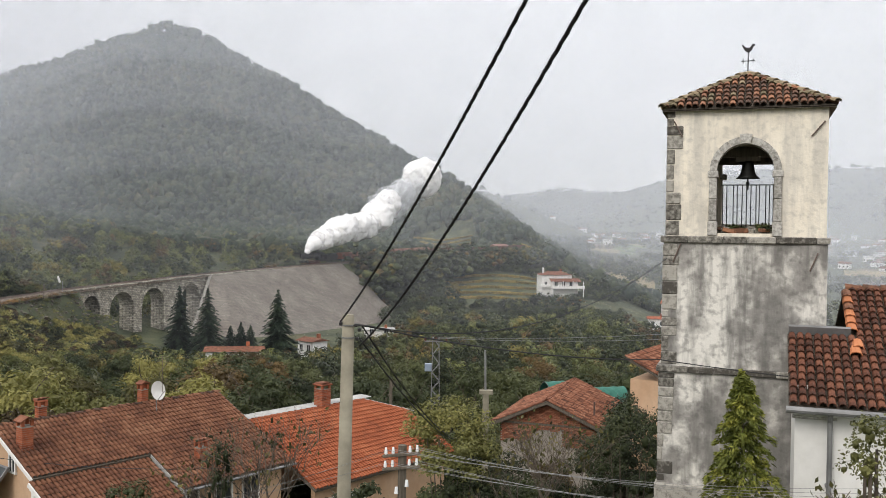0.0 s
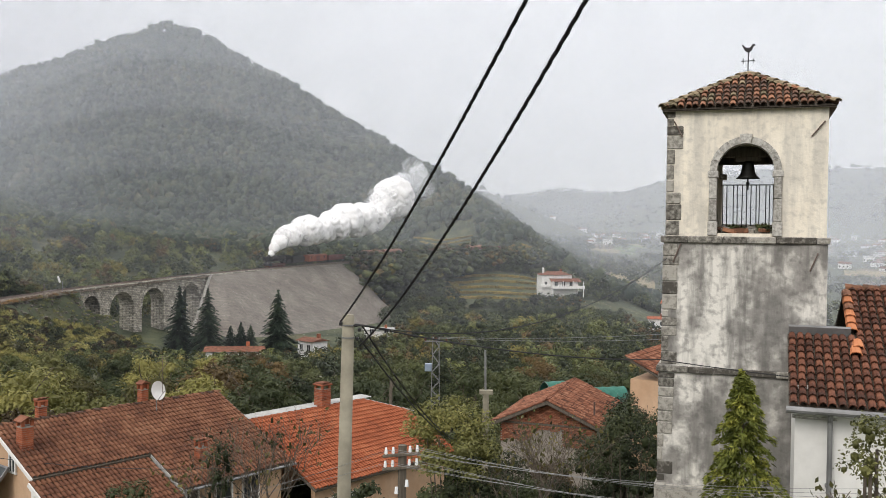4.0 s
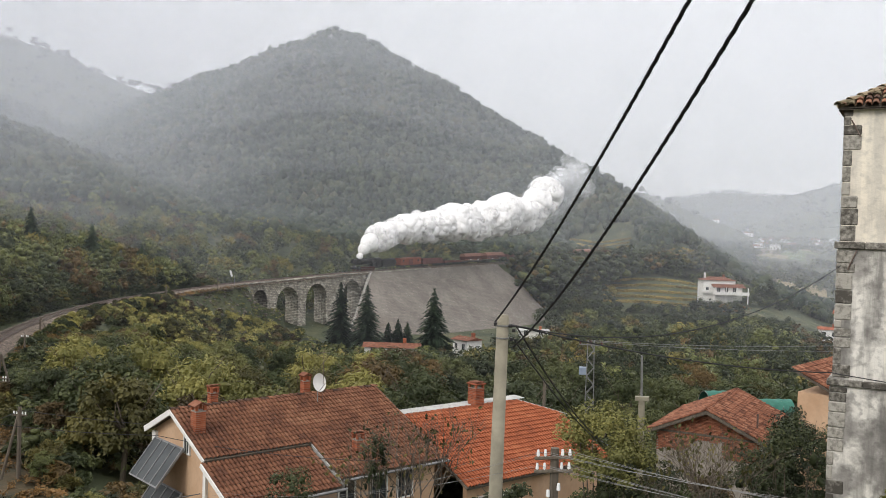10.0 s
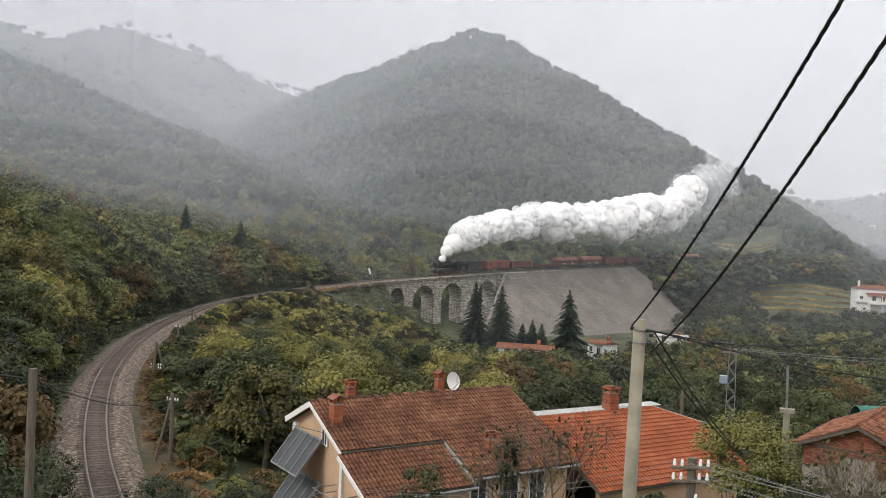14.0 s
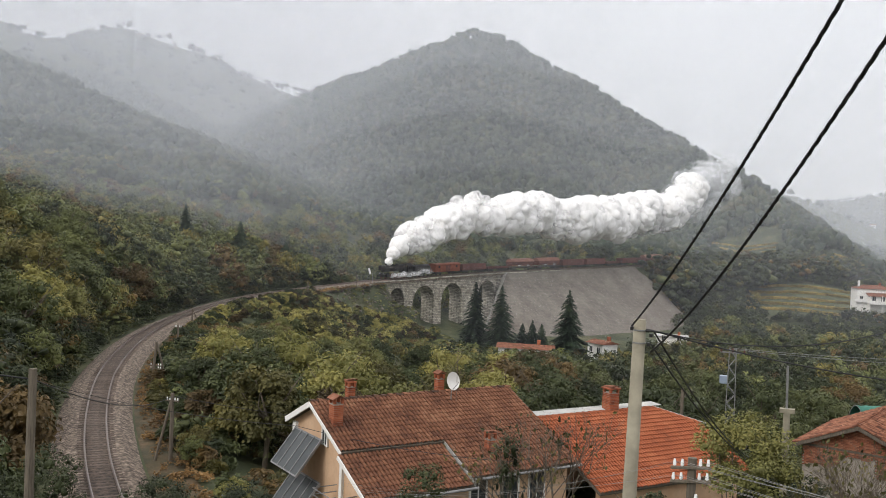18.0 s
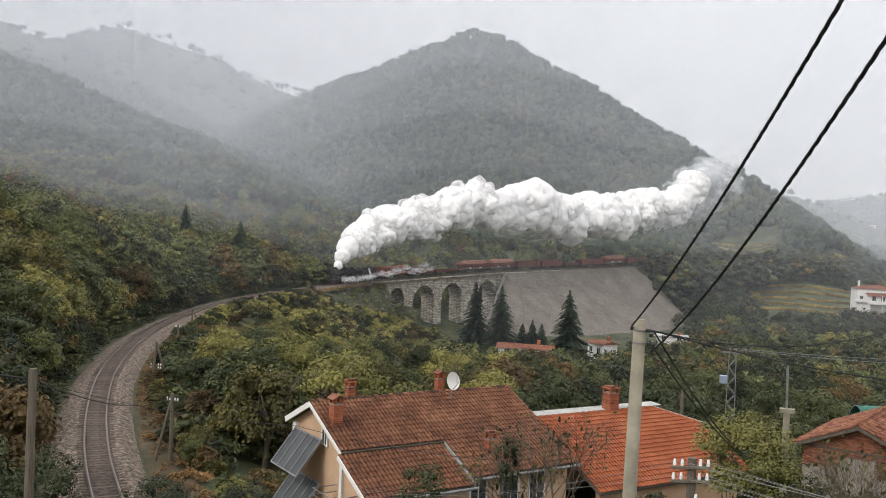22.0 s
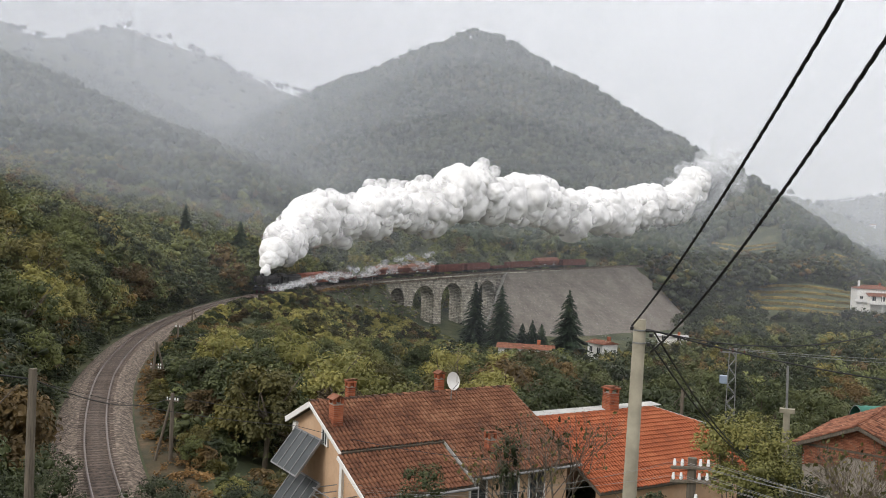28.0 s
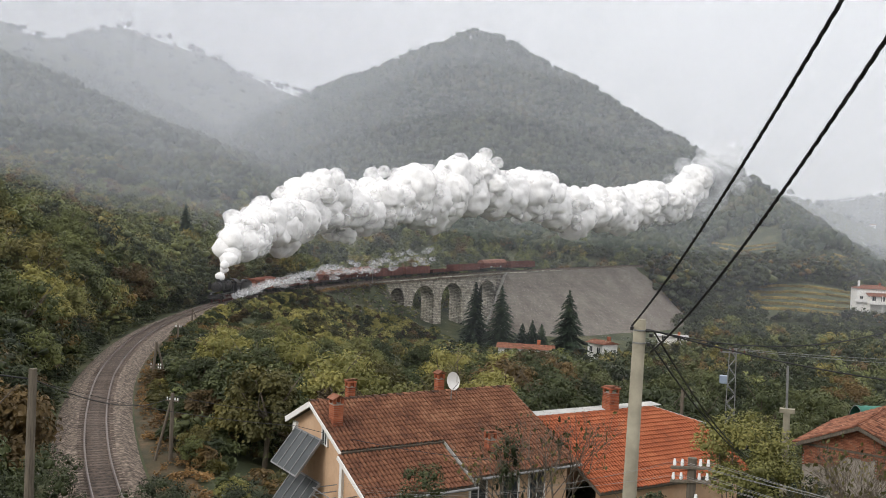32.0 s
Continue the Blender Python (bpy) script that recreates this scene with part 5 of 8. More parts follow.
def make_nets():
    """Two low hoop tunnels covered with green netting in the gardens behind the barn."""
    net = ramp_mat("green_netting", [(0.3, (0.02, 0.1, 0.075)), (0.7, (0.045, 0.17, 0.13))], 3, rough=0.7, bump=0.4, fine=20)
    for x, y, z, w, l, turn in ((9.4, 72.0, -12.75, 2.2, 2.4, 20), (13.2, 70.8, -12.95, 2.2, 2.6, 15)):
        root = empty("net_tunnel", pose(x, y, z, 0, 0, turn), "green netting stretched over a garden tunnel", "net tunnel", "garden net tunnels")
        verts, faces, n = [], [], 12
        for i in range(7):
            for k in range(n + 1):
                a = math.pi * k / n
                sag = 0.06 * (i % 2)
                verts.append((-l / 2 + l * i / 6, -math.cos(a) * w / 2, math.sin(a) * (1.5 - sag) - 0.3))
        for i in range(6):
            for k in range(n):
                b = i * (n + 1) + k
                faces.append((b, b + 1, b + n + 2, b + n + 1))
        raw("netting", verts, faces, net, root, smooth=True)
        base = ground_at(x, y) - z - 0.3
        for i in range(0, 7, 2):
            pts = [(-l / 2 + l * i / 6, -math.cos(a) * w / 2, math.sin(a) * 1.46 - 0.3) for a in np.linspace(0, math.pi, 9)]
            part("hoop", rod((pts[0][0], pts[0][1], base), *pts, (pts[-1][0], pts[-1][1], base), r=0.025), M_TIN, root)


make_nets()


# ---- far houses across the valley ----
def small_house(name, x, y, z, turn, w, d, h, label, storeys=1, roof=M_TILE_ORANGE, rise=0.32, down=6.0, hipped=True):
    """A white house with a tiled roof, windows, doors and chimney, seen from far off."""
    root = empty(name, pose(x, y, z, 0, 0, turn), label, "house")
    part("wall", boxes((-w / 2, w / 2, -d / 2, d / 2, -down, h)), M_WHITE, root)
    bm = bmesh.new()
    o, r = 0.5, rise * d / 2
    c = [bm.verts.new(p) for p in ((-w / 2 - o, -d / 2 - o, h), (w / 2 + o, -d / 2 - o, h), (w / 2 + o, d / 2 + o, h), (-w / 2 - o, d / 2 + o, h))]
    hip = d * 0.42 if hipped else -o
    a, b = bm.verts.new((-w / 2 + hip, 0, h + r)), bm.verts.new((w / 2 - hip, 0, h + r))
    for f in ((c[0], c[1], b, a), (c[2], c[3], a, b), (c[1], c[2], b), (c[3], c[0], a), (c[3], c[2], c[1], c[0])):
        bm.faces.new(f)
    part("roof", bm, roof, root)
    part("chimney", boxes((w * 0.2, w * 0.2 + 0.7, 0.3, 1.0, h, h + r + 0.9)), M_CHIMNEY, root)
    for s in range(storeys):
        for k in range(max(2, int(w / 3))):
            window(root, Matrix.Translation((-w / 2 + w * (k + 0.5) / max(2, int(w / 3)), -d / 2 - 0.04, 0.9 + s * 2.9 - (storeys - 1) * 2.9 * 0)), 1.1, 1.3)
    return root


def make_far_houses():
    h = small_house("terrace_house", 47.5, 383, -21.2, 10, 13, 8, 5.0, "white two-storey house with red tiled roofs among vineyards", 1, M_TILE_BARN, rise=0.36)
    part("annexe_wall", boxes((-2.6, 8.6, -6.4, -4.0, -4, 2.5)), M_WHITE, h)
    part("annexe_roof", boxes((-3.4, 9.6, -3.8, 0.3, -0.12, 0.12), m=Matrix.Translation((0, -3.9, 3.5)) @ Matrix.Rotation(radians(17), 4, "X")), M_TILE_BARN, h)
    part("terrace_slab", boxes((-3.4, 10.4, -9.4, -6.4, -0.5, -0.25)), M_LIMESTEP, h)
    part("terrace_parapet", boxes((-3.4, 10.4, -9.55, -9.35, -0.5, 0.75)), M_WHITE, h)
    for x in (-3.2, 1.2, 5.6, 10.0):
        part("terrace_pillar", boxes((x - 0.15, x + 0.15, -9.3, -9.0, -4, 2.6)), M_WHITE, h)
    for x in (-1.0, 2.2, 5.4):
        window(h, Matrix.Translation((x, -6.44, 0.4)), 1.3, 1.8)
    part("balcony", bevelled(boxes((-7.4, -3.6, -5.2, -4.0, 0.0, 1.0)), 0.04), M_WHITE, h)
    part("chimney", boxes((-5.2, -4.5, -0.3, 0.4, 5.6, 8.0)), M_WHITE, h)
    small_house("valley_house", 83, 322, -27.5, -20, 8, 7, 4.2, "white house with clay tiled roof in the valley", 1, M_TILE_ORANGE, hipped=False)
    small_house("valley_house", 76, 318, -31.5, -10, 6, 5, 3.0, "small white house with clay tiled roof", 1, M_TILE_ORANGE, hipped=False)
    small_house("valley_house", -30.6, 213, -28.4, -40, 5.2, 4.6, 3.0, "white house with orange roof below the bank", 1, M_TILE_BARN, hipped=False)
    small_house("valley_house", -43.8, 190.5, -27.4, 8, 11.5, 5, 2.4, "long low house with a rusty red roof", 1, M_TILE_BARN, hipped=False)
    small_house("flat_house", -17.5, 249.5, -28.2, 5, 8, 6, 2.0, "low house with flat grey roof and red parapet", 1, M_SHEET, rise=0.03, hipped=False)
    g = random.Random(21)
    for k in range(70):
        az, r = radians(g.uniform(21.5, 31)), g.uniform(900, 1700)
        if k > 52:
            az, r = radians(g.uniform(6.5, 14)), g.uniform(1000, 1700)
        x, y = r * math.sin(az), r * math.cos(az)
        root = empty("village_house", pose(x, y, ground_at(x, y), 0, 0, g.uniform(-40, 40)), "distant white village house with red roof", "house", "houses of the far village")
        w, d, h = g.uniform(8, 13), g.uniform(7, 9), g.uniform(3, 5.5)
        part("wall", boxes((-w / 2, w / 2, -d / 2, d / 2, -3, h)), M_WHITE, root)
        bm = bmesh.new()
        c = [bm.verts.new(p) for p in ((-w / 2 - 0.5, -d / 2 - 0.5, h), (w / 2 + 0.5, -d / 2 - 0.5, h), (w / 2 + 0.5, d / 2 + 0.5, h), (-w / 2 - 0.5, d / 2 + 0.5, h), (-w / 2 - 0.5, 0, h + 2), (w / 2 + 0.5, 0, h + 2))]
        for f in ((c[0], c[1], c[5], c[4]), (c[2], c[3], c[4], c[5]), (c[1], c[2], c[5]), (c[3], c[0], c[4])):
            bm.faces.new(f)
        part("roof", bm, M_TILE_BARN if g.random() < 0.7 else M_SHEET, root)
        for i in range(3):
            part("window", boxes((-w / 2 + w * (i + 0.5) / 3 - 0.6, -w / 2 + w * (i + 0.5) / 3 + 0.6, -d / 2 - 0.05, -d / 2 + 0.05, 1.2, 2.7)), M_GLASS, root)


make_far_houses()


# ---- the train ----
RUN = [(0, 341.5), (3, 326.1), (6, 308.7), (9, 289.1), (13, 263), (17, 238.2), (21, 213.4), (25, 187.8), (28, 168), (32, 139)]
RUN_T, RUN_S = [r[0] for r in RUN], [r[1] for r in RUN]


def front(t):
    """Where on the line the engine's front buffers are at t seconds (before the start it ran on evenly)."""
    if t < 0:
        return RUN_S[0] - 5.3 * t
    s = np.interp([t - 1.2, t - 0.4, t + 0.4, t + 1.2], RUN_T, RUN_S)
    edge = 1.0 if 1.3 < t < 30.7 else 0.0
    return float(np.mean(s) * edge + np.interp(t, RUN_T, RUN_S) * (1 - edge))


def vehicle_m(s, base):
    a, b = rail(s - base / 2), rail(s + base / 2)
    d = (a - b).normalized()
    return Matrix.Translation((a + b) / 2) @ Matrix.Rotation(math.atan2(d.y, d.x), 4, "Z") @ Matrix.Rotation(-math.asin(d.z), 4, "Y")


WHEELS = []   # (wheel, its rest pose, radius)


def wheel(name, x, y, r, parent, material, spokes=8):
    """A wheel with tyre, hub and spokes, about its own axle."""
    bm = bmesh.new()
    n = 20
    for rad0, rad1, w in ((r * 0.84, r, 0.13), (0.0, r * 0.2, 0.17)):
        for k in range(n):
            a0, a1 = k * math.tau / n, (k + 1) * math.tau / n
            q = [bm.verts.new((rr * math.sin(a), s * w / 2, rr * math.cos(a))) for s in (-1, 1) for rr in (rad0, rad1) for a in (a0, a1)]
            for f in ((0, 1, 3, 2), (4, 6, 7, 5), (2, 3, 7, 6), (0, 4, 5, 1)):
                bm.faces.new([q[i] for i in f])
    bmesh.ops.remove_doubles(bm, verts=bm.verts[:], dist=1e-5)
    for k in range(spokes):
        box(bm, -0.035, 0.035, -0.04, 0.04, 0, r * 0.9, m=Matrix.Rotation(k * math.tau / spokes, 4, "Y"))
    ob = part(name, bm, material, parent)
    ob.matrix_basis = Matrix.Translation((x, y, r))
    WHEELS.append((ob, ob.matrix_basis.copy(), r))
    return ob


def buffers(root, x, sgn, z=1.05):
    for y in (-0.88, 0.88):
        bm = bmesh.new()
        tube(bm, (x - sgn * 0.55, y, z), (x - sgn * 0.06, y, z), 0.09)
        tube(bm, (x - sgn * 0.06, y, z), (x, y, z), 0.24, n=14)
        part("buffer", bm, M_BLACK, root)


def make_engine():
    """A ten-coupled goods engine; x runs forward, its front buffers at x = 7."""
    root = empty("steam_locomotive", Matrix(), "black ten-coupled steam locomotive with smoke deflectors", "locomotive")
    bm = bmesh.new()
    tube(bm, (-2.6, 0, 3.05), (5.4, 0, 3.05), 0.95, 0.93, n=28)
    part("boiler", bm, M_BLACK, root).data.shade_smooth()
    for x in (-1.2, 0.4, 2.0, 3.6):
        bm = bmesh.new()
        tube(bm, (x - 0.04, 0, 3.05), (x + 0.04, 0, 3.05), 0.965, n=28)
        part("boiler_band", bm, M_BLACK, root)
    bm = bmesh.new()
    tube(bm, (4.1, 0, 3.05), (5.75, 0, 3.05), 0.98, n=28)
    tube(bm, (5.75, 0, 3.05), (5.87, 0, 3.05), 0.8, 0.55, n=24)
    box(bm, 5.86, 5.92, -0.06, 0.06, 2.8, 3.3)
    part("smokebox", bm, M_BLACK, root)
    bm = bmesh.new()
    tube(bm, (4.3, 0, 3.9), (4.3, 0, 4.42), 0.36, 0.31, n=18)
    tube(bm, (4.3, 0, 4.42), (4.3, 0, 4.5), 0.38, 0.38, n=18)
    part("chimney", bm, M_BLACK, root)
    for x, r in ((2.9, 0.42), (1.3, 0.5), (-0.4, 0.42)):
        bm = bmesh.new()
        tube(bm, (x, 0, 3.8), (x, 0, 4.2), r, r * 0.97, n=18)
        tube(bm, (x, 0, 4.2), (x, 0, 4.36), r * 0.97, r * 0.5, n=18)
        part("dome", bm, M_BLACK, root)
    part("firebox", bevelled(boxes((-4.3, -2.5, -0.95, 0.95, 1.3, 3.9)), 0.25, 3), M_BLACK, root)
    # cab with windows cut as real openings between posts
    cab = part("cab", boxes((-6.3, -4.2, -1.45, -1.4, 1.3, 2.55), (-6.3, -4.2, 1.4, 1.45, 1.3, 2.55), (-4.25, -4.2, -1.4, 1.4, 1.3, 3.7), (-6.3, -6.1, -1.45, -1.4, 2.55, 3.6),
                                 (-5.35, -5.15, -1.45, -1.4, 2.55, 3.6), (-4.4, -4.2, -1.45, -1.4, 2.55, 3.6), (-6.3, -6.1, 1.4, 1.45, 2.55, 3.6), (-5.35, -5.15, 1.4, 1.45, 2.55, 3.6), (-4.4, -4.2, 1.4, 1.45, 2.55, 3.6)), M_BLACK, root)
    bm = bmesh.new()
    n = 10
    prev = None
    for k in range(n + 1):
        a = math.pi * (0.14 + 0.72 * k / n)
        cur = [bm.verts.new((x, 1.62 * math.cos(a), 2.75 + 1.42 * math.sin(a) + dz)) for x, dz in ((-6.7, 0), (-4.0, 0), (-4.0, 0.05), (-6.7, 0.05))]
        if prev:
            for i in range(4):
                bm.faces.new((prev[i], prev[(i + 1) % 4], cur[(i + 1) % 4], cur[i]))
        prev = cur
    part("cab_roof", bm, M_BLACK, cab)
    part("frame", boxes((-6.4, 6.3, -0.6, 0.6, 0.75, 1.25)), M_BLACK, root)
    for y in (-1.25, 1.25):
        part("running_board", boxes((-4.2, 5.4, y - 0.22, y + 0.22, 1.78, 1.84)), M_BLACK, root)
        part("smoke_deflector", bevelled(boxes((4.2, 6.0, y * 1.08 - 0.02, y * 1.08 + 0.02, 2.5, 3.9)), 0.015), M_BLACK, root)
        bm = bmesh.new()
        tube(bm, (4.3, y * 0.9, 1.05), (5.5, y * 0.9, 1.05), 0.46, n=18)
        tube(bm, (4.4, y * 0.9, 1.55), (5.4, y * 0.9, 1.55), 0.26, n=14)
        part("cylinder", bm, M_BLACK, root)
        part("coupling_rod", bevelled(boxes((-3.3, 3.0, y * 0.77 - 0.03, y * 0.77 + 0.03, 0.62, 0.76)), 0.01), M_RAIL, root)
        part("connecting_rod", boxes((-0.2, 4.4, y * 0.84 - 0.03, y * 0.84 + 0.03, 0.85, 0.97)), M_RAIL, root)
        bm = bmesh.new()
        tube(bm, (6.1, y * 0.58, 1.75), (6.28, y * 0.58, 1.75), 0.13, 0.15, n=14)
        part("headlight", bm, M_TIN, root)
        part("hand_rail", rod((-4.0, y * 0.9, 3.35), (4.2, y * 0.9, 3.35), r=0.02), M_RAIL, root)
    bm = bmesh.new()
    tube(bm, (5.8, 0, 4.0), (5.96, 0, 4.0), 0.12, 0.14, n=14)
    part("headlight", bm, M_TIN, root)
    part("buffer_beam", bevelled(boxes((6.3, 6.45, -1.35, 1.35, 0.82, 1.28)), 0.02), M_BLACK, root)
    part("front_platform", boxes((5.4, 6.4, -1.3, 1.3, 1.5, 1.56)), M_BLACK, root)
    buffers(root, 7.0, 1)
    for y in (-0.75, 0.75):
        for k in range(5):
            wheel("driving_wheel", -3.2 + k * 1.55, y, 0.7, root, M_RED, 12)
        wheel("leading_wheel", 5.35, y, 0.42, root, M_RED, 8)
    return root


def make_tender():
    root = empty("tender", Matrix(), "black locomotive tender loaded with coal", "tender")
    bm = bmesh.new()
    tube(bm, (-3.6, 0, 2.35), (1.2, 0, 2.35), 1.32, n=24)
    part("water_tank", bm, M_BLACK, root).data.shade_smooth()
    part("coal_bunker", bevelled(boxes((-3.0, 3.6, -1.42, 1.42, 1.3, 3.3)), 0.08), M_BLACK, root)
    bm = bmesh.new()
    bmesh.ops.create_grid(bm, x_segments=16, y_segments=8, size=1, matrix=Matrix.Translation((0.4, 0, 3.25)) @ Matrix.Diagonal((3.0, 1.2, 1, 1)))
    g = random.Random(9)
    for v in bm.verts:
        v.co.z += g.uniform(0, 0.32)
    part("coal", bm, M_CABLE, root)
    part("frame", boxes((-3.9, 3.9, -1.2, 1.2, 0.95, 1.3)), M_BLACK, root)
    part("ladder", boxes((-3.95, -3.9, -0.9, -0.85, 1.2, 3.3), (-3.95, -3.9, -0.5, -0.45, 1.2, 3.3), *[(-3.95, -3.9, -0.85, -0.5, 1.4 + k * 0.3, 1.44 + k * 0.3) for k in range(6)]), M_BLACK, root)
    buffers(root, -4.4, -1)
    for y in (-0.75, 0.75):
        for x in (-2.9, -1.1, 1.2, 3.0):
            wheel("wheel", x, y, 0.47, root, M_BLACK, 8)
    return root


def bogies(root, L):
    for sx in (-1, 1):
        c = sx * (L / 2 - 2.4)
        for y in (-1.0, 1.0):
            part("bogie_frame", bevelled(boxes((c - 1.35, c + 1.35, y - 0.06, y + 0.06, 0.35, 0.72)), 0.03), M_BLACK, root)
        for y in (-0.75, 0.75):
            for x in (-0.9, 0.9):
                wheel("wheel", c + x, y, 0.46, root, M_BLACK, 6)
        buffers(root, sx * L / 2, sx)


def make_gondola(L, h, label, material=M_BROWN):
    """An open wagon with ribbed sides, hollow inside."""
    root = empty("open_wagon", Matrix(), label, "goods wagon", "goods wagons of the train")
    b = L / 2 - 0.62
    part("floor", boxes((-b, b, -1.38, 1.38, 1.12, 1.28)), M_WOOD, root)
    for y in (-1.42, 1.42):
        part("side", boxes((-b, b, y - 0.04, y + 0.04, 1.1, 1.1 + h)), material, root)
        part("top_rail", bevelled(boxes((-b - 0.05, b + 0.05, y - 0.08, y + 0.08, 1.1 + h, 1.2 + h)), 0.015), material, root)
        n = max(5, int(L / 1.35))
        for k in range(n + 1):
            x = -b + 2 * b * k / n
            o = math.copysign(0.09, y)
            part("side_rib", boxes((x - 0.05, x + 0.05, y + min(0, o), y + max(0, o), 1.0, 1.1 + h)), material, root)
    for x in (-b, b):
        part("end_wall", boxes((x - 0.04, x + 0.04, -1.42, 1.42, 1.1, 1.2 + h)), material, root)
    part("underframe", boxes((-L / 2 + 0.6, L / 2 - 0.6, -1.2, 1.2, 0.88, 1.12)), M_BLACK, root)
    bogies(root, L)
    return root


def make_hopper(L):
    """A covered hopper wagon: low body with slots, sloping roof doors."""
    root = empty("hopper_wagon", Matrix(), "brown covered hopper wagon with pale red roof", "goods wagon", "goods wagons of the train")
    b = L / 2 - 1.3
    bm = bmesh.new()
    prof = [(-1.0, 1.5), (-1.45, 2.3), (-1.45, 3.0), (1.45, 3.0), (1.45, 2.3), (1.0, 1.5)]
    ends = [[bm.verts.new((x, y, z)) for y, z in prof] for x in (-b, b)]
    for k in range(6):
        bm.faces.new((ends[0][k], ends[0][(k + 1) % 6], ends[1][(k + 1) % 6], ends[1][k]))
    bm.faces.new(ends[0][::-1])
    bm.faces.new(ends[1])
    part("hopper_body", bm, M_BROWN, root)
    bm = bmesh.new()
    prof = [(-1.55, 2.95), (-1.5, 3.15), (-0.75, 3.85), (0, 4.05), (0.75, 3.85), (1.5, 3.15), (1.55, 2.95)]
    ends = [[bm.verts.new((x, y, z)) for y, z in prof] for x in (-b - 0.1, b + 0.1)]
    for k in range(6):
        bm.faces.new((ends[0][k], ends[0][k + 1], ends[1][k + 1], ends[1][k]))
    bm.faces.new(ends[0][::-1])
    bm.faces.new(ends[1])
    part("roof", bm, M_HROOF, root)
    for k in range(7):
        x = -b + 2 * b * (k + 0.5) / 7
        for y in (-1, 1):
            part("roof_rib", boxes((x - 0.04, x + 0.04, -0.03, 1.18, 0, 0.05), m=Matrix.Translation((0, 0, 4.06)) @ Matrix.Rotation(0 if y > 0 else math.pi, 4, "Z") @ Matrix.Rotation(-0.52, 4, "X")), M_HROOF, root)
            part("post", boxes((x - 0.06, x + 0.06, y * 1.4 - 0.06, y * 1.4 + 0.06, 1.15, 2.4)), M_BROWN, root)
            part("discharge_flap", bevelled(boxes((x - 0.55, x + 0.55, y * 1.15 - 0.06, y * 1.15 + 0.06, 1.5, 2.1)), 0.03), M_WHITE if k % 3 == 1 else M_HROOF, root)
    part("end_platform", boxes((-L / 2 + 0.6, -b, -1.3, 1.3, 1.12, 1.2), (b, L / 2 - 0.6, -1.3, 1.3, 1.12, 1.2)), M_BROWN, root)
    part("end_railing", rod((-L / 2 + 0.7, -1.25, 1.2), (-L / 2 + 0.7, -1.25, 2.2), (-L / 2 + 0.7, 1.25, 2.2), (-L / 2 + 0.7, 1.25, 1.2), r=0.03), M_BLACK, root)
    part("underframe", boxes((-L / 2 + 0.6, L / 2 - 0.6, -1.35, 1.35, 0.88, 1.12)), M_BLACK, root)
    bogies(root, L)
    return root


def make_van(L):
    root = empty("brake_van", Matrix(), "red-brown boarded goods van with low arched roof", "goods wagon", "goods wagons of the train")
    b = L / 2 - 0.62
    body = part("body", boxes((-b, b, -1.4, 1.4, 1.1, 3.35)), M_VAN, root)
    for k in range(26):
        x = -b + 2 * b * (k + 0.5) / 26
        for y in (-1.42, 1.42):
            part("board", boxes((x - b / 26 + 0.015, x + b / 26 - 0.015, y - 0.02, y + 0.02, 1.12, 3.3)), M_VAN, body)
    for y in (-1.46, 1.46):
        part("sliding_door", bevelled(boxes((-1.1, 1.1, y - 0.03, y + 0.03, 1.15, 3.15)), 0.02), M_BROWN, root)
        for x in (-b + 1.6, b - 1.6):
            part("window", bevelled(boxes((x - 0.35, x + 0.35, y - 0.02, y + 0.02, 2.3, 2.95)), 0.01), M_GLASS, root)
    bm = bmesh.new()
    prof = [(1.6 * math.cos(a), 3.25 + 0.45 * math.sin(a)) for a in np.linspace(0, math.pi, 9)]
    ends = [[bm.verts.new((x, y, z)) for y, z in prof] for x in (-b - 0.15, b + 0.15)]
    for k in range(8):
        bm.faces.new((ends[0][k], ends[0][k + 1], ends[1][k + 1], ends[1][k]))
    bm.faces.new(ends[0][::-1])
    bm.faces.new(ends[1])
    bm.faces.new((ends[0][8], ends[0][0], ends[1][0], ends[1][8]))
    part("roof", bm, M_VAN, root)
    part("underframe", boxes((-L / 2 + 0.6, L / 2 - 0.6, -1.2, 1.2, 0.88, 1.1)), M_BLACK, root)
    bogies(root, L)
    return root


GONDOLA = "brown ribbed open goods wagon, weathered"
TRAIN = [(make_engine(), 7.0, 8.0), (make_tender(), 18.2, 5.0), (make_van(12.6), 29.8, 8.0), (make_gondola(12.4, 1.75, "red-brown open goods wagon with patched sides", M_BROWN), 42.4, 8.0),
         (make_gondola(11.6, 0.45, "low-sided brown flat wagon"), 54.6, 7.5), (make_hopper(13.8), 67.6, 9.0), (make_hopper(14.2), 81.9, 9.0), (make_gondola(13.2, 1.9, GONDOLA), 95.8, 8.5), (make_gondola(12.2, 1.9, GONDOLA), 108.8, 8.0),
         (make_gondola(9.0, 0.6, "low-sided brown flat wagon"), 119.8, 6.0), (make_gondola(14.0, 1.7, GONDOLA), 131.8, 9.0), (make_hopper(14.0), 146.0, 9.0), (make_gondola(14.2, 1.9, GONDOLA), 160.4, 9.0)]


def chimney_at(t):
    return vehicle_m(front(t) + 7.0, 8.0) @ Vector((3.5, 0, 4.4))


# ---- steam: rigid billows. They travel in the head of the plume behind the chimney, and it leaves them behind one by one ----
M_EDGE = smoke_mat("soft_steam", (0.1, 0.5), (0.985, 0.985, 0.985))
M_WISP2 = smoke_mat("cock_steam", (0.0, 0.32), (0.9, 0.91, 0.92))


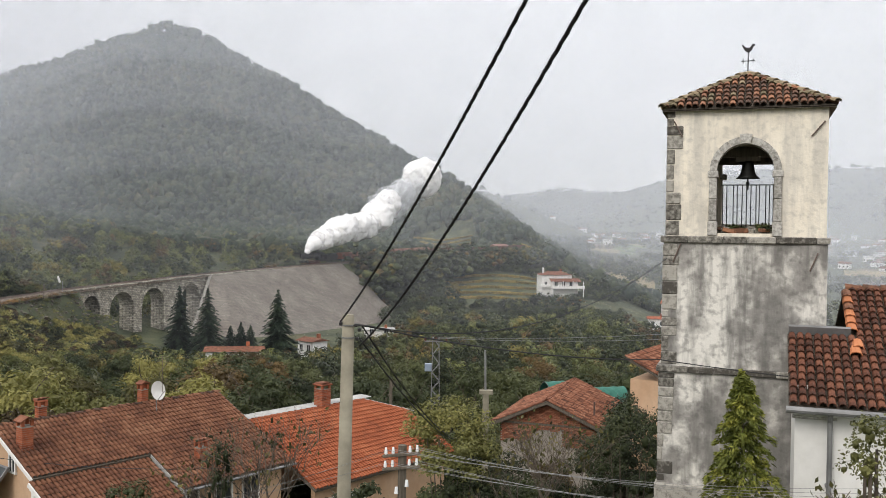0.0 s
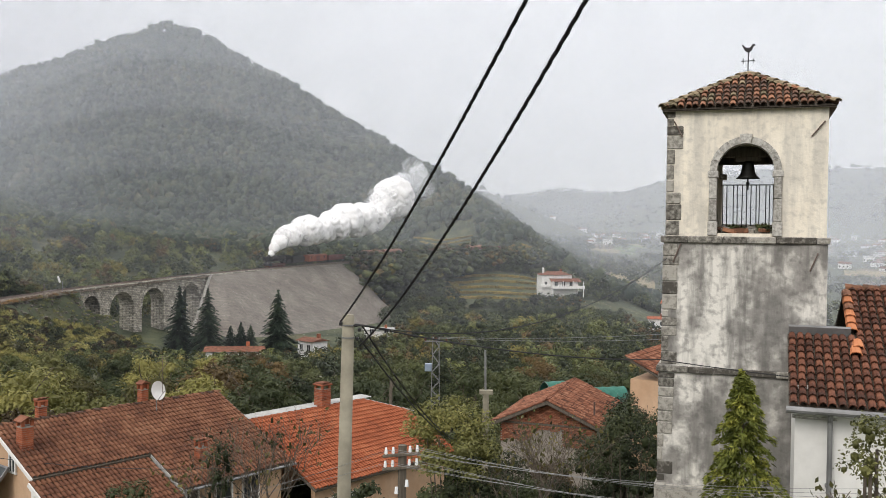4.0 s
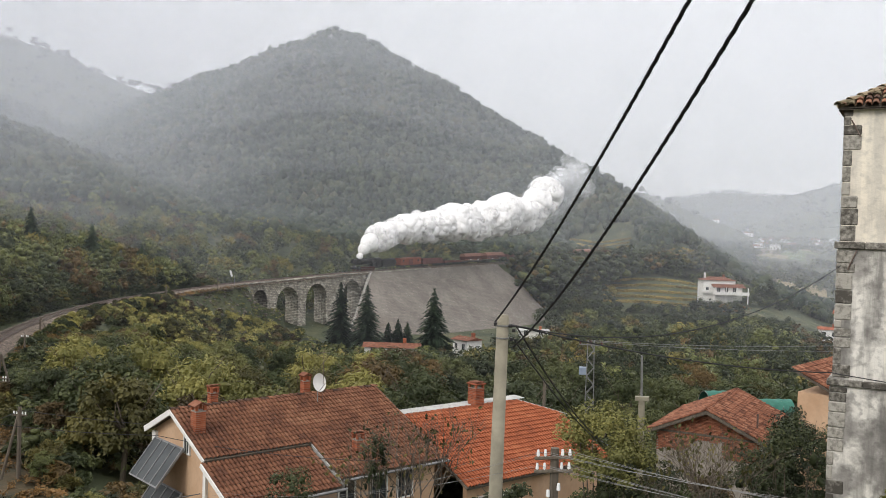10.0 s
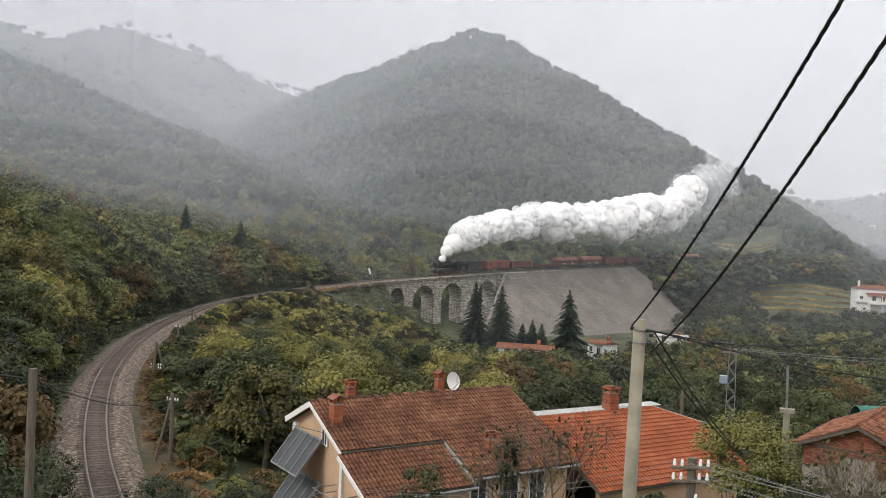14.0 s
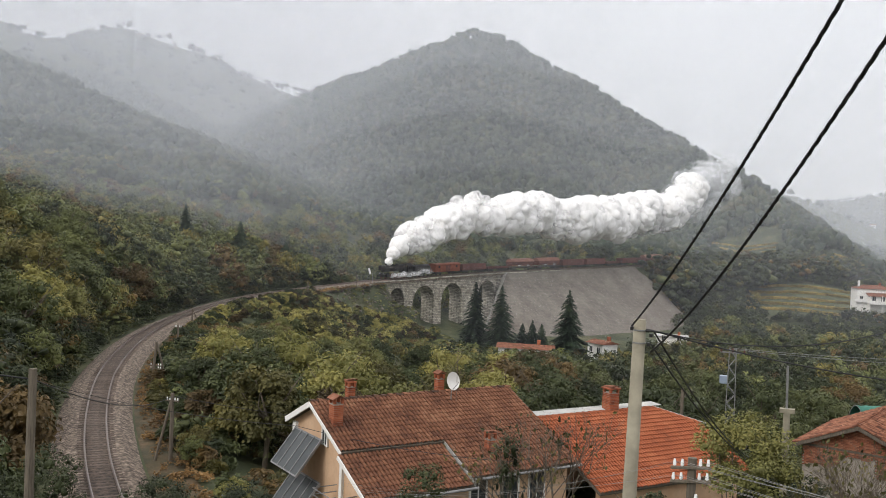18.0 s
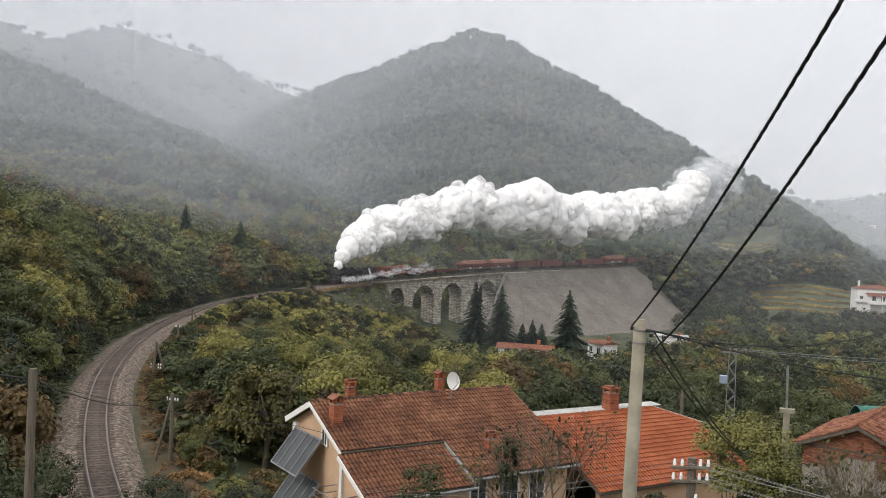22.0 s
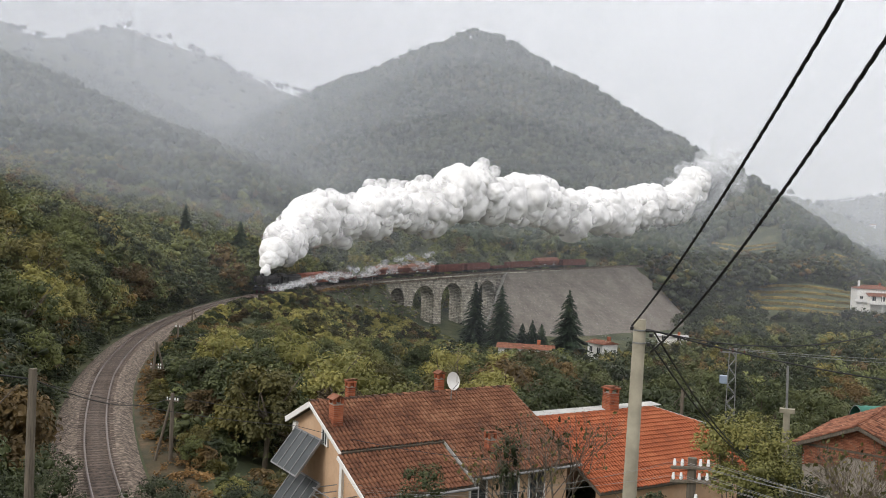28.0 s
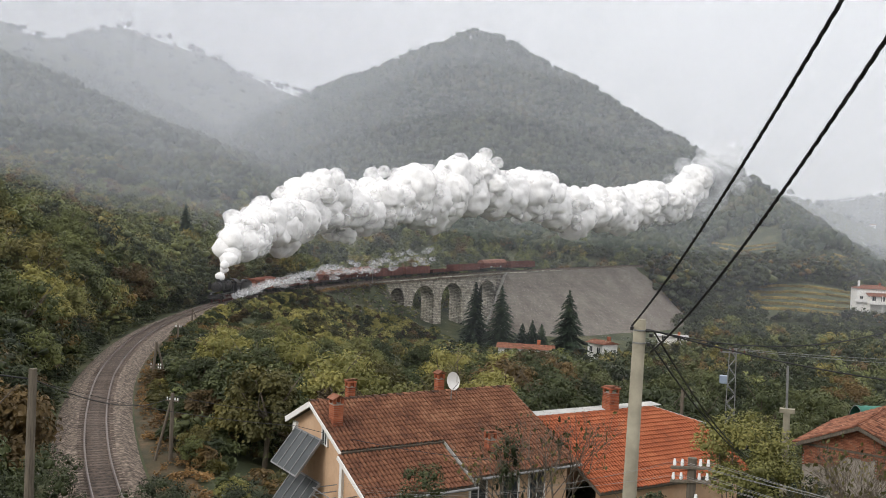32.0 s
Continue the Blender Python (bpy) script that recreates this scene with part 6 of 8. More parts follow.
def billow(seed, rx, rz, sub=3):
    """A lumpy cauliflower shape of at most rx by rz."""
    bm = bmesh.new()
    bmesh.ops.create_icosphere(bm, subdivisions=sub, radius=1)
    off = Vector((seed * 7.1, seed * 3.3, 0))
    for v in bm.verts:
        p = v.co.copy()
        k = 0.78 + 0.34 * abs(noise.noise(p * 1.5 + off)) + 0.16 * abs(noise.noise(p * 3.2 + off)) + 0.06 * abs(noise.noise(p * 6.5 + off))
        v.co = Vector((p.x * rx, p.y * rz, p.z * rz)) * min(k, 1.0)
    me = bpy.data.meshes.new("billow")
    bm.to_mesh(me)
    bm.free()
    me.shade_smooth()
    return me


def girth(age):
    """Half-width of the cloud some seconds after it left the chimney."""
    return 0.75 + 3.1 * (1 - math.exp(-age / 1.4)) + 0.2 * min(age, 18)


def plume_at(te, age):
    """Middle and half-width of the cloud that left at te, after that many seconds."""
    p = chimney_at(te)
    swell = 1 + 0.07 * math.sin(te * 1.1) + 0.05 * math.sin(te * 2.7 + 1) + 0.2 * min(1, max(0, (-te - 1.5) / 3))
    burst = math.exp(-((te - 24.6) / 1.3) ** 2)
    quick = float(np.interp(te, (-9, -2, 2), (0.7, 0.75, 1.0)))
    rise = 3.4 * quick * (1 - math.exp(-age / (0.4 / quick))) + (float(np.interp(te, (2, 11, 22), (7.2, 8.3, 9.4))) * (1 - math.exp(-age * quick / 3.6)) + (float(np.interp(te, (4, 10), (0.22, 0.38))) + 0.22 * math.exp(-((te - 13) / 4.5) ** 2)) * age) * swell
    rise += 2.4 * max(0.0, -te - 7.5) + 2.6 * burst * (1 - math.exp(-age / 3))
    return p + Vector((0.12 * age, 0.1 * age, rise)), girth(age) * (1 + 0.13 * math.sin(te * 1.7) + 0.16 * burst) * float(np.interp(te, (0, 4, 13, 23), (0.98, 1.04, 1.16, 1.28)))


SIZES = ((0.8, 130, 2), (1.4, 130, 3), (2.2, 130, 3), (3.2, 130, 4), (4.3, 100, 4), (5.4, 60, 4), (6.6, 34, 4))


def make_steam():
    g = random.Random(11)
    plume = empty("steam_plume", Matrix(), "thick white exhaust steam billowing from the locomotive chimney", "steam")
    out = []
    for size, count, sub in SIZES:
        forms = [billow(int(size * 10) + k, size * g.uniform(1.1, 1.4), size * 1.12, sub) for k in range(5)]
        for me in forms:
            me.materials.append(M_STEAM)
        lag = next(a for a in np.arange(0, 20, 0.05) if girth(a) > size * 1.02)
        first = -10 + (0 if size > 2 else 2)
        for k in range(count):
            te = first + (32.0 - lag - first) * (k + g.random()) / count if size > 1 else -0.6 + 33 * (k + g.random()) / count
            a, q = g.uniform(0, math.tau), g.random() ** 0.5
            ob = new("billow", g.choice(forms))
            ob.parent = plume
            out.append((ob, te, lag, size, q * math.cos(a), q * math.sin(a), g.uniform(-1, 1), g.uniform(0, 360), g.uniform(-40, 40)))
    soft = [billow(120 + k, g.uniform(2.0, 3.2), g.uniform(1.6, 2.5)) for k in range(5)]
    for me in soft:
        me.materials.append(M_EDGE)
    lag = next(a for a in np.arange(0, 20, 0.05) if girth(a) > 2.9)
    for k in range(330):
        te = -10 + (42 - lag) * (k + g.random()) / 330
        a = g.uniform(0, math.tau)
        ob = new("soft_billow", soft[k % 5])
        ob.parent = plume
        out.append((ob, te, lag, 1.6, 1.02 * math.cos(a), 1.02 * math.sin(a), g.uniform(-1, 1), g.uniform(0, 360), g.uniform(-40, 40)))
    thin = [billow(140 + k, g.uniform(3.5, 5.5), g.uniform(3.0, 4.2)) for k in range(5)]
    for me in thin:
        me.materials.append(M_WISP)
    for k in range(70):
        te = -14.0 + 5.2 * (k + 0.5) / 70
        a, q = g.uniform(0, math.tau), g.random() ** 0.5
        ob = new("thin_billow", thin[k % 5])
        ob.parent = plume
        out.append((ob, te, 0.5, 2.0, q * math.cos(a), q * math.sin(a), g.uniform(-1, 1), g.uniform(0, 360), g.uniform(-40, 40)))
    low = empty("cylinder_steam", Matrix(), "thin white steam from the cylinder cocks trailing along the wagons", "steam")
    puff = [billow(160 + k, g.uniform(1.6, 2.4), g.uniform(0.75, 0.9)) for k in range(4)]
    for me in puff:
        me.materials.append(M_WISP2)
    cocks = []
    for k in range(70):
        ob = new("wisp", puff[k % 4])
        ob.parent = low
        cocks.append((ob, 15.6 + k * 0.23, g.uniform(-1, 1), g.uniform(-1, 1), g.uniform(0, 360)))
    return out, cocks


BILLOWS, COCKS = make_steam()


def move_steam():
    for ob, te, lag, size, u, w, f, turn, tilt in BILLOWS:
        rows = []
        for t in sorted({float(k) for k in range(0, 33)} | {round(min(max(te + lag + d, 0), 32), 2) for d in (0, 0.4, 1.0)}):
            slot = min(te, t - lag)
            age = t - slot
            c, half = plume_at(slot, age)
            room = max(half - 0.72 * size, 0.05) * (1 + 0.025 * t if te < -9.2 and size == 2.0 else 1)
            rows.append((t, pose(c.x + room * u * 0.8, c.y + room * f * 0.6, c.z + room * w, tilt + 3 * age, tilt * 0.6, turn + 3 * age)))
        walk(ob, rows)
    for ob, te, u, w, turn in COCKS:
        # before its turn each wisp rides inside the boiler
        ts = [0.0] + [float(k) for k in range(1, int(te) + 1) if k < te - 0.3] + [te - 0.1]
        rows = [(t, vehicle_m(front(t) + 7, 8.0) @ pose(1.0, 0, 3.05)) for t in ts]
        base = vehicle_m(front(te) + 7, 8.0)
        for age in (0, 0.5, 1.2, 2.2, 3.5, 5, 8, 12, 17):
            if te + age > 32.5:
                break
            p = base @ Vector((3.5 - 0.2 * age, 2.0 + 1.1 * (1 - math.exp(-age)) + 0.5 * u, 1.0 + 0.36 * age + 0.22 * w * age))
            rows.append((te + age, pose(p.x, p.y, p.z, 20 * u + 8 * age, 10 * w, turn + 6 * age)))
        if rows[-1][0] < 32:
            q = rows[-1][1].copy()
            q.translation += Vector((0, 0, 0.3 * (32 - rows[-1][0])))
            rows.append((32.0, q))
        walk(ob, rows)


# ---- trees and shrubs near the viewpoint ----
def trunk_mesh(seed, h, r, forks=5):
    """A tapered trunk that forks into limbs."""
    g = random.Random(seed)
    bm = bmesh.new()
    p = Vector((0, 0, -1.2))
    q = Vector((g.uniform(-0.2, 0.2), g.uniform(-0.2, 0.2), h * 0.5))
    tube(bm, p, q, r, r * 0.7, n=7, caps=False)
    for k in range(forks):
        a = k * math.tau / forks + g.uniform(-0.4, 0.4)
        e = q + Vector((math.cos(a) * h * 0.3, math.sin(a) * h * 0.3, h * g.uniform(0.22, 0.5)))
        tube(bm, q, e, r * 0.5, r * 0.14, n=5, caps=False)
        e2 = e + Vector((math.cos(a + 0.6) * h * 0.16, math.sin(a + 0.6) * h * 0.16, h * 0.16))
        tube(bm, e, e2, r * 0.18, r * 0.06, n=4, caps=False)
    return bm


LEAF_LOOKS = {"green": (M_GREEN, "leafy green broadleaf tree"), "deep": (M_DEEP, "dark green broadleaf tree"), "turning": (M_YELLOW, "broadleaf tree turning yellow"), "rust": (M_RUST, "broadleaf tree turning rusty brown"), "bright": (M_LIME, "bright yellow-green broadleaf tree")}
PROTO = {}


def tree_mesh(look_, variant):
    """Crown and trunk meshes shared by all the trees of one look and form."""
    key = (look_, variant)
    if key not in PROTO:
        v, f = leaf_crown(50 + variant, 5000, 0.042, 28) if variant < 4 else leaf_crown(50 + variant, 3400, 0.06, 22, single=True)
        me = bpy.data.meshes.new("crown")
        me.from_pydata(v.tolist(), [], f.tolist())
        me.materials.append(LEAF_LOOKS[look_][0])
        tm = bpy.data.meshes.new("trunk")
        bm = trunk_mesh(variant, 1.3, 0.06)
        bm.to_mesh(tm)
        bm.free()
        tm.materials.append(M_BARK)
        PROTO[key] = (me, tm)
    return PROTO[key]


def tree(x, y, z, height_, radius, look_, variant, turn=0.0, name="tree"):
    """A tree at its foot; the crown fills the upper three quarters."""
    me, tm = tree_mesh(look_, variant)
    root = empty(name, pose(x, y, z, 0, 0, turn), LEAF_LOOKS[look_][1] if name == "tree" else "dense leafy shrub", "tree" if name == "tree" else "shrub", "trees of the slope")
    c = new("crown", me)
    c.parent, c.matrix_basis = root, Matrix.Translation((0, 0, height_ * 0.14)) @ Matrix.Diagonal((radius * 1.05, radius * 1.05, height_ * 0.6, 1))
    t = new("trunk", tm)
    t.parent, t.matrix_basis = root, Matrix.Diagonal((height_ * 0.5, height_ * 0.5, height_ * 0.6, 1))
    return root


KEEP_CLEAR = [(-16, 41, 9.5), (-6, 44.5, 8), (-19, 41, 4), (9, 60, 8), (14, 60, 8), (6.5, 24.5, 4), (9, 22, 6), (-43.8, 190.5, 7), (-31, 213, 6), (-17.5, 249.5, 7), (83, 322, 7), (76, 318, 6), (48.5, 378, 14), (0, 0, 13)]


def ceiling(azd, r, gap, east):
    """The tangent of the sight line that crowns must stay below, so that line, bank and roofs stay open to view."""
    if r < 60 and -36 < azd < 24:
        return -0.268
    if -27.5 < azd < -3:
        return -0.122 if r < 235 or (east and r < 330) else 9
    if -3 <= azd < 24:
        return -0.09 if r < 250 else 9
    if -42 < azd <= -27.5 and east:
        return float(np.interp(azd, (-42, -41, -39.5, -38, -36, -33, -28), (-0.34, -0.31, -0.215, -0.17, -0.138, -0.114, -0.102)))
    return 9


def grow_places(n, r0, r1, h0, h1, apart, seed, least=2.2, az0=-50, az1=26, tries=9):
    """Places for trees on the slope, with the height each may reach."""
    g = random.Random(seed)
    placed, cells = [], {}
    for _ in range(n * tries):
        if len(placed) >= n:
            break
        az, r = radians(g.uniform(az0, az1)), math.sqrt(g.uniform(r0 * r0, r1 * r1))
        x, y = r * math.sin(az), r * math.cos(az)
        dist = np.hypot(RAILWAY[:, 0] - x, RAILWAY[:, 1] - y)
        k = int(np.argmin(dist))
        gap = float(dist[k])
        if gap < 5.6 or any(math.hypot(x - a, y - b) < c for a, b, c in KEEP_CLEAR):
            continue
        nearer = r < math.hypot(*RAILWAY[k, :2])
        if gap < 28 and S_WEST + 4 < RAIL_S[k] < S_EAST and nearer:
            continue
        h = g.uniform(h0, h1)
        if gap < 9 and x > RAILWAY[k, 0] and RAIL_S[k] < S_EAST:
            h = min(h, 2.0 + (gap - 5.6))
        z = ground_at(x, y)
        top = ceiling(math.degrees(az), r, gap, nearer or x > RAILWAY[k, 0]) * r
        if z + h > top:
            h = top - z
            if h < least:
                continue
        c = (int(x // 8), int(y // 8))
        near = [q for i in (-1, 0, 1) for j in (-1, 0, 1) for q in cells.get((c[0] + i, c[1] + j), ())]
        if any(math.hypot(x - a, y - b) < apart * (h + hh) * 0.5 for a, b, hh in near):
            continue
        cells.setdefault(c, []).append((x, y, h))
        placed.append((x, y, z, h))
    return placed


def leafy(name, places, material, leaves, leaf, label, seed, wide=0.5, lobes=9):
    """Joins leaf crowns on all the places into one mesh; leaf in metres."""
    g = np.random.default_rng(seed)
    verts, faces, base = [], [], 0
    for x, y, z, h in places:
        r = h * wide * g.uniform(0.85, 1.15)
        v, f = leaf_crown(int(g.integers(0, 10000)), leaves, leaf / max(r, 0.5), lobes, single=True)
        v = v * np.array([r, r, h * 0.62]) + np.array([x, y, z + h * 0.08])
        verts.append(v)
        faces.append(f + base)
        base += len(v)
    if verts:
        ob = raw(name, np.concatenate(verts), np.concatenate(faces), material)
        tagged(ob, label, "woods", kind="stuff")


def make_slope_trees():
    g = random.Random(17)
    hill_looks = ["green"] * 8 + ["deep"] * 5 + ["bright"] * 2 + ["turning"] + ["rust"] * 2
    dark_looks = ["green"] * 3 + ["deep"] * 10 + ["turning"] + ["rust"]
    bright_looks = ["green"] * 6 + ["deep"] * 3 + ["bright"] * 6 + ["turning"] * 3 + ["rust"] * 2

    def kind(x, y):
        az = math.degrees(math.atan2(x, y))
        return g.choice(dark_looks if az > -13 else bright_looks if az > -34 else hill_looks)
    for x, y, z, h in grow_places(80, 34, 85, 4.5, 8.5, 0.5, 1):
        tree(x, y, z, h, h * g.uniform(0.44, 0.56), kind(x, y), g.randrange(4), g.uniform(0, 360))
    for x, y, z, h in grow_places(190, 85, 165, 6, 10.5, 0.5, 4):
        tree(x, y, z, h, h * g.uniform(0.44, 0.56), kind(x, y), 4 + g.randrange(4), g.uniform(0, 360))
    # the rest of the woods on the slope, beyond and between
    far = grow_places(850, 155, 330, 6, 10.5, 0.5, 2) + grow_places(700, 310, 460, 6, 10, 0.44, 5, az1=1) + grow_places(170, 120, 280, 6, 10, 0.46, 9, az0=-50, az1=-35)
    low = grow_places(900, 30, 150, 2.0, 3.6, 0.36, 3, 1.0) + grow_places(260, 60, 235, 1.2, 3.2, 0.34, 6, 0.7, -43, -20)
    edge, shoulder = [], []
    for k in range(640):
        s = g.uniform(20, 225)
        if k % 2 == 0 and s > 188:
            continue
        side, h = (g.uniform(4.6, 8.5), g.uniform(1.0, 2.4)) if k % 2 == 0 else (-g.uniform(3.9, 13), g.uniform(2.5, 8.0))
        if side < 0:
            h = min(h, 1.2 + (-side - 3.6) * 1.3)
        p = rail_m(s) @ Vector((0, side, 0))
        (shoulder if side > 0 and s > 105 else edge).append((p.x, p.y, ground_at(p.x, p.y), h))
    for k in range(230):
        p = rail_m(g.uniform(S_EAST + 4, S_END)) @ Vector((0, g.uniform(5.5, 17), 0))
        z = ground_at(p.x, p.y)
        edge.append((p.x, p.y, z, min(max(rail(S_EAST).z - z + g.uniform(6, 9), 6), 20)))
    for k in range(70):
        p = rail_m(S_EAST + g.uniform(4, 24)) @ Vector((0, g.uniform(14, 42), 0))
        edge.append((p.x, p.y, ground_at(p.x, p.y), g.uniform(4, 8)))
    for k in range(260):
        # trees on the shoulder below the curve, up to the line's level
        az, r = g.uniform(-31.5, -24), g.uniform(165, 222)
        px, py = r * math.sin(radians(az)), r * math.cos(radians(az))
        i = int(np.argmin(np.hypot(RAILWAY[:, 0] - px, RAILWAY[:, 1] - py)))
        gap = math.hypot(RAILWAY[i, 0] - px, RAILWAY[i, 1] - py)
        if gap < 5.5 or r > math.hypot(RAILWAY[i, 0], RAILWAY[i, 1]):
            continue
        z = ground_at(px, py)
        shoulder.append((px, py, z, max(1.2, min(g.uniform(4, 8), (np.interp(az, (-31.5, -29, -26.5, -24), (-0.084, -0.093, -0.088, -0.1)) - g.uniform(0, 0.012)) * r - z))))
    for x, y in ((48.5, 381), (83, 322), (76, 318), (-17.5, 249.5), (-14, 250)):
        # hedges below the houses
        for k in range(22):
            u = g.uniform(-9, 10)
            f = 1 - g.uniform(11, 14) / math.hypot(x, y)
            px, py = x * f + u, y * f
            z = ground_at(px, py)
            edge.append((px, py, z, max(g.uniform(-22.6, -21.2) - z, 3.0) if x == 48.5 else g.uniform(3.5, 5.5) + (2.2 if x < 0 else 0)))
    for k in range(300):
        s = g.uniform(168, 232)
        p = rail_m(s) @ Vector((0, g.uniform(4.8, 24), 0))
        z, far_ = ground_at(p.x, p.y), math.hypot(p.x, p.y)
        low_ = float(np.interp(s, (168, 190, 200, 215, 232), (-0.07, -0.078, -0.088, -0.092, -0.1))) * far_
        h = min(g.uniform(1.4, 4.2), rail(s).z - z - 0.2, low_ - z)
        if h > 0.7:
            shoulder.append((p.x, p.y, z, h))
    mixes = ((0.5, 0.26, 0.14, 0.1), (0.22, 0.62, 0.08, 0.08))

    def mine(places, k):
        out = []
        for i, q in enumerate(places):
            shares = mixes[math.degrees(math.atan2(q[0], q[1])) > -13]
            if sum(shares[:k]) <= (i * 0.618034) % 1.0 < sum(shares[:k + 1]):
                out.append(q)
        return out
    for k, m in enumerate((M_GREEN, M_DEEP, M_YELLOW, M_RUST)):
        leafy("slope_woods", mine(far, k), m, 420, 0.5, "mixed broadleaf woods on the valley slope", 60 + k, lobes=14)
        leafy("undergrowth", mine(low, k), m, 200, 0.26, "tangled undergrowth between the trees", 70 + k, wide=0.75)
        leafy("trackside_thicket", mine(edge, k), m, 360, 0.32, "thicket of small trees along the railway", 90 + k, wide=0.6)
    for k, m in enumerate((M_LIME, M_YELLOW, M_GREEN, M_LIME, M_RUST)):
        leafy("shoulder_trees", shoulder[k::5], m, 380, 0.34, "small bright green and yellowing trees on the shoulder below the curve", 110 + k, wide=0.58, lobes=11)
    tufts, banks_ = [], []
    for k in range(900):
        s = g.uniform(6, 226)
        p = rail_m(s) @ Vector((0, g.uniform(3.3, 6.2), 0))
        tufts.append((p.x, p.y, rail(s).z - 0.72, g.uniform(0.3, 0.9)))
    for k in range(700):
        s = g.uniform(6, 226)
        p = rail_m(s) @ Vector((0, -g.uniform(3.4, 7.0), 0))
        banks_.append((p.x, p.y, ground_at(p.x, p.y), g.uniform(0.5, 1.5)))
    leafy("verge_bushes", banks_[::2], M_DEEP, 60, 0.2, "low dark bushes and grass beside the ballast", 97, wide=0.9)
    leafy("verge_bushes", banks_[1::2], M_GREEN, 60, 0.2, "low green bushes and grass beside the ballast", 98, wide=0.9)
    slope = []
    for k in range(520):
        s = g.uniform(200, 238)
        p = rail_m(s) @ Vector((0, g.uniform(3.6, 24), 0))
        slope.append((p.x, p.y, ground_at(p.x, p.y), g.uniform(0.35, 1.0)))
    leafy("slope_grass", slope[::2], M_LIME, 40, 0.2, "rough grass on the slope beside the viaduct", 120, wide=1.1, lobes=5)
    leafy("slope_grass", slope[1::2], M_GREEN, 40, 0.2, "rough grass on the slope beside the viaduct", 121, wide=1.1, lobes=5)
    leafy("verge_grass", tufts, M_STRAW, 30, 0.14, "tufts of dry rusty grass beside the ballast", 99, wide=0.8)
    ob = strip("dry_verge", 4, 228, [(-5.6, -0.72), (-4.2, -0.62), (-2.9, -0.66)], M_DRY)
    tagged(ob, "dry rusty grass verge beside the ballast", "verge", kind="structure")


def make_vines():
    """Terraced vineyard: rows of vines along the slope, and scrub on the banks between terraces."""
    g = np.random.default_rng(8)
    # from and to in azimuth, near and far range at both ends, rows
    plots = ((0.2, 7.0, 368, 380, 412, 436, 5), (-1.6, 3.3, 397, 431, 416, 446, 4), (3.4, 6.4, 474, 478, 500, 494, 5), (-1.9, 1.9, 530, 512, 552, 536, 5))
    out, beds, bed_f = [], [], []
    for a0, a1, n0, n1, f0, f1, rows in plots:
        az = np.radians(np.linspace(a0, a1, 60))
        u = np.linspace(0, 1, 60)
        base = len(beds)
        for q in np.linspace(-0.06, 1.06, 14):
            rr = (n0 + (n1 - n0) * u) * (1 - q) + (f0 + (f1 - f0) * u) * q
            x, y = rr * np.sin(az), rr * np.cos(az)
            z = np.array([ground_at(i, j) for i, j in zip(x, y)]) + 0.4
            beds += list(zip(x.tolist(), y.tolist(), z.tolist()))
        for i in range(13):
            for j in range(59):
                k = base + i * 60 + j
                bed_f.append((k, k + 60, k + 61, k + 1))
        for row in range(rows):
            q = (row + 0.5) / rows
            n = int((a1 - a0) * 260)
            t = np.sort(g.random(n))
            rr = (n0 + (n1 - n0) * t) * (1 - q) + (f0 + (f1 - f0) * t) * q
            a = np.radians(a0 + (a1 - a0) * t)
            x, y = rr * np.sin(a), rr * np.cos(a)
            z = np.array([ground_at(i, j) for i, j in zip(x, y)])
            keep = g.random(n) > 0.06
            p = np.stack([x, y + g.uniform(-0.35, 0.35, n), z + 0.5 + g.uniform(0, 0.95, n)], 1)[keep]
            s = g.uniform(0.25, 0.5, len(p))[:, None]
            d1 = g.normal(size=(len(p), 3)) * np.array([1, 0.5, 0.5])
            d1 /= np.linalg.norm(d1, axis=1)[:, None]
            d2 = np.cross(d1, g.normal(size=(len(p), 3)) * 0.5 + np.array([0, -0.8, 0.8]))
            d2 /= np.linalg.norm(d2, axis=1)[:, None]
            out.append(np.stack([p - d1 * s, p + d2 * s * 0.8, p + d1 * s, p - d2 * s * 0.8], 1).reshape(-1, 3))
    v = np.concatenate(out)
    tagged(raw("vineyard_rows", v, np.arange(len(v)).reshape(-1, 4), M_VINE), "rows of yellowing vines on terraces", "vineyard", kind="stuff")
    tagged(raw("vineyard_ground", beds, bed_f, M_TURF, smooth=True), "mown grass between the vine rows", "terrace", kind="structure")
    r = random.Random(8)
    banks = []
    for ra, rb, a0, a1, n in ((404, 416, -3, 0.4, 40), (416, 452, 0.5, 7.5, 90), (360, 364, -1.5, 6.5, 60), (344, 352, 1.5, 11.5, 110), (352, 368, 7.5, 11.5, 50), (452, 470, -2, 7.2, 110), (505, 512, 2, 6.4, 50), (395, 402, 8.2, 11, 26), (425, 430, 8.6, 11.5, 26)):
        for k in range(n):
            a = r.uniform(a0, a1)
            w = (a - a0) / (a1 - a0)
            rr = ra + (rb - ra) * w + r.uniform(-3, 3)
            x, y = rr * math.sin(radians(a)), rr * math.cos(radians(a))
            banks.append((x, y, ground_at(x, y), r.uniform(2.2, 5.6)))
    leafy("terrace_scrub", banks[::2], M_GREEN, 220, 0.42, "scrub and small trees along the terraces", 80)
    leafy("terrace_scrub", banks[1::2], M_DEEP, 220, 0.42, "scrub and small trees along the terraces", 81)


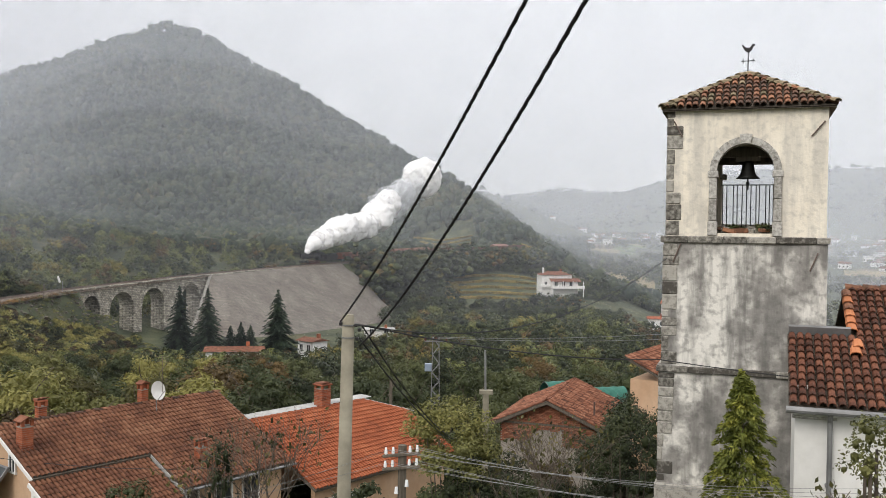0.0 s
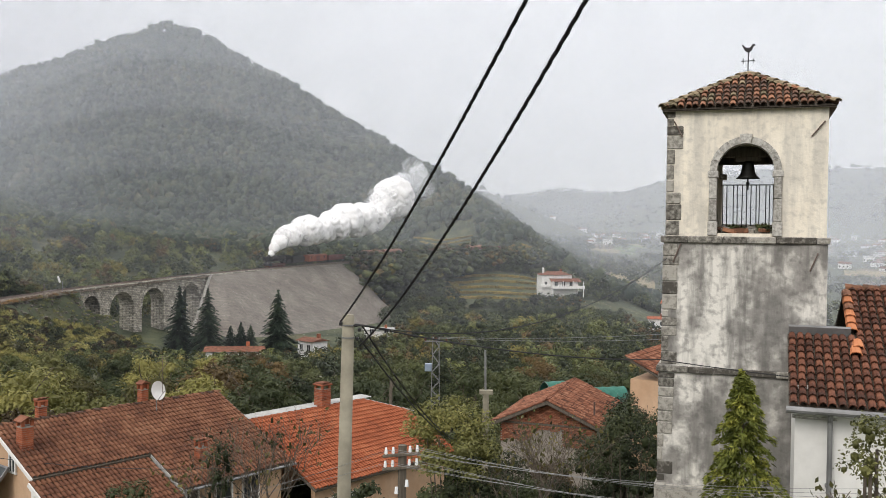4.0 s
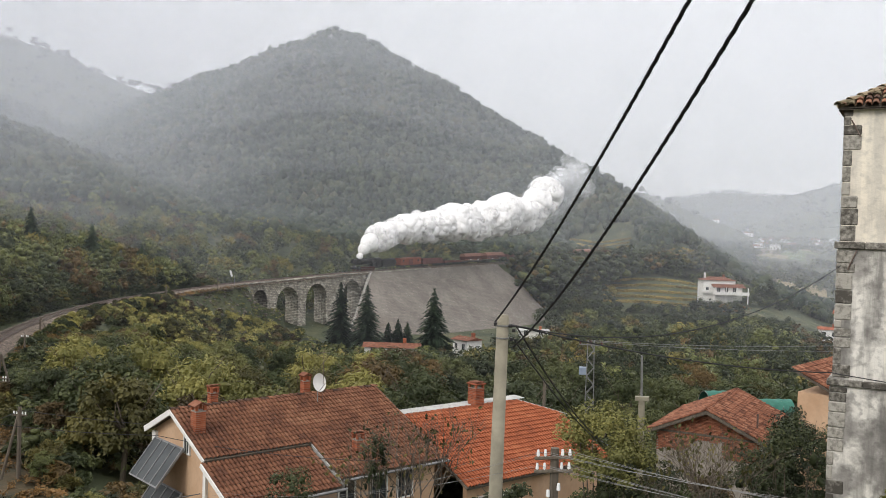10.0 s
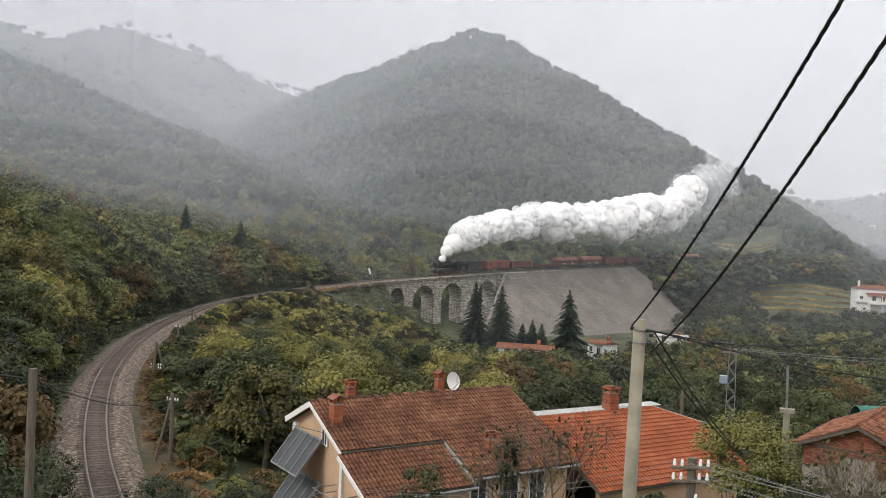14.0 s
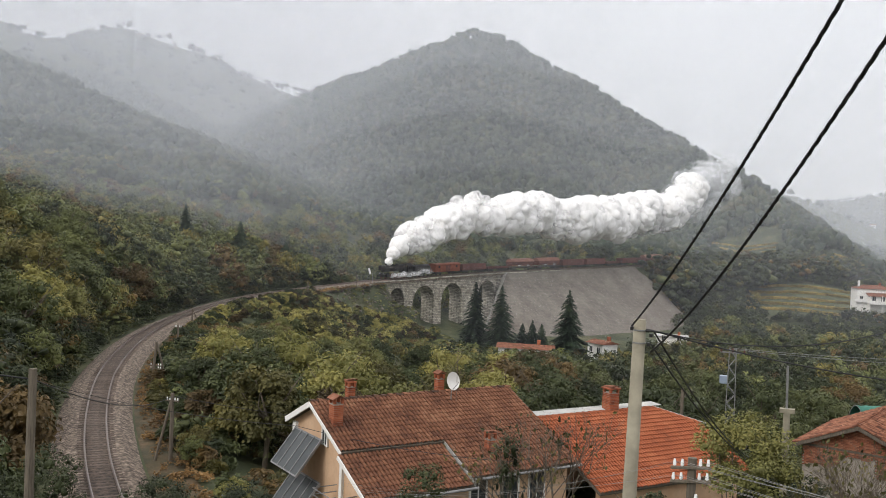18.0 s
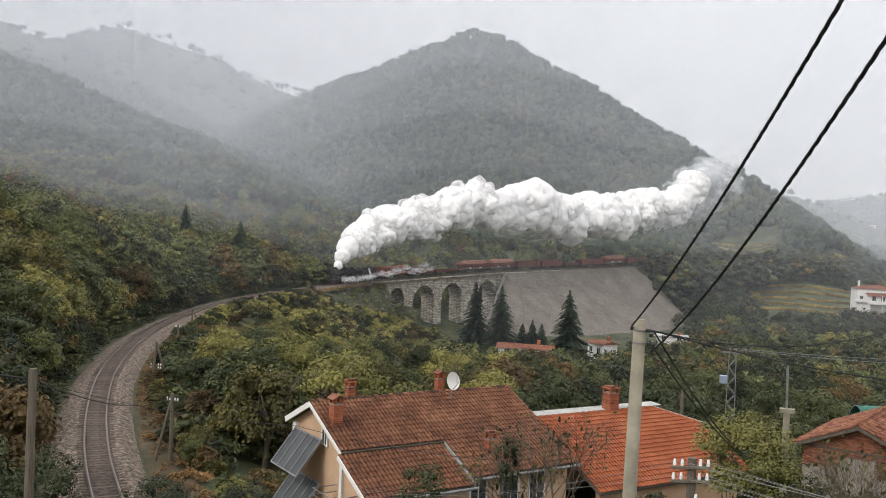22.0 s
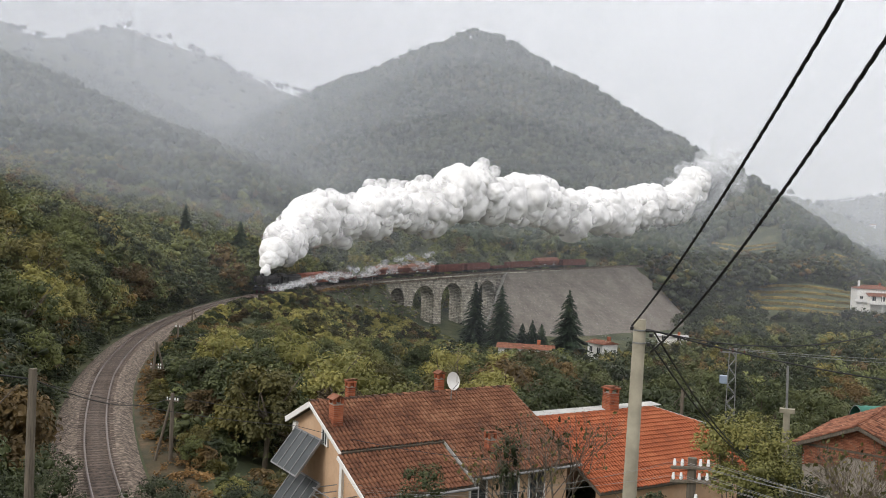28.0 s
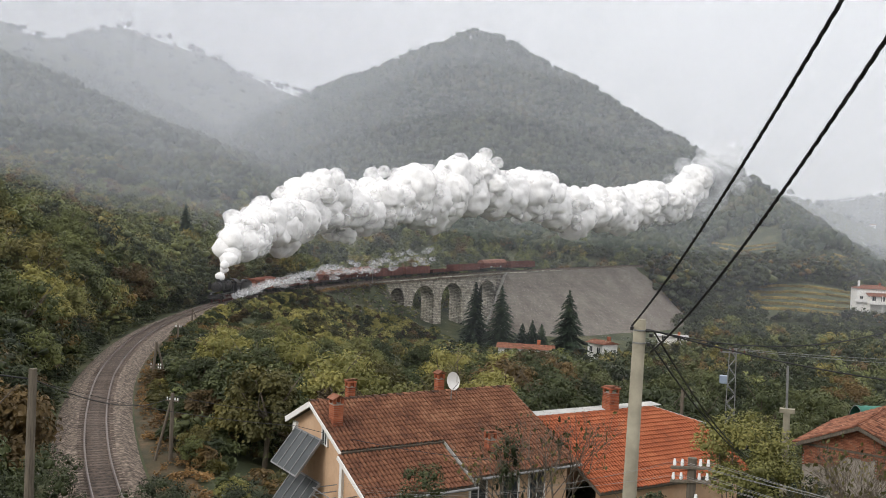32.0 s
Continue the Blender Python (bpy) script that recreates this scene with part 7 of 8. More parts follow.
M_STRAW = leaf_mat("straw", (0.06, 0.042, 0.022), (0.12, 0.075, 0.036), (0.19, 0.12, 0.058))
M_DRY = ramp_mat("dry_grass", [(0.3, (0.02, 0.022, 0.011)), (0.5, (0.05, 0.04, 0.02)), (0.7, (0.1, 0.065, 0.033))], 0.6, bump=0.9, fine=6)
M_VINE = leaf_mat("vine_leaves", (0.18, 0.15, 0.048), (0.26, 0.21, 0.07), (0.31, 0.24, 0.085), scale=0.08)
M_TURF = ramp_mat("mown_turf", [(0.3, (0.03, 0.038, 0.016)), (0.5, (0.052, 0.06, 0.024)), (0.7, (0.085, 0.082, 0.036))], 0.15, bump=0.4, fine=3)


def conifer(x, y, z, h, r, label, material=M_FIR, name="spruce", whorls=24, seed=0):
    """A spruce: whorls of drooping boughs, shorter towards the tip, gaps between them."""
    root = empty(name, pose(x, y, z), label, "tree")
    bm = bmesh.new()
    tube(bm, (0, 0, -1), (0, 0, h * 0.97), 0.02 * h, 0.02, n=7)
    part("trunk", bm, M_BARK, root)
    g = np.random.default_rng(seed)
    verts, faces = [], []
    for w in range(whorls):
        f = (w + 0.5) / whorls
        n = int(15 - 8 * f)
        reach = g.uniform(0.82, 1.1)
        for k in range(n):
            a = k * math.tau / n + g.uniform(-0.3, 0.3) + w
            ln = r * (1 - f) ** 0.8 * g.uniform(0.72, 1.1) * reach + 0.12
            zz = h * (0.06 + 0.94 * f) + g.uniform(-0.3, 0.3)
            d, s = np.array([math.cos(a), math.sin(a)]), np.array([-math.sin(a), math.cos(a)])
            for i in range(8):
                u = 0.18 + 0.82 * i / 7
                base = d * ln * u
                zc = zz - ln * 0.36 * u * u + g.uniform(-0.1, 0.1)
                wd = ln * 0.26 * (1.3 - u) + 0.14
                k0 = len(verts)
                up = g.uniform(-0.1, 0.16)
                verts += [(*(base - d * ln * 0.16), zc + 0.1), (*(base + s * wd), zc - wd * 0.45 + up), (*(base + d * ln * 0.2), zc - ln * 0.1), (*(base - s * wd), zc - wd * 0.45 - up)]
                faces += [(k0, k0 + 1, k0 + 2), (k0, k0 + 2, k0 + 3)]
    raw("foliage", verts, faces, material, root)


def make_special_plants():
    conifer(-62.2, 213, -29.5, 16.8, 5.0, "tall dark spruce before the viaduct", seed=1)
    conifer(-54.2, 208, -28.5, 15.4, 5.0, "dark spruce before the bank", seed=2)
    conifer(-36.8, 201.6, -27, 14.2, 4.8, "dark spruce beside the houses", seed=3)
    for k, (x, h) in enumerate(((-51.5, 7.5), (-49.2, 8.4), (-47.0, 7.6))):
        conifer(x, 219 + k, -30.5, h, 3.0, "young dark spruce in a row", seed=10 + k)
    for x, y, h, seed in ((-141.6, 206, 13.5, 21), (-129.5, 213.8, 12, 22), (-120, 222, 8.5, 23)):
        conifer(x, y, ground_at(x, y), h, 4.2, "dark spruce among the hillside trees", seed=seed)
    # golden cypress before the tower
    root = empty("cypress", pose(6.05, 17.95, -8.6), "golden green conical cypress before the tower", "tree")
    g = np.random.default_rng(4)
    boughs, per = 170, 150
    fb = (np.arange(boughs) + g.random(boughs)) / boughs
    ab = np.arange(boughs) * 2.39996 + g.uniform(-0.4, 0.4, boughs)
    ln = (1.85 * (1 - fb) ** 0.8 + 0.1) * g.uniform(0.62, 1.12, boughs)
    lift = g.uniform(-0.05, 0.35, boughs)
    u = g.uniform(0.15, 1.0, (boughs, per))
    side = g.normal(size=(boughs, per)) * 0.2 * (1.15 - u) * (ln[:, None] + 0.25)
    rad = ln[:, None] * u
    x = rad * np.cos(ab)[:, None] - side * np.sin(ab)[:, None]
    y = rad * np.sin(ab)[:, None] + side * np.cos(ab)[:, None]
    z = fb[:, None] * 5.9 + rad * lift[:, None] - 0.42 * ln[:, None] * u ** 3 - 0.5 * np.abs(side) + g.normal(size=(boughs, per)) * 0.04
    p = np.stack([x, y, z], -1).reshape(-1, 3)
    n = len(p)
    out = np.stack([np.repeat(np.cos(ab), per), np.repeat(np.sin(ab), per), g.uniform(-0.5, 0.3, n)], 1) + g.normal(size=(n, 3)) * 0.4
    out /= np.linalg.norm(out, axis=1)[:, None]
    sd = np.cross(out, g.normal(size=(n, 3)) + np.array([0, 0, 1.2]))
    sd /= np.linalg.norm(sd, axis=1)[:, None]
    s = g.uniform(0.03, 0.07, n)[:, None]
    v = np.stack([p - out * s * 0.7, p + sd * s * 0.4, p + out * s * 1.3 + np.array([0, 0, -0.03]), p - sd * s * 0.4], 1).reshape(-1, 3)
    k = np.arange(n)[:, None] * 4
    raw("foliage", v, np.concatenate([k + np.array([0, 1, 2]), k + np.array([0, 2, 3])]), M_CYPRESS, root)
    bm = bmesh.new()
    tube(bm, (0, 0, -3), (0, 0, 5.6), 0.12, 0.02, n=8)
    part("trunk", bm, M_BARK, root)


def shrub(x, y, top, rx, deep, n, leaf, material, label, seed, lobes=14, name="shrub"):
    """A near bush whose crown reaches down deep metres from its top, on stems that stand on the ground."""
    z = ground_at(x, y)
    root = empty(name, pose(x, y, z), label, "shrub")
    v, f = leaf_crown(seed, n, leaf * 0.8 / rx, int(lobes * 1.6), 1.0, deep / (1.45 * rx), core=0.45)
    v = v * rx
    v[:, 2] += top - z - v[:, 2].max()
    raw("foliage", v, f, material, root)
    g = random.Random(seed)
    bm = bmesh.new()
    for k in range(7):
        a = g.uniform(0, math.tau)
        tube(bm, (0.1 * math.cos(a), 0.1 * math.sin(a), -0.4), (rx * 0.45 * math.cos(a), rx * 0.45 * math.sin(a), top - z - deep * g.uniform(0.15, 0.5)), 0.05, 0.01, n=5, caps=False)
    part("stem", bm, M_BARK, root)
    return root


def bare_shrub(x, y, z, h, n, label, seed, leaves=120, size=1.0):
    """Leafless thin branches with a few leaves left."""
    foot = ground_at(x, y)
    root = empty("bare_shrub", pose(x, y, z), label, "shrub")
    part("stem", rod((0, 0, foot - z - 0.3), (0, 0, 0), r=0.05), M_BARK, root)
    g = random.Random(seed)
    tips = []

    def grow(p, d, l, r, depth):
        q = p + d * l
        tube(bm, p, q, r, r * 0.6, n=4, caps=False)
        tips.append(q)
        if depth:
            for _ in range(3 if depth > 1 else 2):
                e = (d + Vector((g.uniform(-0.8, 0.8), g.uniform(-0.8, 0.8), g.uniform(-0.2, 0.6)))).normalized()
                grow(q, e, l * g.uniform(0.55, 0.8), r * 0.6, depth - 1)
    for k in range(n):
        bm = bmesh.new()
        grow(Vector((g.uniform(-0.4, 0.4), g.uniform(-0.4, 0.4), -0.5)), Vector((g.uniform(-0.5, 0.5), g.uniform(-0.5, 0.5), 1)).normalized(), h * 0.38, 0.028, 4)
        part("branch", bm, M_BARK, root)
    verts, faces = [], []
    for k in range(leaves):
        c = g.choice(tips) + Vector((g.uniform(-0.1, 0.1), g.uniform(-0.1, 0.1), g.uniform(-0.1, 0.1)))
        q = Matrix.Translation(c) @ Euler((g.uniform(0, 6), g.uniform(0, 6), g.uniform(0, 6))).to_matrix().to_4x4()
        b = len(verts)
        verts += [tuple(q @ (Vector(p) * size)) for p in ((-0.08, 0, 0), (0, 0.05, 0.02), (0.09, 0, 0), (0, -0.05, 0.02))]
        faces += [(b, b + 1, b + 2), (b, b + 2, b + 3)]
    raw("leaves", verts, faces, M_YELLOW, root)


def make_near_shrubs():
    shrub(0.35, 27.2, -4.85, 1.75, 3.4, 11000, 0.055, M_LIME, "large rounded ivy-green bush behind the pole", 31, 18)
    shrub(1.0, 26.6, -6.4, 1.6, 3.4, 5000, 0.055, M_DEEP, "dark green bush on the slope", 32)
    shrub(6.4, 30.4, -5.2, 1.7, 5.0, 9000, 0.06, M_DEEP, "tall dark laurel beside the tower", 33, 20)
    shrub(4.5, 29.5, -7.2, 1.5, 3.4, 5000, 0.055, M_DEEP, "dark green laurel hedge", 34)
    shrub(3.0, 30.0, -8.0, 1.4, 2.4, 3500, 0.055, M_GREEN, "green bush below the barn", 35)
    shrub(-8.9, 25.5, -7.1, 0.95, 2.4, 2600, 0.05, M_GREEN, "young green tree before the long house", 36, 11)
    shrub(-6.5, 26.7, -5.95, 0.62, 3.2, 1000, 0.05, M_GREEN, "slender green sapling before the roof", 37, 10)
    shrub(-5.6, 24.5, -7.7, 1.3, 2.0, 2200, 0.05, M_RUST, "rusty bush below the roofs", 38)
    shrub(-4.0, 24.5, -7.5, 1.3, 2.2, 3000, 0.05, M_GREEN, "green bush below the orange roof", 39)
    shrub(-2.3, 24.0, -7.1, 1.2, 2.0, 3000, 0.05, M_GREEN, "leafy bush below the orange roof", 40)
    shrub(-7.6, 25.0, -8.0, 1.2, 1.6, 2400, 0.05, M_YELLOW, "yellowing bush on the slope", 48)
    shrub(-15.2, 25.8, -8.5, 1.3, 2.2, 3000, 0.055, M_DEEP, "dark bush on the slope", 41)
    shrub(-17.5, 24.5, -8.3, 1.4, 2.4, 3200, 0.055, M_DEEP, "dark bush near the old pole", 49)
    shrub(-20.5, 23.0, -7.4, 1.5, 3.0, 3600, 0.055, M_GREEN, "green bush near the old pole", 50)
    shrub(-22.5, 21.5, -6.9, 1.6, 3.2, 3600, 0.055, M_DEEP, "dark leafy bush above the line", 51)
    bare_shrub(-5.25, 27.5, -8.9, 3.9, 8, "bare reddish shrub with few leaves", 42)
    bare_shrub(-6.6, 28.0, -9.4, 3.2, 6, "bare branching shrub below the roofs", 43)
    bare_shrub(3.6, 27.0, -8.6, 3.6, 8, "bare shrub before the barn", 44, 160)
    bare_shrub(2.4, 26.0, -8.4, 2.4, 4, "bare shrub with a few yellow leaves", 45, 80)
    shrub(11.2, 52.6, -9.0, 2.0, 4.5, 4000, 0.09, M_DEEP, "dark bush below the hillside house", 52)
    shrub(9.0, 50.5, -10.6, 2.0, 3.5, 3500, 0.09, M_GREEN, "green bush beside the barn", 53)
    shrub(3.6, 48.5, -11.6, 1.8, 3.0, 3000, 0.09, M_DEEP, "dark bush before the barn wall", 54)
    shrub(6.0, 49.0, -12.2, 1.6, 2.4, 2600, 0.09, M_RUST, "rusty bush before the barn wall", 55)
    bare_shrub(5.3, 44.0, -12.2, 3.2, 6, "bare tangled shrub before the barn wall", 56, 90)
    shrub(1.9, 31.0, -8.0, 1.5, 2.6, 3500, 0.055, M_DEEP, "dark bush beside the stub pole", 57)
    # leafy branch tips close to the viewpoint
    shrub(2.95, 5.95, -1.12, 0.34, 0.9, 1500, 0.02, M_LIME, "bush with broad leaves close to the viewpoint", 46, 12)
    bare_shrub(2.72, 5.9, -1.9, 0.8, 2, "thin shoots with small leaves", 47, 160, 0.32)


def make_valley_fields():
    """Fields and hedgerows on the floor of the far valley."""
    soil = ramp_mat("ploughed_field", [(0.3, (0.1, 0.075, 0.05)), (0.7, (0.17, 0.13, 0.09))], 0.05, bump=0.4, fine=1)
    crop = ramp_mat("green_field", [(0.3, (0.07, 0.1, 0.035)), (0.7, (0.13, 0.16, 0.06))], 0.03, bump=0.3, fine=1)
    stubble = ramp_mat("stubble_field", [(0.3, (0.17, 0.14, 0.07)), (0.7, (0.27, 0.22, 0.12))], 0.03, bump=0.3, fine=1)
    g = random.Random(77)
    for k in range(34):
        a0, r0 = g.uniform(7.5, 29), g.uniform(480, 1500)
        a1, r1 = a0 + g.uniform(1.0, 3.0), r0 + g.uniform(50, 150)
        az, rr = np.meshgrid(np.radians(np.linspace(a0, a1, 8)), np.linspace(r0, r1, 8))
        x, y = (rr * np.sin(az)).ravel(), (rr * np.cos(az)).ravel()
        z = height(x, y) + 0.35 + 0.02 * k
        i, j = np.meshgrid(np.arange(7), np.arange(7), indexing="ij")
        f = np.stack([i * 8 + j, i * 8 + j + 1, (i + 1) * 8 + j + 1, (i + 1) * 8 + j], -1).reshape(-1, 4)[:, ::-1]
        tagged(raw("field", np.stack([x, y, z], 1), f, (soil, crop, stubble)[k % 3], smooth=True), ("brown ploughed field", "green meadow field", "pale stubble field")[k % 3] + " on the valley floor", "field", kind="structure")
    places = []
    for k in range(95):
        a, r, n = radians(g.uniform(8, 31)), g.uniform(430, 1700), g.randrange(5, 22)
        d = g.uniform(0, math.pi)
        for i in range(n):
            x, y = r * math.sin(a) + i * 7 * math.cos(d) + g.uniform(-3, 3), r * math.cos(a) + i * 7 * math.sin(d) * 0.6 + g.uniform(-3, 3)
            places.append((x, y, ground_at(x, y), g.uniform(5, 11)))
    leafy("hedgerow_trees", places[::2], M_GREEN, 50, 1.1, "hedgerows and copses on the valley floor", 95)
    leafy("hedgerow_trees", places[1::2], M_DEEP, 50, 1.1, "hedgerows and copses on the valley floor", 96)


make_scree()
make_valley_fields()
make_slope_trees()
make_vines()
make_special_plants()
make_near_shrubs()


# ---- poles and wires ----
def sagged(a, b, sag, n=14):
    a, b = Vector(a), Vector(b)
    return [a.lerp(b, k / n) - Vector((0, 0, sag * 4 * (k / n) * (1 - k / n))) for k in range(n + 1)]


def wire(name, a, b, sag, r, label, material=M_CABLE, n=14, category="cable"):
    ob = part(name, rod(*sagged(a, b, sag, n), r=r, n=5), material)
    return tagged(ob, label, category)


def twisted(name, a, b, sag, r, turns, label):
    """A bundle of three insulated wires twisted round each other."""
    root = empty(name, Matrix(), label, "cable", "twisted overhead cables")
    a, b = Vector(a), Vector(b)
    n = turns * 8
    path = sagged(a, b, sag, n)
    d = (b - a).normalized()
    u = d.cross(Vector((0, 0, 1))).normalized()
    w = u.cross(d)
    for s in range(3):
        verts, faces = [], []
        for k, p in enumerate(path):
            ang = k / 8 * math.tau + s * math.tau / 3
            c = p + (u * math.cos(ang) + w * math.sin(ang)) * r * 1.12
            for j in range(6):
                q = j * math.tau / 6
                verts.append(tuple(c + (u * math.cos(q) + w * math.sin(q)) * r))
        for k in range(len(path) - 1):
            for j in range(6):
                faces.append((k * 6 + j, k * 6 + (j + 1) % 6, (k + 1) * 6 + (j + 1) % 6, (k + 1) * 6 + j))
        raw("strand", verts, faces, M_CABLE, root)


def ray(a, b, r):
    """From a through b on to r times the way."""
    a, b = Vector(a), Vector(b)
    return a + (b - a) * r


def make_concrete_pole():
    root = empty("concrete_pole", pose(-1.66, 15.95, 0), "round grey concrete power pole", "utility pole")
    bm = bmesh.new()
    tube(bm, (-0.12, 0, -10.5), (0, 0, -1.46), 0.15, 0.107, n=20)
    part("shaft", bm, M_CONCRETE, root).data.shade_smooth()
    bm = bmesh.new()
    tube(bm, (0, 0, -1.46), (0, 0, -1.43), 0.107, 0.09, n=20)
    part("cap", bm, M_CONCRETE, root)
    for z in (-1.62, -1.84):
        bm = bmesh.new()
        tube(bm, (0, 0, z - 0.012), (0, 0, z + 0.012), 0.118, n=20)
        part("steel_band", bm, M_TIN, root)
    for x, z in ((-0.13, -1.6), (0.14, -1.62), (0.2, -1.7), (0.16, -1.86)):
        part("clamp", bevelled(boxes((x - 0.03, x + 0.03, -0.05, 0.03, z - 0.03, z + 0.03)), 0.008), M_BLACK, root)
    part("bracket", rod((0, -0.05, -1.62), (0.3, -0.08, -1.62), r=0.012), M_BLACK, root)


def make_wires():
    PL, PR = (-1.793, 15.9, -1.555), (-1.458, 15.9, -1.988)
    twisted("twisted_cable", PL, ray(PL, (0.401, 6.95, 1.776), 1.75), 0.38, 0.0085, 30, "black twisted insulated power cable")
    twisted("twisted_cable", PR, ray(PR, (0.648, 6.95, 1.609), 1.75), 0.555, 0.0085, 30, "black twisted insulated power cable")
    wire("service_cable", (-1.5, 15.9, -1.6), (5.27, 21.67, -2.93), 0.18, 0.014, "black service cable to the tower")
    wire("service_cable", (5.27, 21.67, -2.93), (9.0, 19.5, -3.1), 0.03, 0.012, "black cable along the wall")
    wire("service_cable", (-1.4, 15.95, -1.62), (5.38, 21.64, -0.49), 0.75, 0.011, "thin black cable sagging to the tower")
    wire("service_cable", (-1.42, 15.95, -1.62), (2.0, 41.5, -9.5), 0.9, 0.016, "black cable down to the slender pole")
    wire("service_cable", (-1.45, 15.95, -1.86), (2.1, 41.5, -9.9), 0.7, 0.016, "black cable down to the slender pole")
    # telephone pole with porcelain insulators
    root = empty("telephone_pole", pose(-0.63, 15.0, 0), "wooden telephone pole with white porcelain insulators", "utility pole")
    bm = bmesh.new()
    tube(bm, (0, 0, -10), (0.0, 0, -3.52), 0.085, 0.07, n=12)
    part("shaft", bm, M_WOOD, root)
    tops = []
    for z, xs in ((-3.66, (-0.27, -0.15, 0.13, 0.25)), (-3.88, (-0.28, -0.16, 0.12, 0.24))):
        part("crossarm", bevelled(boxes((-0.33, 0.3, -0.1, -0.05, -0.03, 0.02), m=Matrix.Translation((0, 0, z)) @ Matrix.Rotation(-0.09, 4, "Y")), 0.008), M_WOOD, root)
        for x in xs:
            bm = bmesh.new()
            zz = z + x * 0.09
            tube(bm, (x, -0.08, zz), (x, -0.08, zz + 0.05), 0.012, n=6)
            tube(bm, (x, -0.08, zz + 0.035), (x, -0.08, zz + 0.085), 0.028, 0.025, n=12)
            tube(bm, (x, -0.08, zz + 0.085), (x, -0.08, zz + 0.135), 0.023, 0.017, n=12)
            part("insulator", bm, M_PORCELAIN, root)
            tops.append(Vector((-0.63 + x, 14.92, zz + 0.1)))
    for x, z in ((0.08, -4.2), (-0.09, -4.32)):
        bm = bmesh.new()
        tube(bm, (x, -0.06, z), (x, -0.06, z + 0.11), 0.034, 0.026, n=12)
        part("insulator", bm, M_PORCELAIN, root)
    for i, p in enumerate(tops):
        a = Vector((8.2, 12.0, -3.2 - 0.095 * i))
        wire("telephone_wire", p, a, 0.3, 0.003, "thin bright telephone wire", M_TIN)
        b = Vector((-9.5 - 0.2 * i, 22 + 0.3 * i, -7.2 - 0.2 * (i // 4)))
        if i % 4 < 2:
            wire("telephone_wire", p, b, 0.3, 0.0022, "thin bright telephone wire", M_TIN)


def wood_pole(x, y, top, foot, r, label, arms=(), lean=(0, 0)):
    root = empty("wooden_pole", pose(x, y, 0), label, "utility pole")
    bm = bmesh.new()
    tube(bm, (lean[0], lean[1], foot), (0, 0, top), r * 1.2, r, n=9)
    part("shaft", bm, M_WOOD, root)
    for z, w in arms:
        part("crossarm", boxes((-w, w, -0.06, 0.06, z - 0.05, z + 0.05)), M_WOOD, root)
        for k in (-0.8, -0.4, 0.4, 0.8):
            bm = bmesh.new()
            tube(bm, (k * w, 0, z + 0.05), (k * w, 0, z + 0.22), 0.05, 0.04, n=8)
            part("insulator", bm, M_PORCELAIN, root)
    return root


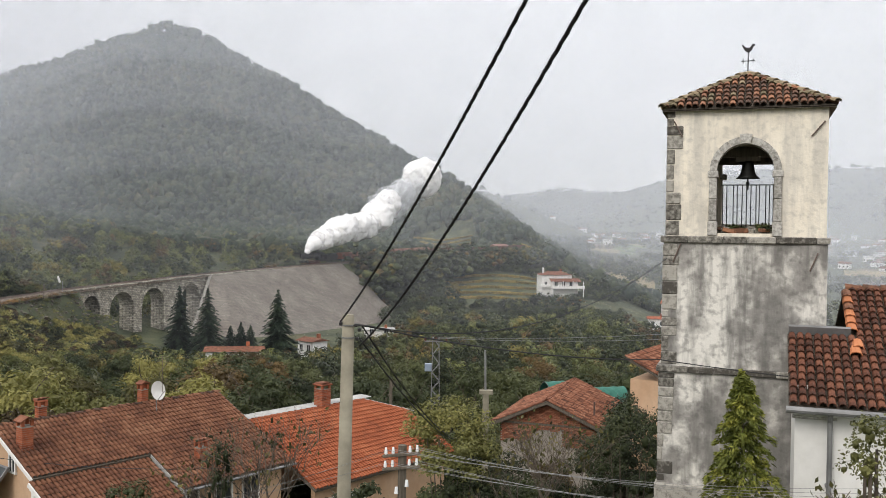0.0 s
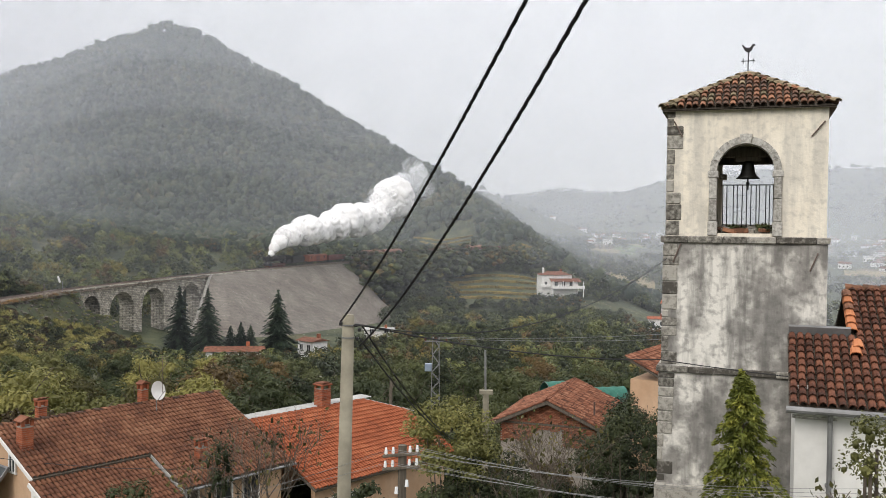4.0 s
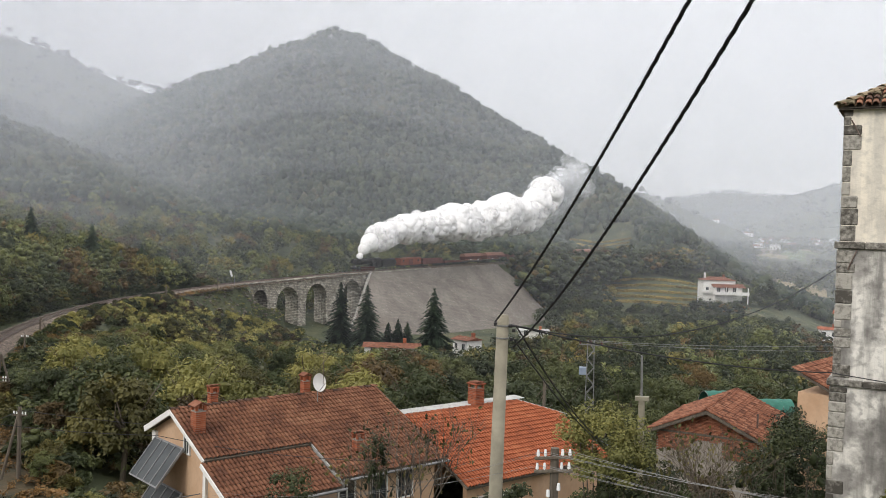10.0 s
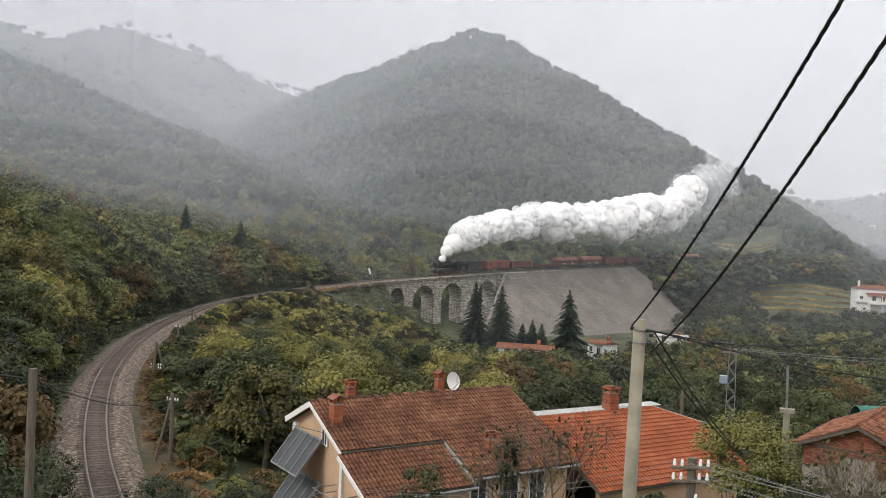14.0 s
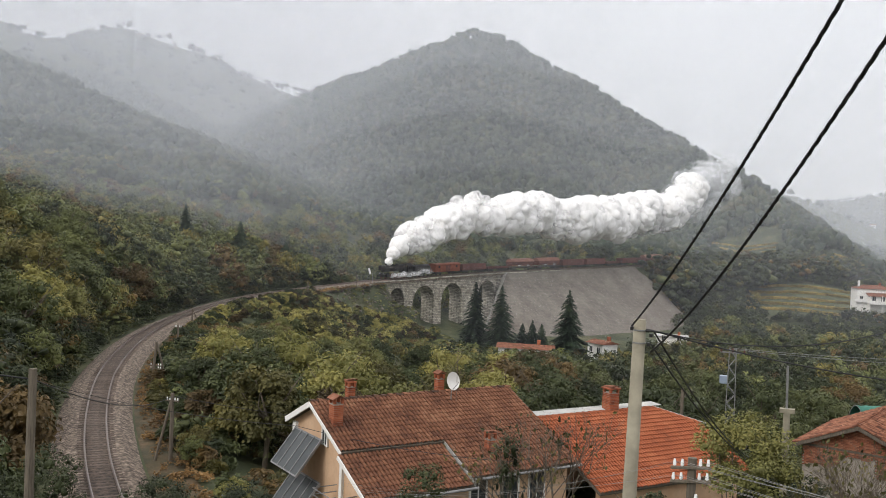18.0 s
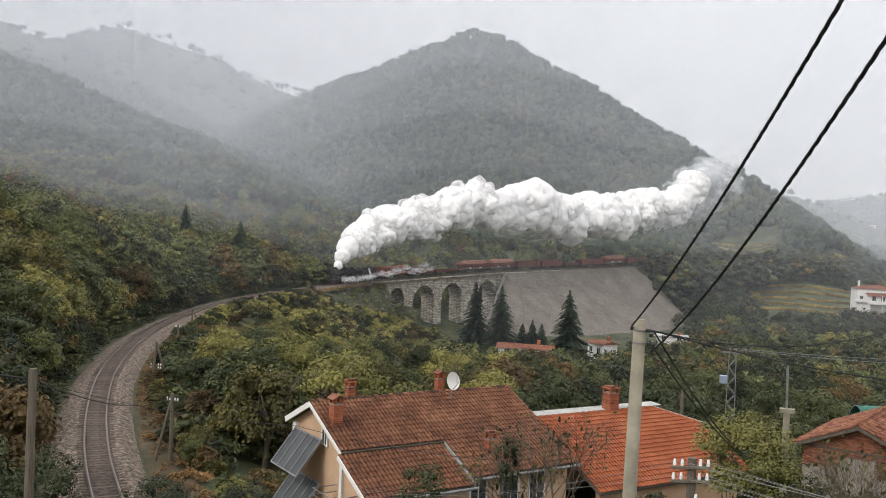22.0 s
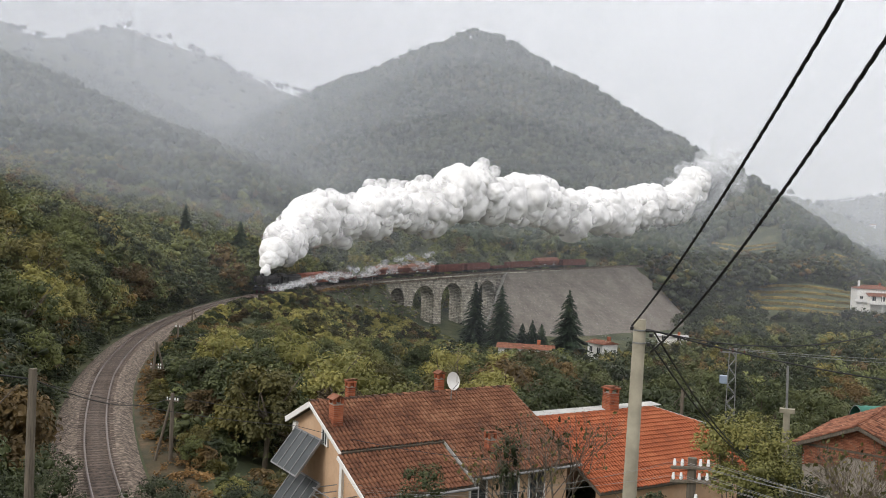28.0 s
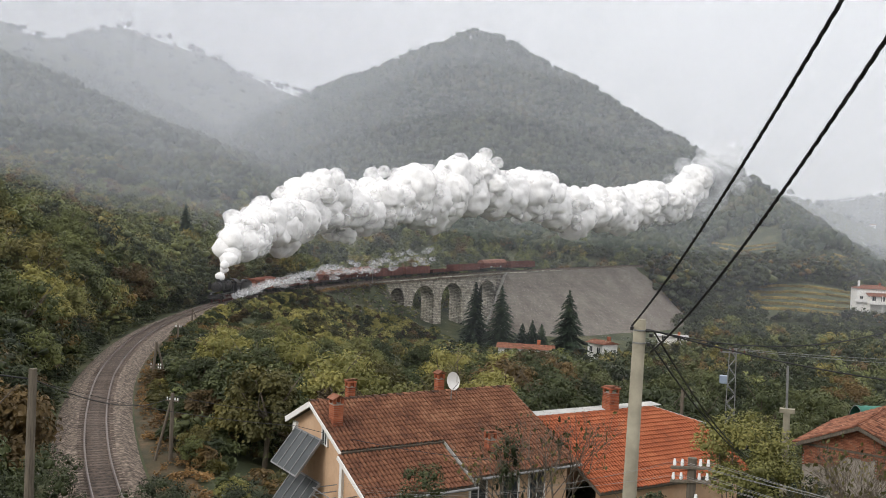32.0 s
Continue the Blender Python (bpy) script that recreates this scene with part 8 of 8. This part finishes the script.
def make_poles():
    p = wood_pole(-19.05, 20.6, -4.5, -12, 0.115, "old grey wooden pole on the slope")
    part("twin_shaft", rod((-0.2, 0.1, -12), (-0.16, 0.1, -5.8), r=0.08, n=8), M_WOOD, p)
    wood_pole(-35.5, 50.9, -11.7, -17.5, 0.12, "trackside telegraph pole with insulators", ((-12.2, 0.5),))
    part("stay", rod((-1.2, -0.5, -17.5), (-0.1, 0, -12.2), r=0.09, n=7), M_WOOD, bpy.data.objects["wooden_pole.001"])
    a = wood_pole(-54.0, 74.5, -12.3, -17.5, 0.12, "braced wooden telegraph pole beside the line", ((-14.6, 0.7), (-14.9, 0.7)), lean=(-0.5, 0))
    part("brace", rod((1.0, 0.3, -16), (0.05, 0, -12.4), r=0.1, n=8), M_WOOD, a)
    wood_pole(-67.2, 97.0, -13.6, -18, 0.11, "thin wooden telegraph pole beside the line", ((-13.9, 0.55),))
    b = wood_pole(-83.0, 123.5, -14.6, -18.5, 0.11, "braced telegraph pole beside the line")
    part("brace", rod((1.3, 0.2, -17), (0.1, 0, -14.7), r=0.09, n=7), M_WOOD, b)
    wood_pole(-97, 219, -13.2, -19, 0.12, "telegraph pole on the railway bank")
    wood_pole(-96.5, 190, -13.9, -19.5, 0.12, "telegraph pole beside the line")
    wood_pole(-3.9, 70, -11.3, -20, 0.12, "short wooden pole among trees")
    # slender pole on a concrete stub
    root = empty("stub_pole", pose(2.1, 42, 0), "slender steel pole on a concrete stub", "utility pole")
    part("tube", rod((0, 0, -8), (-0.06, 0, -5.35), r=0.05, n=8), M_TIN, root)
    part("stub", bevelled(boxes((-0.14, 0.14, -0.14, 0.14, -14, -7.25)), 0.03), M_CONCRETE, root)
    part("stub_cap", boxes((-0.3, 0.32, -0.16, 0.16, -7.4, -7.22)), M_CONCRETE, root)
    # lattice mast with a transformer
    root = empty("lattice_mast", pose(-0.6, 95, 0), "grey steel lattice mast with pole transformer", "pylon")
    for sx in (-1, 1):
        for sy in (-1, 1):
            part("leg", rod((sx * 0.55, sy * 0.55, -24), (sx * 0.32, sy * 0.32, -10.8), r=0.05, n=5), M_TIN, root)
    for k in range(13):
        z0, z1 = -22.8 + k * 0.92, -22.8 + (k + 1) * 0.92
        w0, w1 = 0.55 - 0.23 * (z0 + 24) / 13.2, 0.55 - 0.23 * (z1 + 24) / 13.2
        for y in (-1, 1):
            s = 1 if k % 2 else -1
            part("lattice_bar", rod((-s * w0, y * w0, z0), (s * w1, y * w1, z1), r=0.03, n=4), M_TIN, root)
            part("lattice_bar", rod((y * w0, -s * w0, z0), (y * w1, s * w1, z1), r=0.03, n=4), M_TIN, root)
    part("crossarm", boxes((-1.2, 1.2, -0.06, 0.06, -11.3, -11.18)), M_TIN, root)
    for x in (-1.1, 0, 1.1):
        bm = bmesh.new()
        tube(bm, (x, 0, -11.2), (x, 0, -10.8), 0.08, 0.05, n=8)
        part("insulator", bm, M_RED, root)
    part("transformer", bevelled(boxes((-1.15, -0.4, -0.35, 0.35, -14.4, -13.6)), 0.05), ramp_mat("blue_grey_paint", [(0.3, (0.2, 0.25, 0.32)), (0.7, (0.28, 0.33, 0.4))], 2, rough=0.5), root)
    wire("trackside_wire", (-19.05, 20.6, -4.8), (-35.5, 50.9, -11.9), 0.7, 0.02, "black line wire over the railway")
    wire("trackside_wire", (-19.05, 20.6, -4.8), (-30, 14, -2), 0.3, 0.02, "black line wire over the railway")
    wire("trackside_wire", (-35.5, 50.9, -11.9), (-14.0, 62, -14), 0.6, 0.02, "black line wire over the gardens")
    wire("house_cable", (-19.6, 38.0, -9.6), (-8.5, 36.5, -9.6), 0.25, 0.014, "thin cable before the brown roof")
    wire("house_cable", (-32, 36, -8.6), (-19.6, 38.0, -9.6), 0.3, 0.014, "thin cable to the gable")
    wire("valley_wire", (-0.6, 95, -10.9), (40, 90, -8.6), 0.8, 0.02, "thin grey line wire across the valley", M_TIN)
    wire("valley_wire", (-0.6, 95, -10.8), (40, 92, -8.0), 0.8, 0.02, "thin grey line wire across the valley", M_TIN)


def make_signal():
    m = rail_m(224, -3.2)
    root = empty("railway_sign", m, "white tilted board on a post beside the line", "sign")
    part("post", rod((0, 0, -1), (0, 0, 2.4), r=0.06), M_TIN, root)
    part("board", bevelled(boxes((-0.08, 0.08, -0.25, 0.25, 2.2, 3.9), m=Matrix.Rotation(0.35, 4, "X")), 0.02), M_WHITE, root)


make_concrete_pole()
make_wires()
make_poles()
make_signal()


# ---- woods ----
rng = np.random.default_rng(7)


def clump(seed, sub=1, squash=0.85):
    """A ragged crown of few faces, about 1 m in radius."""
    bm = bmesh.new()
    bmesh.ops.create_icosphere(bm, subdivisions=sub, radius=1)
    g = np.random.default_rng(seed)
    for v in bm.verts:
        v.co *= 0.45 + 1.0 * g.random()
        v.co.z *= squash
    bmesh.ops.delete(bm, geom=[f for f in bm.faces if f.calc_center_median().z < -0.55], context="FACES_ONLY")
    bmesh.ops.triangulate(bm, faces=bm.faces[:])
    v = np.array([v.co[:] for v in bm.verts])
    f = np.array([[w.index for w in fc.verts] for fc in bm.faces])
    bm.free()
    return v, f


def visible_points(n, az0, az1, r0, r1, lift):
    """Random places that stand clear of the ground before them, seen from the viewpoint's side of the valley."""
    az = np.radians(rng.uniform(az0, az1, n))
    r = np.sqrt(rng.uniform(r0 * r0, r1 * r1, n))
    x, y = r * np.sin(az), r * np.cos(az)
    z = height(x, y)
    clear = np.ones(n, bool)
    for f in np.linspace(0.5, 0.97, 16):
        clear &= height(x * f, y * f, False) < (z + lift) * f + 1
    return x[clear], y[clear], z[clear]


def rail_gap(x, y):
    d = np.full(len(x), 1e9)
    for p in RAILWAY[::8]:
        d = np.minimum(d, np.hypot(x - p[0], y - p[1]))
    return d


def scatter(name, x, y, z, size, tall, material, label, sub=1):
    """Joins crowns on all the places into one mesh."""
    protos = [clump(100 + k, sub) for k in range(8)]
    verts, faces, base = [], [], 0
    kind = rng.integers(0, 8, len(x))
    s = size * rng.uniform(0.7, 1.35, len(x))
    turn = rng.uniform(0, math.tau, len(x))
    for k, (pv, pf) in enumerate(protos):
        i = np.nonzero(kind == k)[0]
        if not len(i):
            continue
        c, sn = np.cos(turn[i])[:, None], np.sin(turn[i])[:, None]
        h = (tall * s[i] * rng.uniform(0.85, 1.25, len(i)))[:, None]
        vx = (pv[None, :, 0] * c - pv[None, :, 1] * sn) * s[i][:, None] + x[i][:, None]
        vy = (pv[None, :, 0] * sn + pv[None, :, 1] * c) * s[i][:, None] + y[i][:, None]
        vz = pv[None, :, 2] * h + z[i][:, None] + h * 0.75
        verts.append(np.stack([vx, vy, vz], -1).reshape(-1, 3))
        faces.append((pf[None] + (np.arange(len(i)) * len(pv))[:, None, None] + base).reshape(-1, 3))
        base += len(i) * len(pv)
    ob = raw(name, np.concatenate(verts), np.concatenate(faces), material)
    tagged(ob, label, "woods", kind="stuff")
    return ob


def vineyard(x, y):
    """Open terraces on the slope beyond the bank, and the flat valley fields."""
    az, r = np.degrees(np.arctan2(x, y)), np.hypot(x, y)
    return ((az > -2.2) & (az < 9.5) & (r > 362) & (r < 460)) | ((az > 3.2) & (az < 6.6) & (r > 468) & (r < 502)) | ((az > -2.1) & (az < 2.1) & (r > 508) & (r < 554)) | ((az > 9) & (r > 480) & (r < 2000))


def make_woods():
    x, y, z = visible_points(70000, -50, 14, 440, 1150, 6)
    ok = (rail_gap(x, y) > 9) & ~vineyard(x, y)
    r = np.hypot(x, y)
    keep = ok & (rng.random(len(x)) < np.clip(1.35 - r / 1100, 0.35, 1))
    scatter("hill_woods", x[keep], y[keep], z[keep], 2.5, 1.4, M_WOODS, "dense mixed woods on the hillsides in early autumn colours")
    x, y, z = visible_points(26000, -52, 34, 1150, 4300, 8)
    az, r = np.degrees(np.arctan2(x, y)), np.hypot(x, y)
    keep = ~((az > 5) & (r < 2100) & (z < 35))
    scatter("far_hill_woods", x[keep], y[keep], z[keep] - 2, 5.0, 0.9, M_WOODS, "distant wooded mountain slopes")


make_woods()


# ---- mist: haze imitated by thin pale sheets set round the viewpoint, one behind the other ----
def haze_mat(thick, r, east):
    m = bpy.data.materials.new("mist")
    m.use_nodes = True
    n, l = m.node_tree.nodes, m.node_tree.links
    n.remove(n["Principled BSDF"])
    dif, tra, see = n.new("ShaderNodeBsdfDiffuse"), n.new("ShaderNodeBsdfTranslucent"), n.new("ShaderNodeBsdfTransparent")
    # the bluish haze tint is put into the sheet's own colour
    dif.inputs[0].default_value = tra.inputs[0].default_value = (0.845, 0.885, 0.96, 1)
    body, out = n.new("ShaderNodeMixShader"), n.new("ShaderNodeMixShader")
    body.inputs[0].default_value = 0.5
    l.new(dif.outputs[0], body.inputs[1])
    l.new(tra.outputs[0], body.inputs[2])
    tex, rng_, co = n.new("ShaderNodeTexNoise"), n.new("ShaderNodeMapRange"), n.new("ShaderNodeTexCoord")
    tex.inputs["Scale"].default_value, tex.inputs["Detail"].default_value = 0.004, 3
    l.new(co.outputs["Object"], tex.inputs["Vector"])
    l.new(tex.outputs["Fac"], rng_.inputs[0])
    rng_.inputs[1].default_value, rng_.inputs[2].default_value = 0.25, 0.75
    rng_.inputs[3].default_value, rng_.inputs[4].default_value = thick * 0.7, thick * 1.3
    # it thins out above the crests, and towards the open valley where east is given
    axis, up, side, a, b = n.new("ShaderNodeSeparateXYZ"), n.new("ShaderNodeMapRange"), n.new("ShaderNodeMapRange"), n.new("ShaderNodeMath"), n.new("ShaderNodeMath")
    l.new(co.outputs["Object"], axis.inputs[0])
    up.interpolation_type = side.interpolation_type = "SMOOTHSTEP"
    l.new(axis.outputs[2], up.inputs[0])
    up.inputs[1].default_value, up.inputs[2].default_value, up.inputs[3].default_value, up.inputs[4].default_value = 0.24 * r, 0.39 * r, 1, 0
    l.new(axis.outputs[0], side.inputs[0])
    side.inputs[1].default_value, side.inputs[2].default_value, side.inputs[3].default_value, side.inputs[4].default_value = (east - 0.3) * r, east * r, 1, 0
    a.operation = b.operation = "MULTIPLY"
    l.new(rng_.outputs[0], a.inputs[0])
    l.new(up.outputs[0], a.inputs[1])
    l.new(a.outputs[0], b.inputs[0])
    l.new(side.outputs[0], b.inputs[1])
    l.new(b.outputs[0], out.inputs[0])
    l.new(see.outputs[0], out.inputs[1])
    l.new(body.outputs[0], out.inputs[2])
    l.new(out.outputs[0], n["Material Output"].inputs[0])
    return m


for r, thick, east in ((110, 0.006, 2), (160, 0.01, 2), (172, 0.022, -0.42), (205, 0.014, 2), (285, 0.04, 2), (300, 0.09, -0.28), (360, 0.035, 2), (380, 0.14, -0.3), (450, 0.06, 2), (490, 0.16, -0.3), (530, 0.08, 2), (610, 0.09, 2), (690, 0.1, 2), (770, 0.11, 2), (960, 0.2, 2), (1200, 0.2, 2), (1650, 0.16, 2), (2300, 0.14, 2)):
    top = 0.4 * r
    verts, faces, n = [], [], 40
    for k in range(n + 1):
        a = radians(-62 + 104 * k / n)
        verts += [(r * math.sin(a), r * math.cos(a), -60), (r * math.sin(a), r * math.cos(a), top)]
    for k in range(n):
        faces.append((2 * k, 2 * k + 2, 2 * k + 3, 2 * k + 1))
    tagged(raw("haze_sheet", verts, faces, haze_mat(thick, r, east), smooth=True), "thin see-through sheet standing in for valley haze", "mist", kind="stuff")


# ---- what moves ----
def motions():
    for root, back, base in TRAIN:
        walk(root, [(float(t), vehicle_m(front(t) + back, base)) for t in range(33)])
    for ob, rest, r in WHEELS:
        step = 0.9 * (math.pi / 2) * r / 7.4
        n = int(32 / step) + 1
        walk(ob, [(32 * k / n, rest @ Matrix.Rotation((front(0) - front(32 * k / n)) / r, 4, "Y")) for k in range(n + 1)])
    move_steam()


motions()
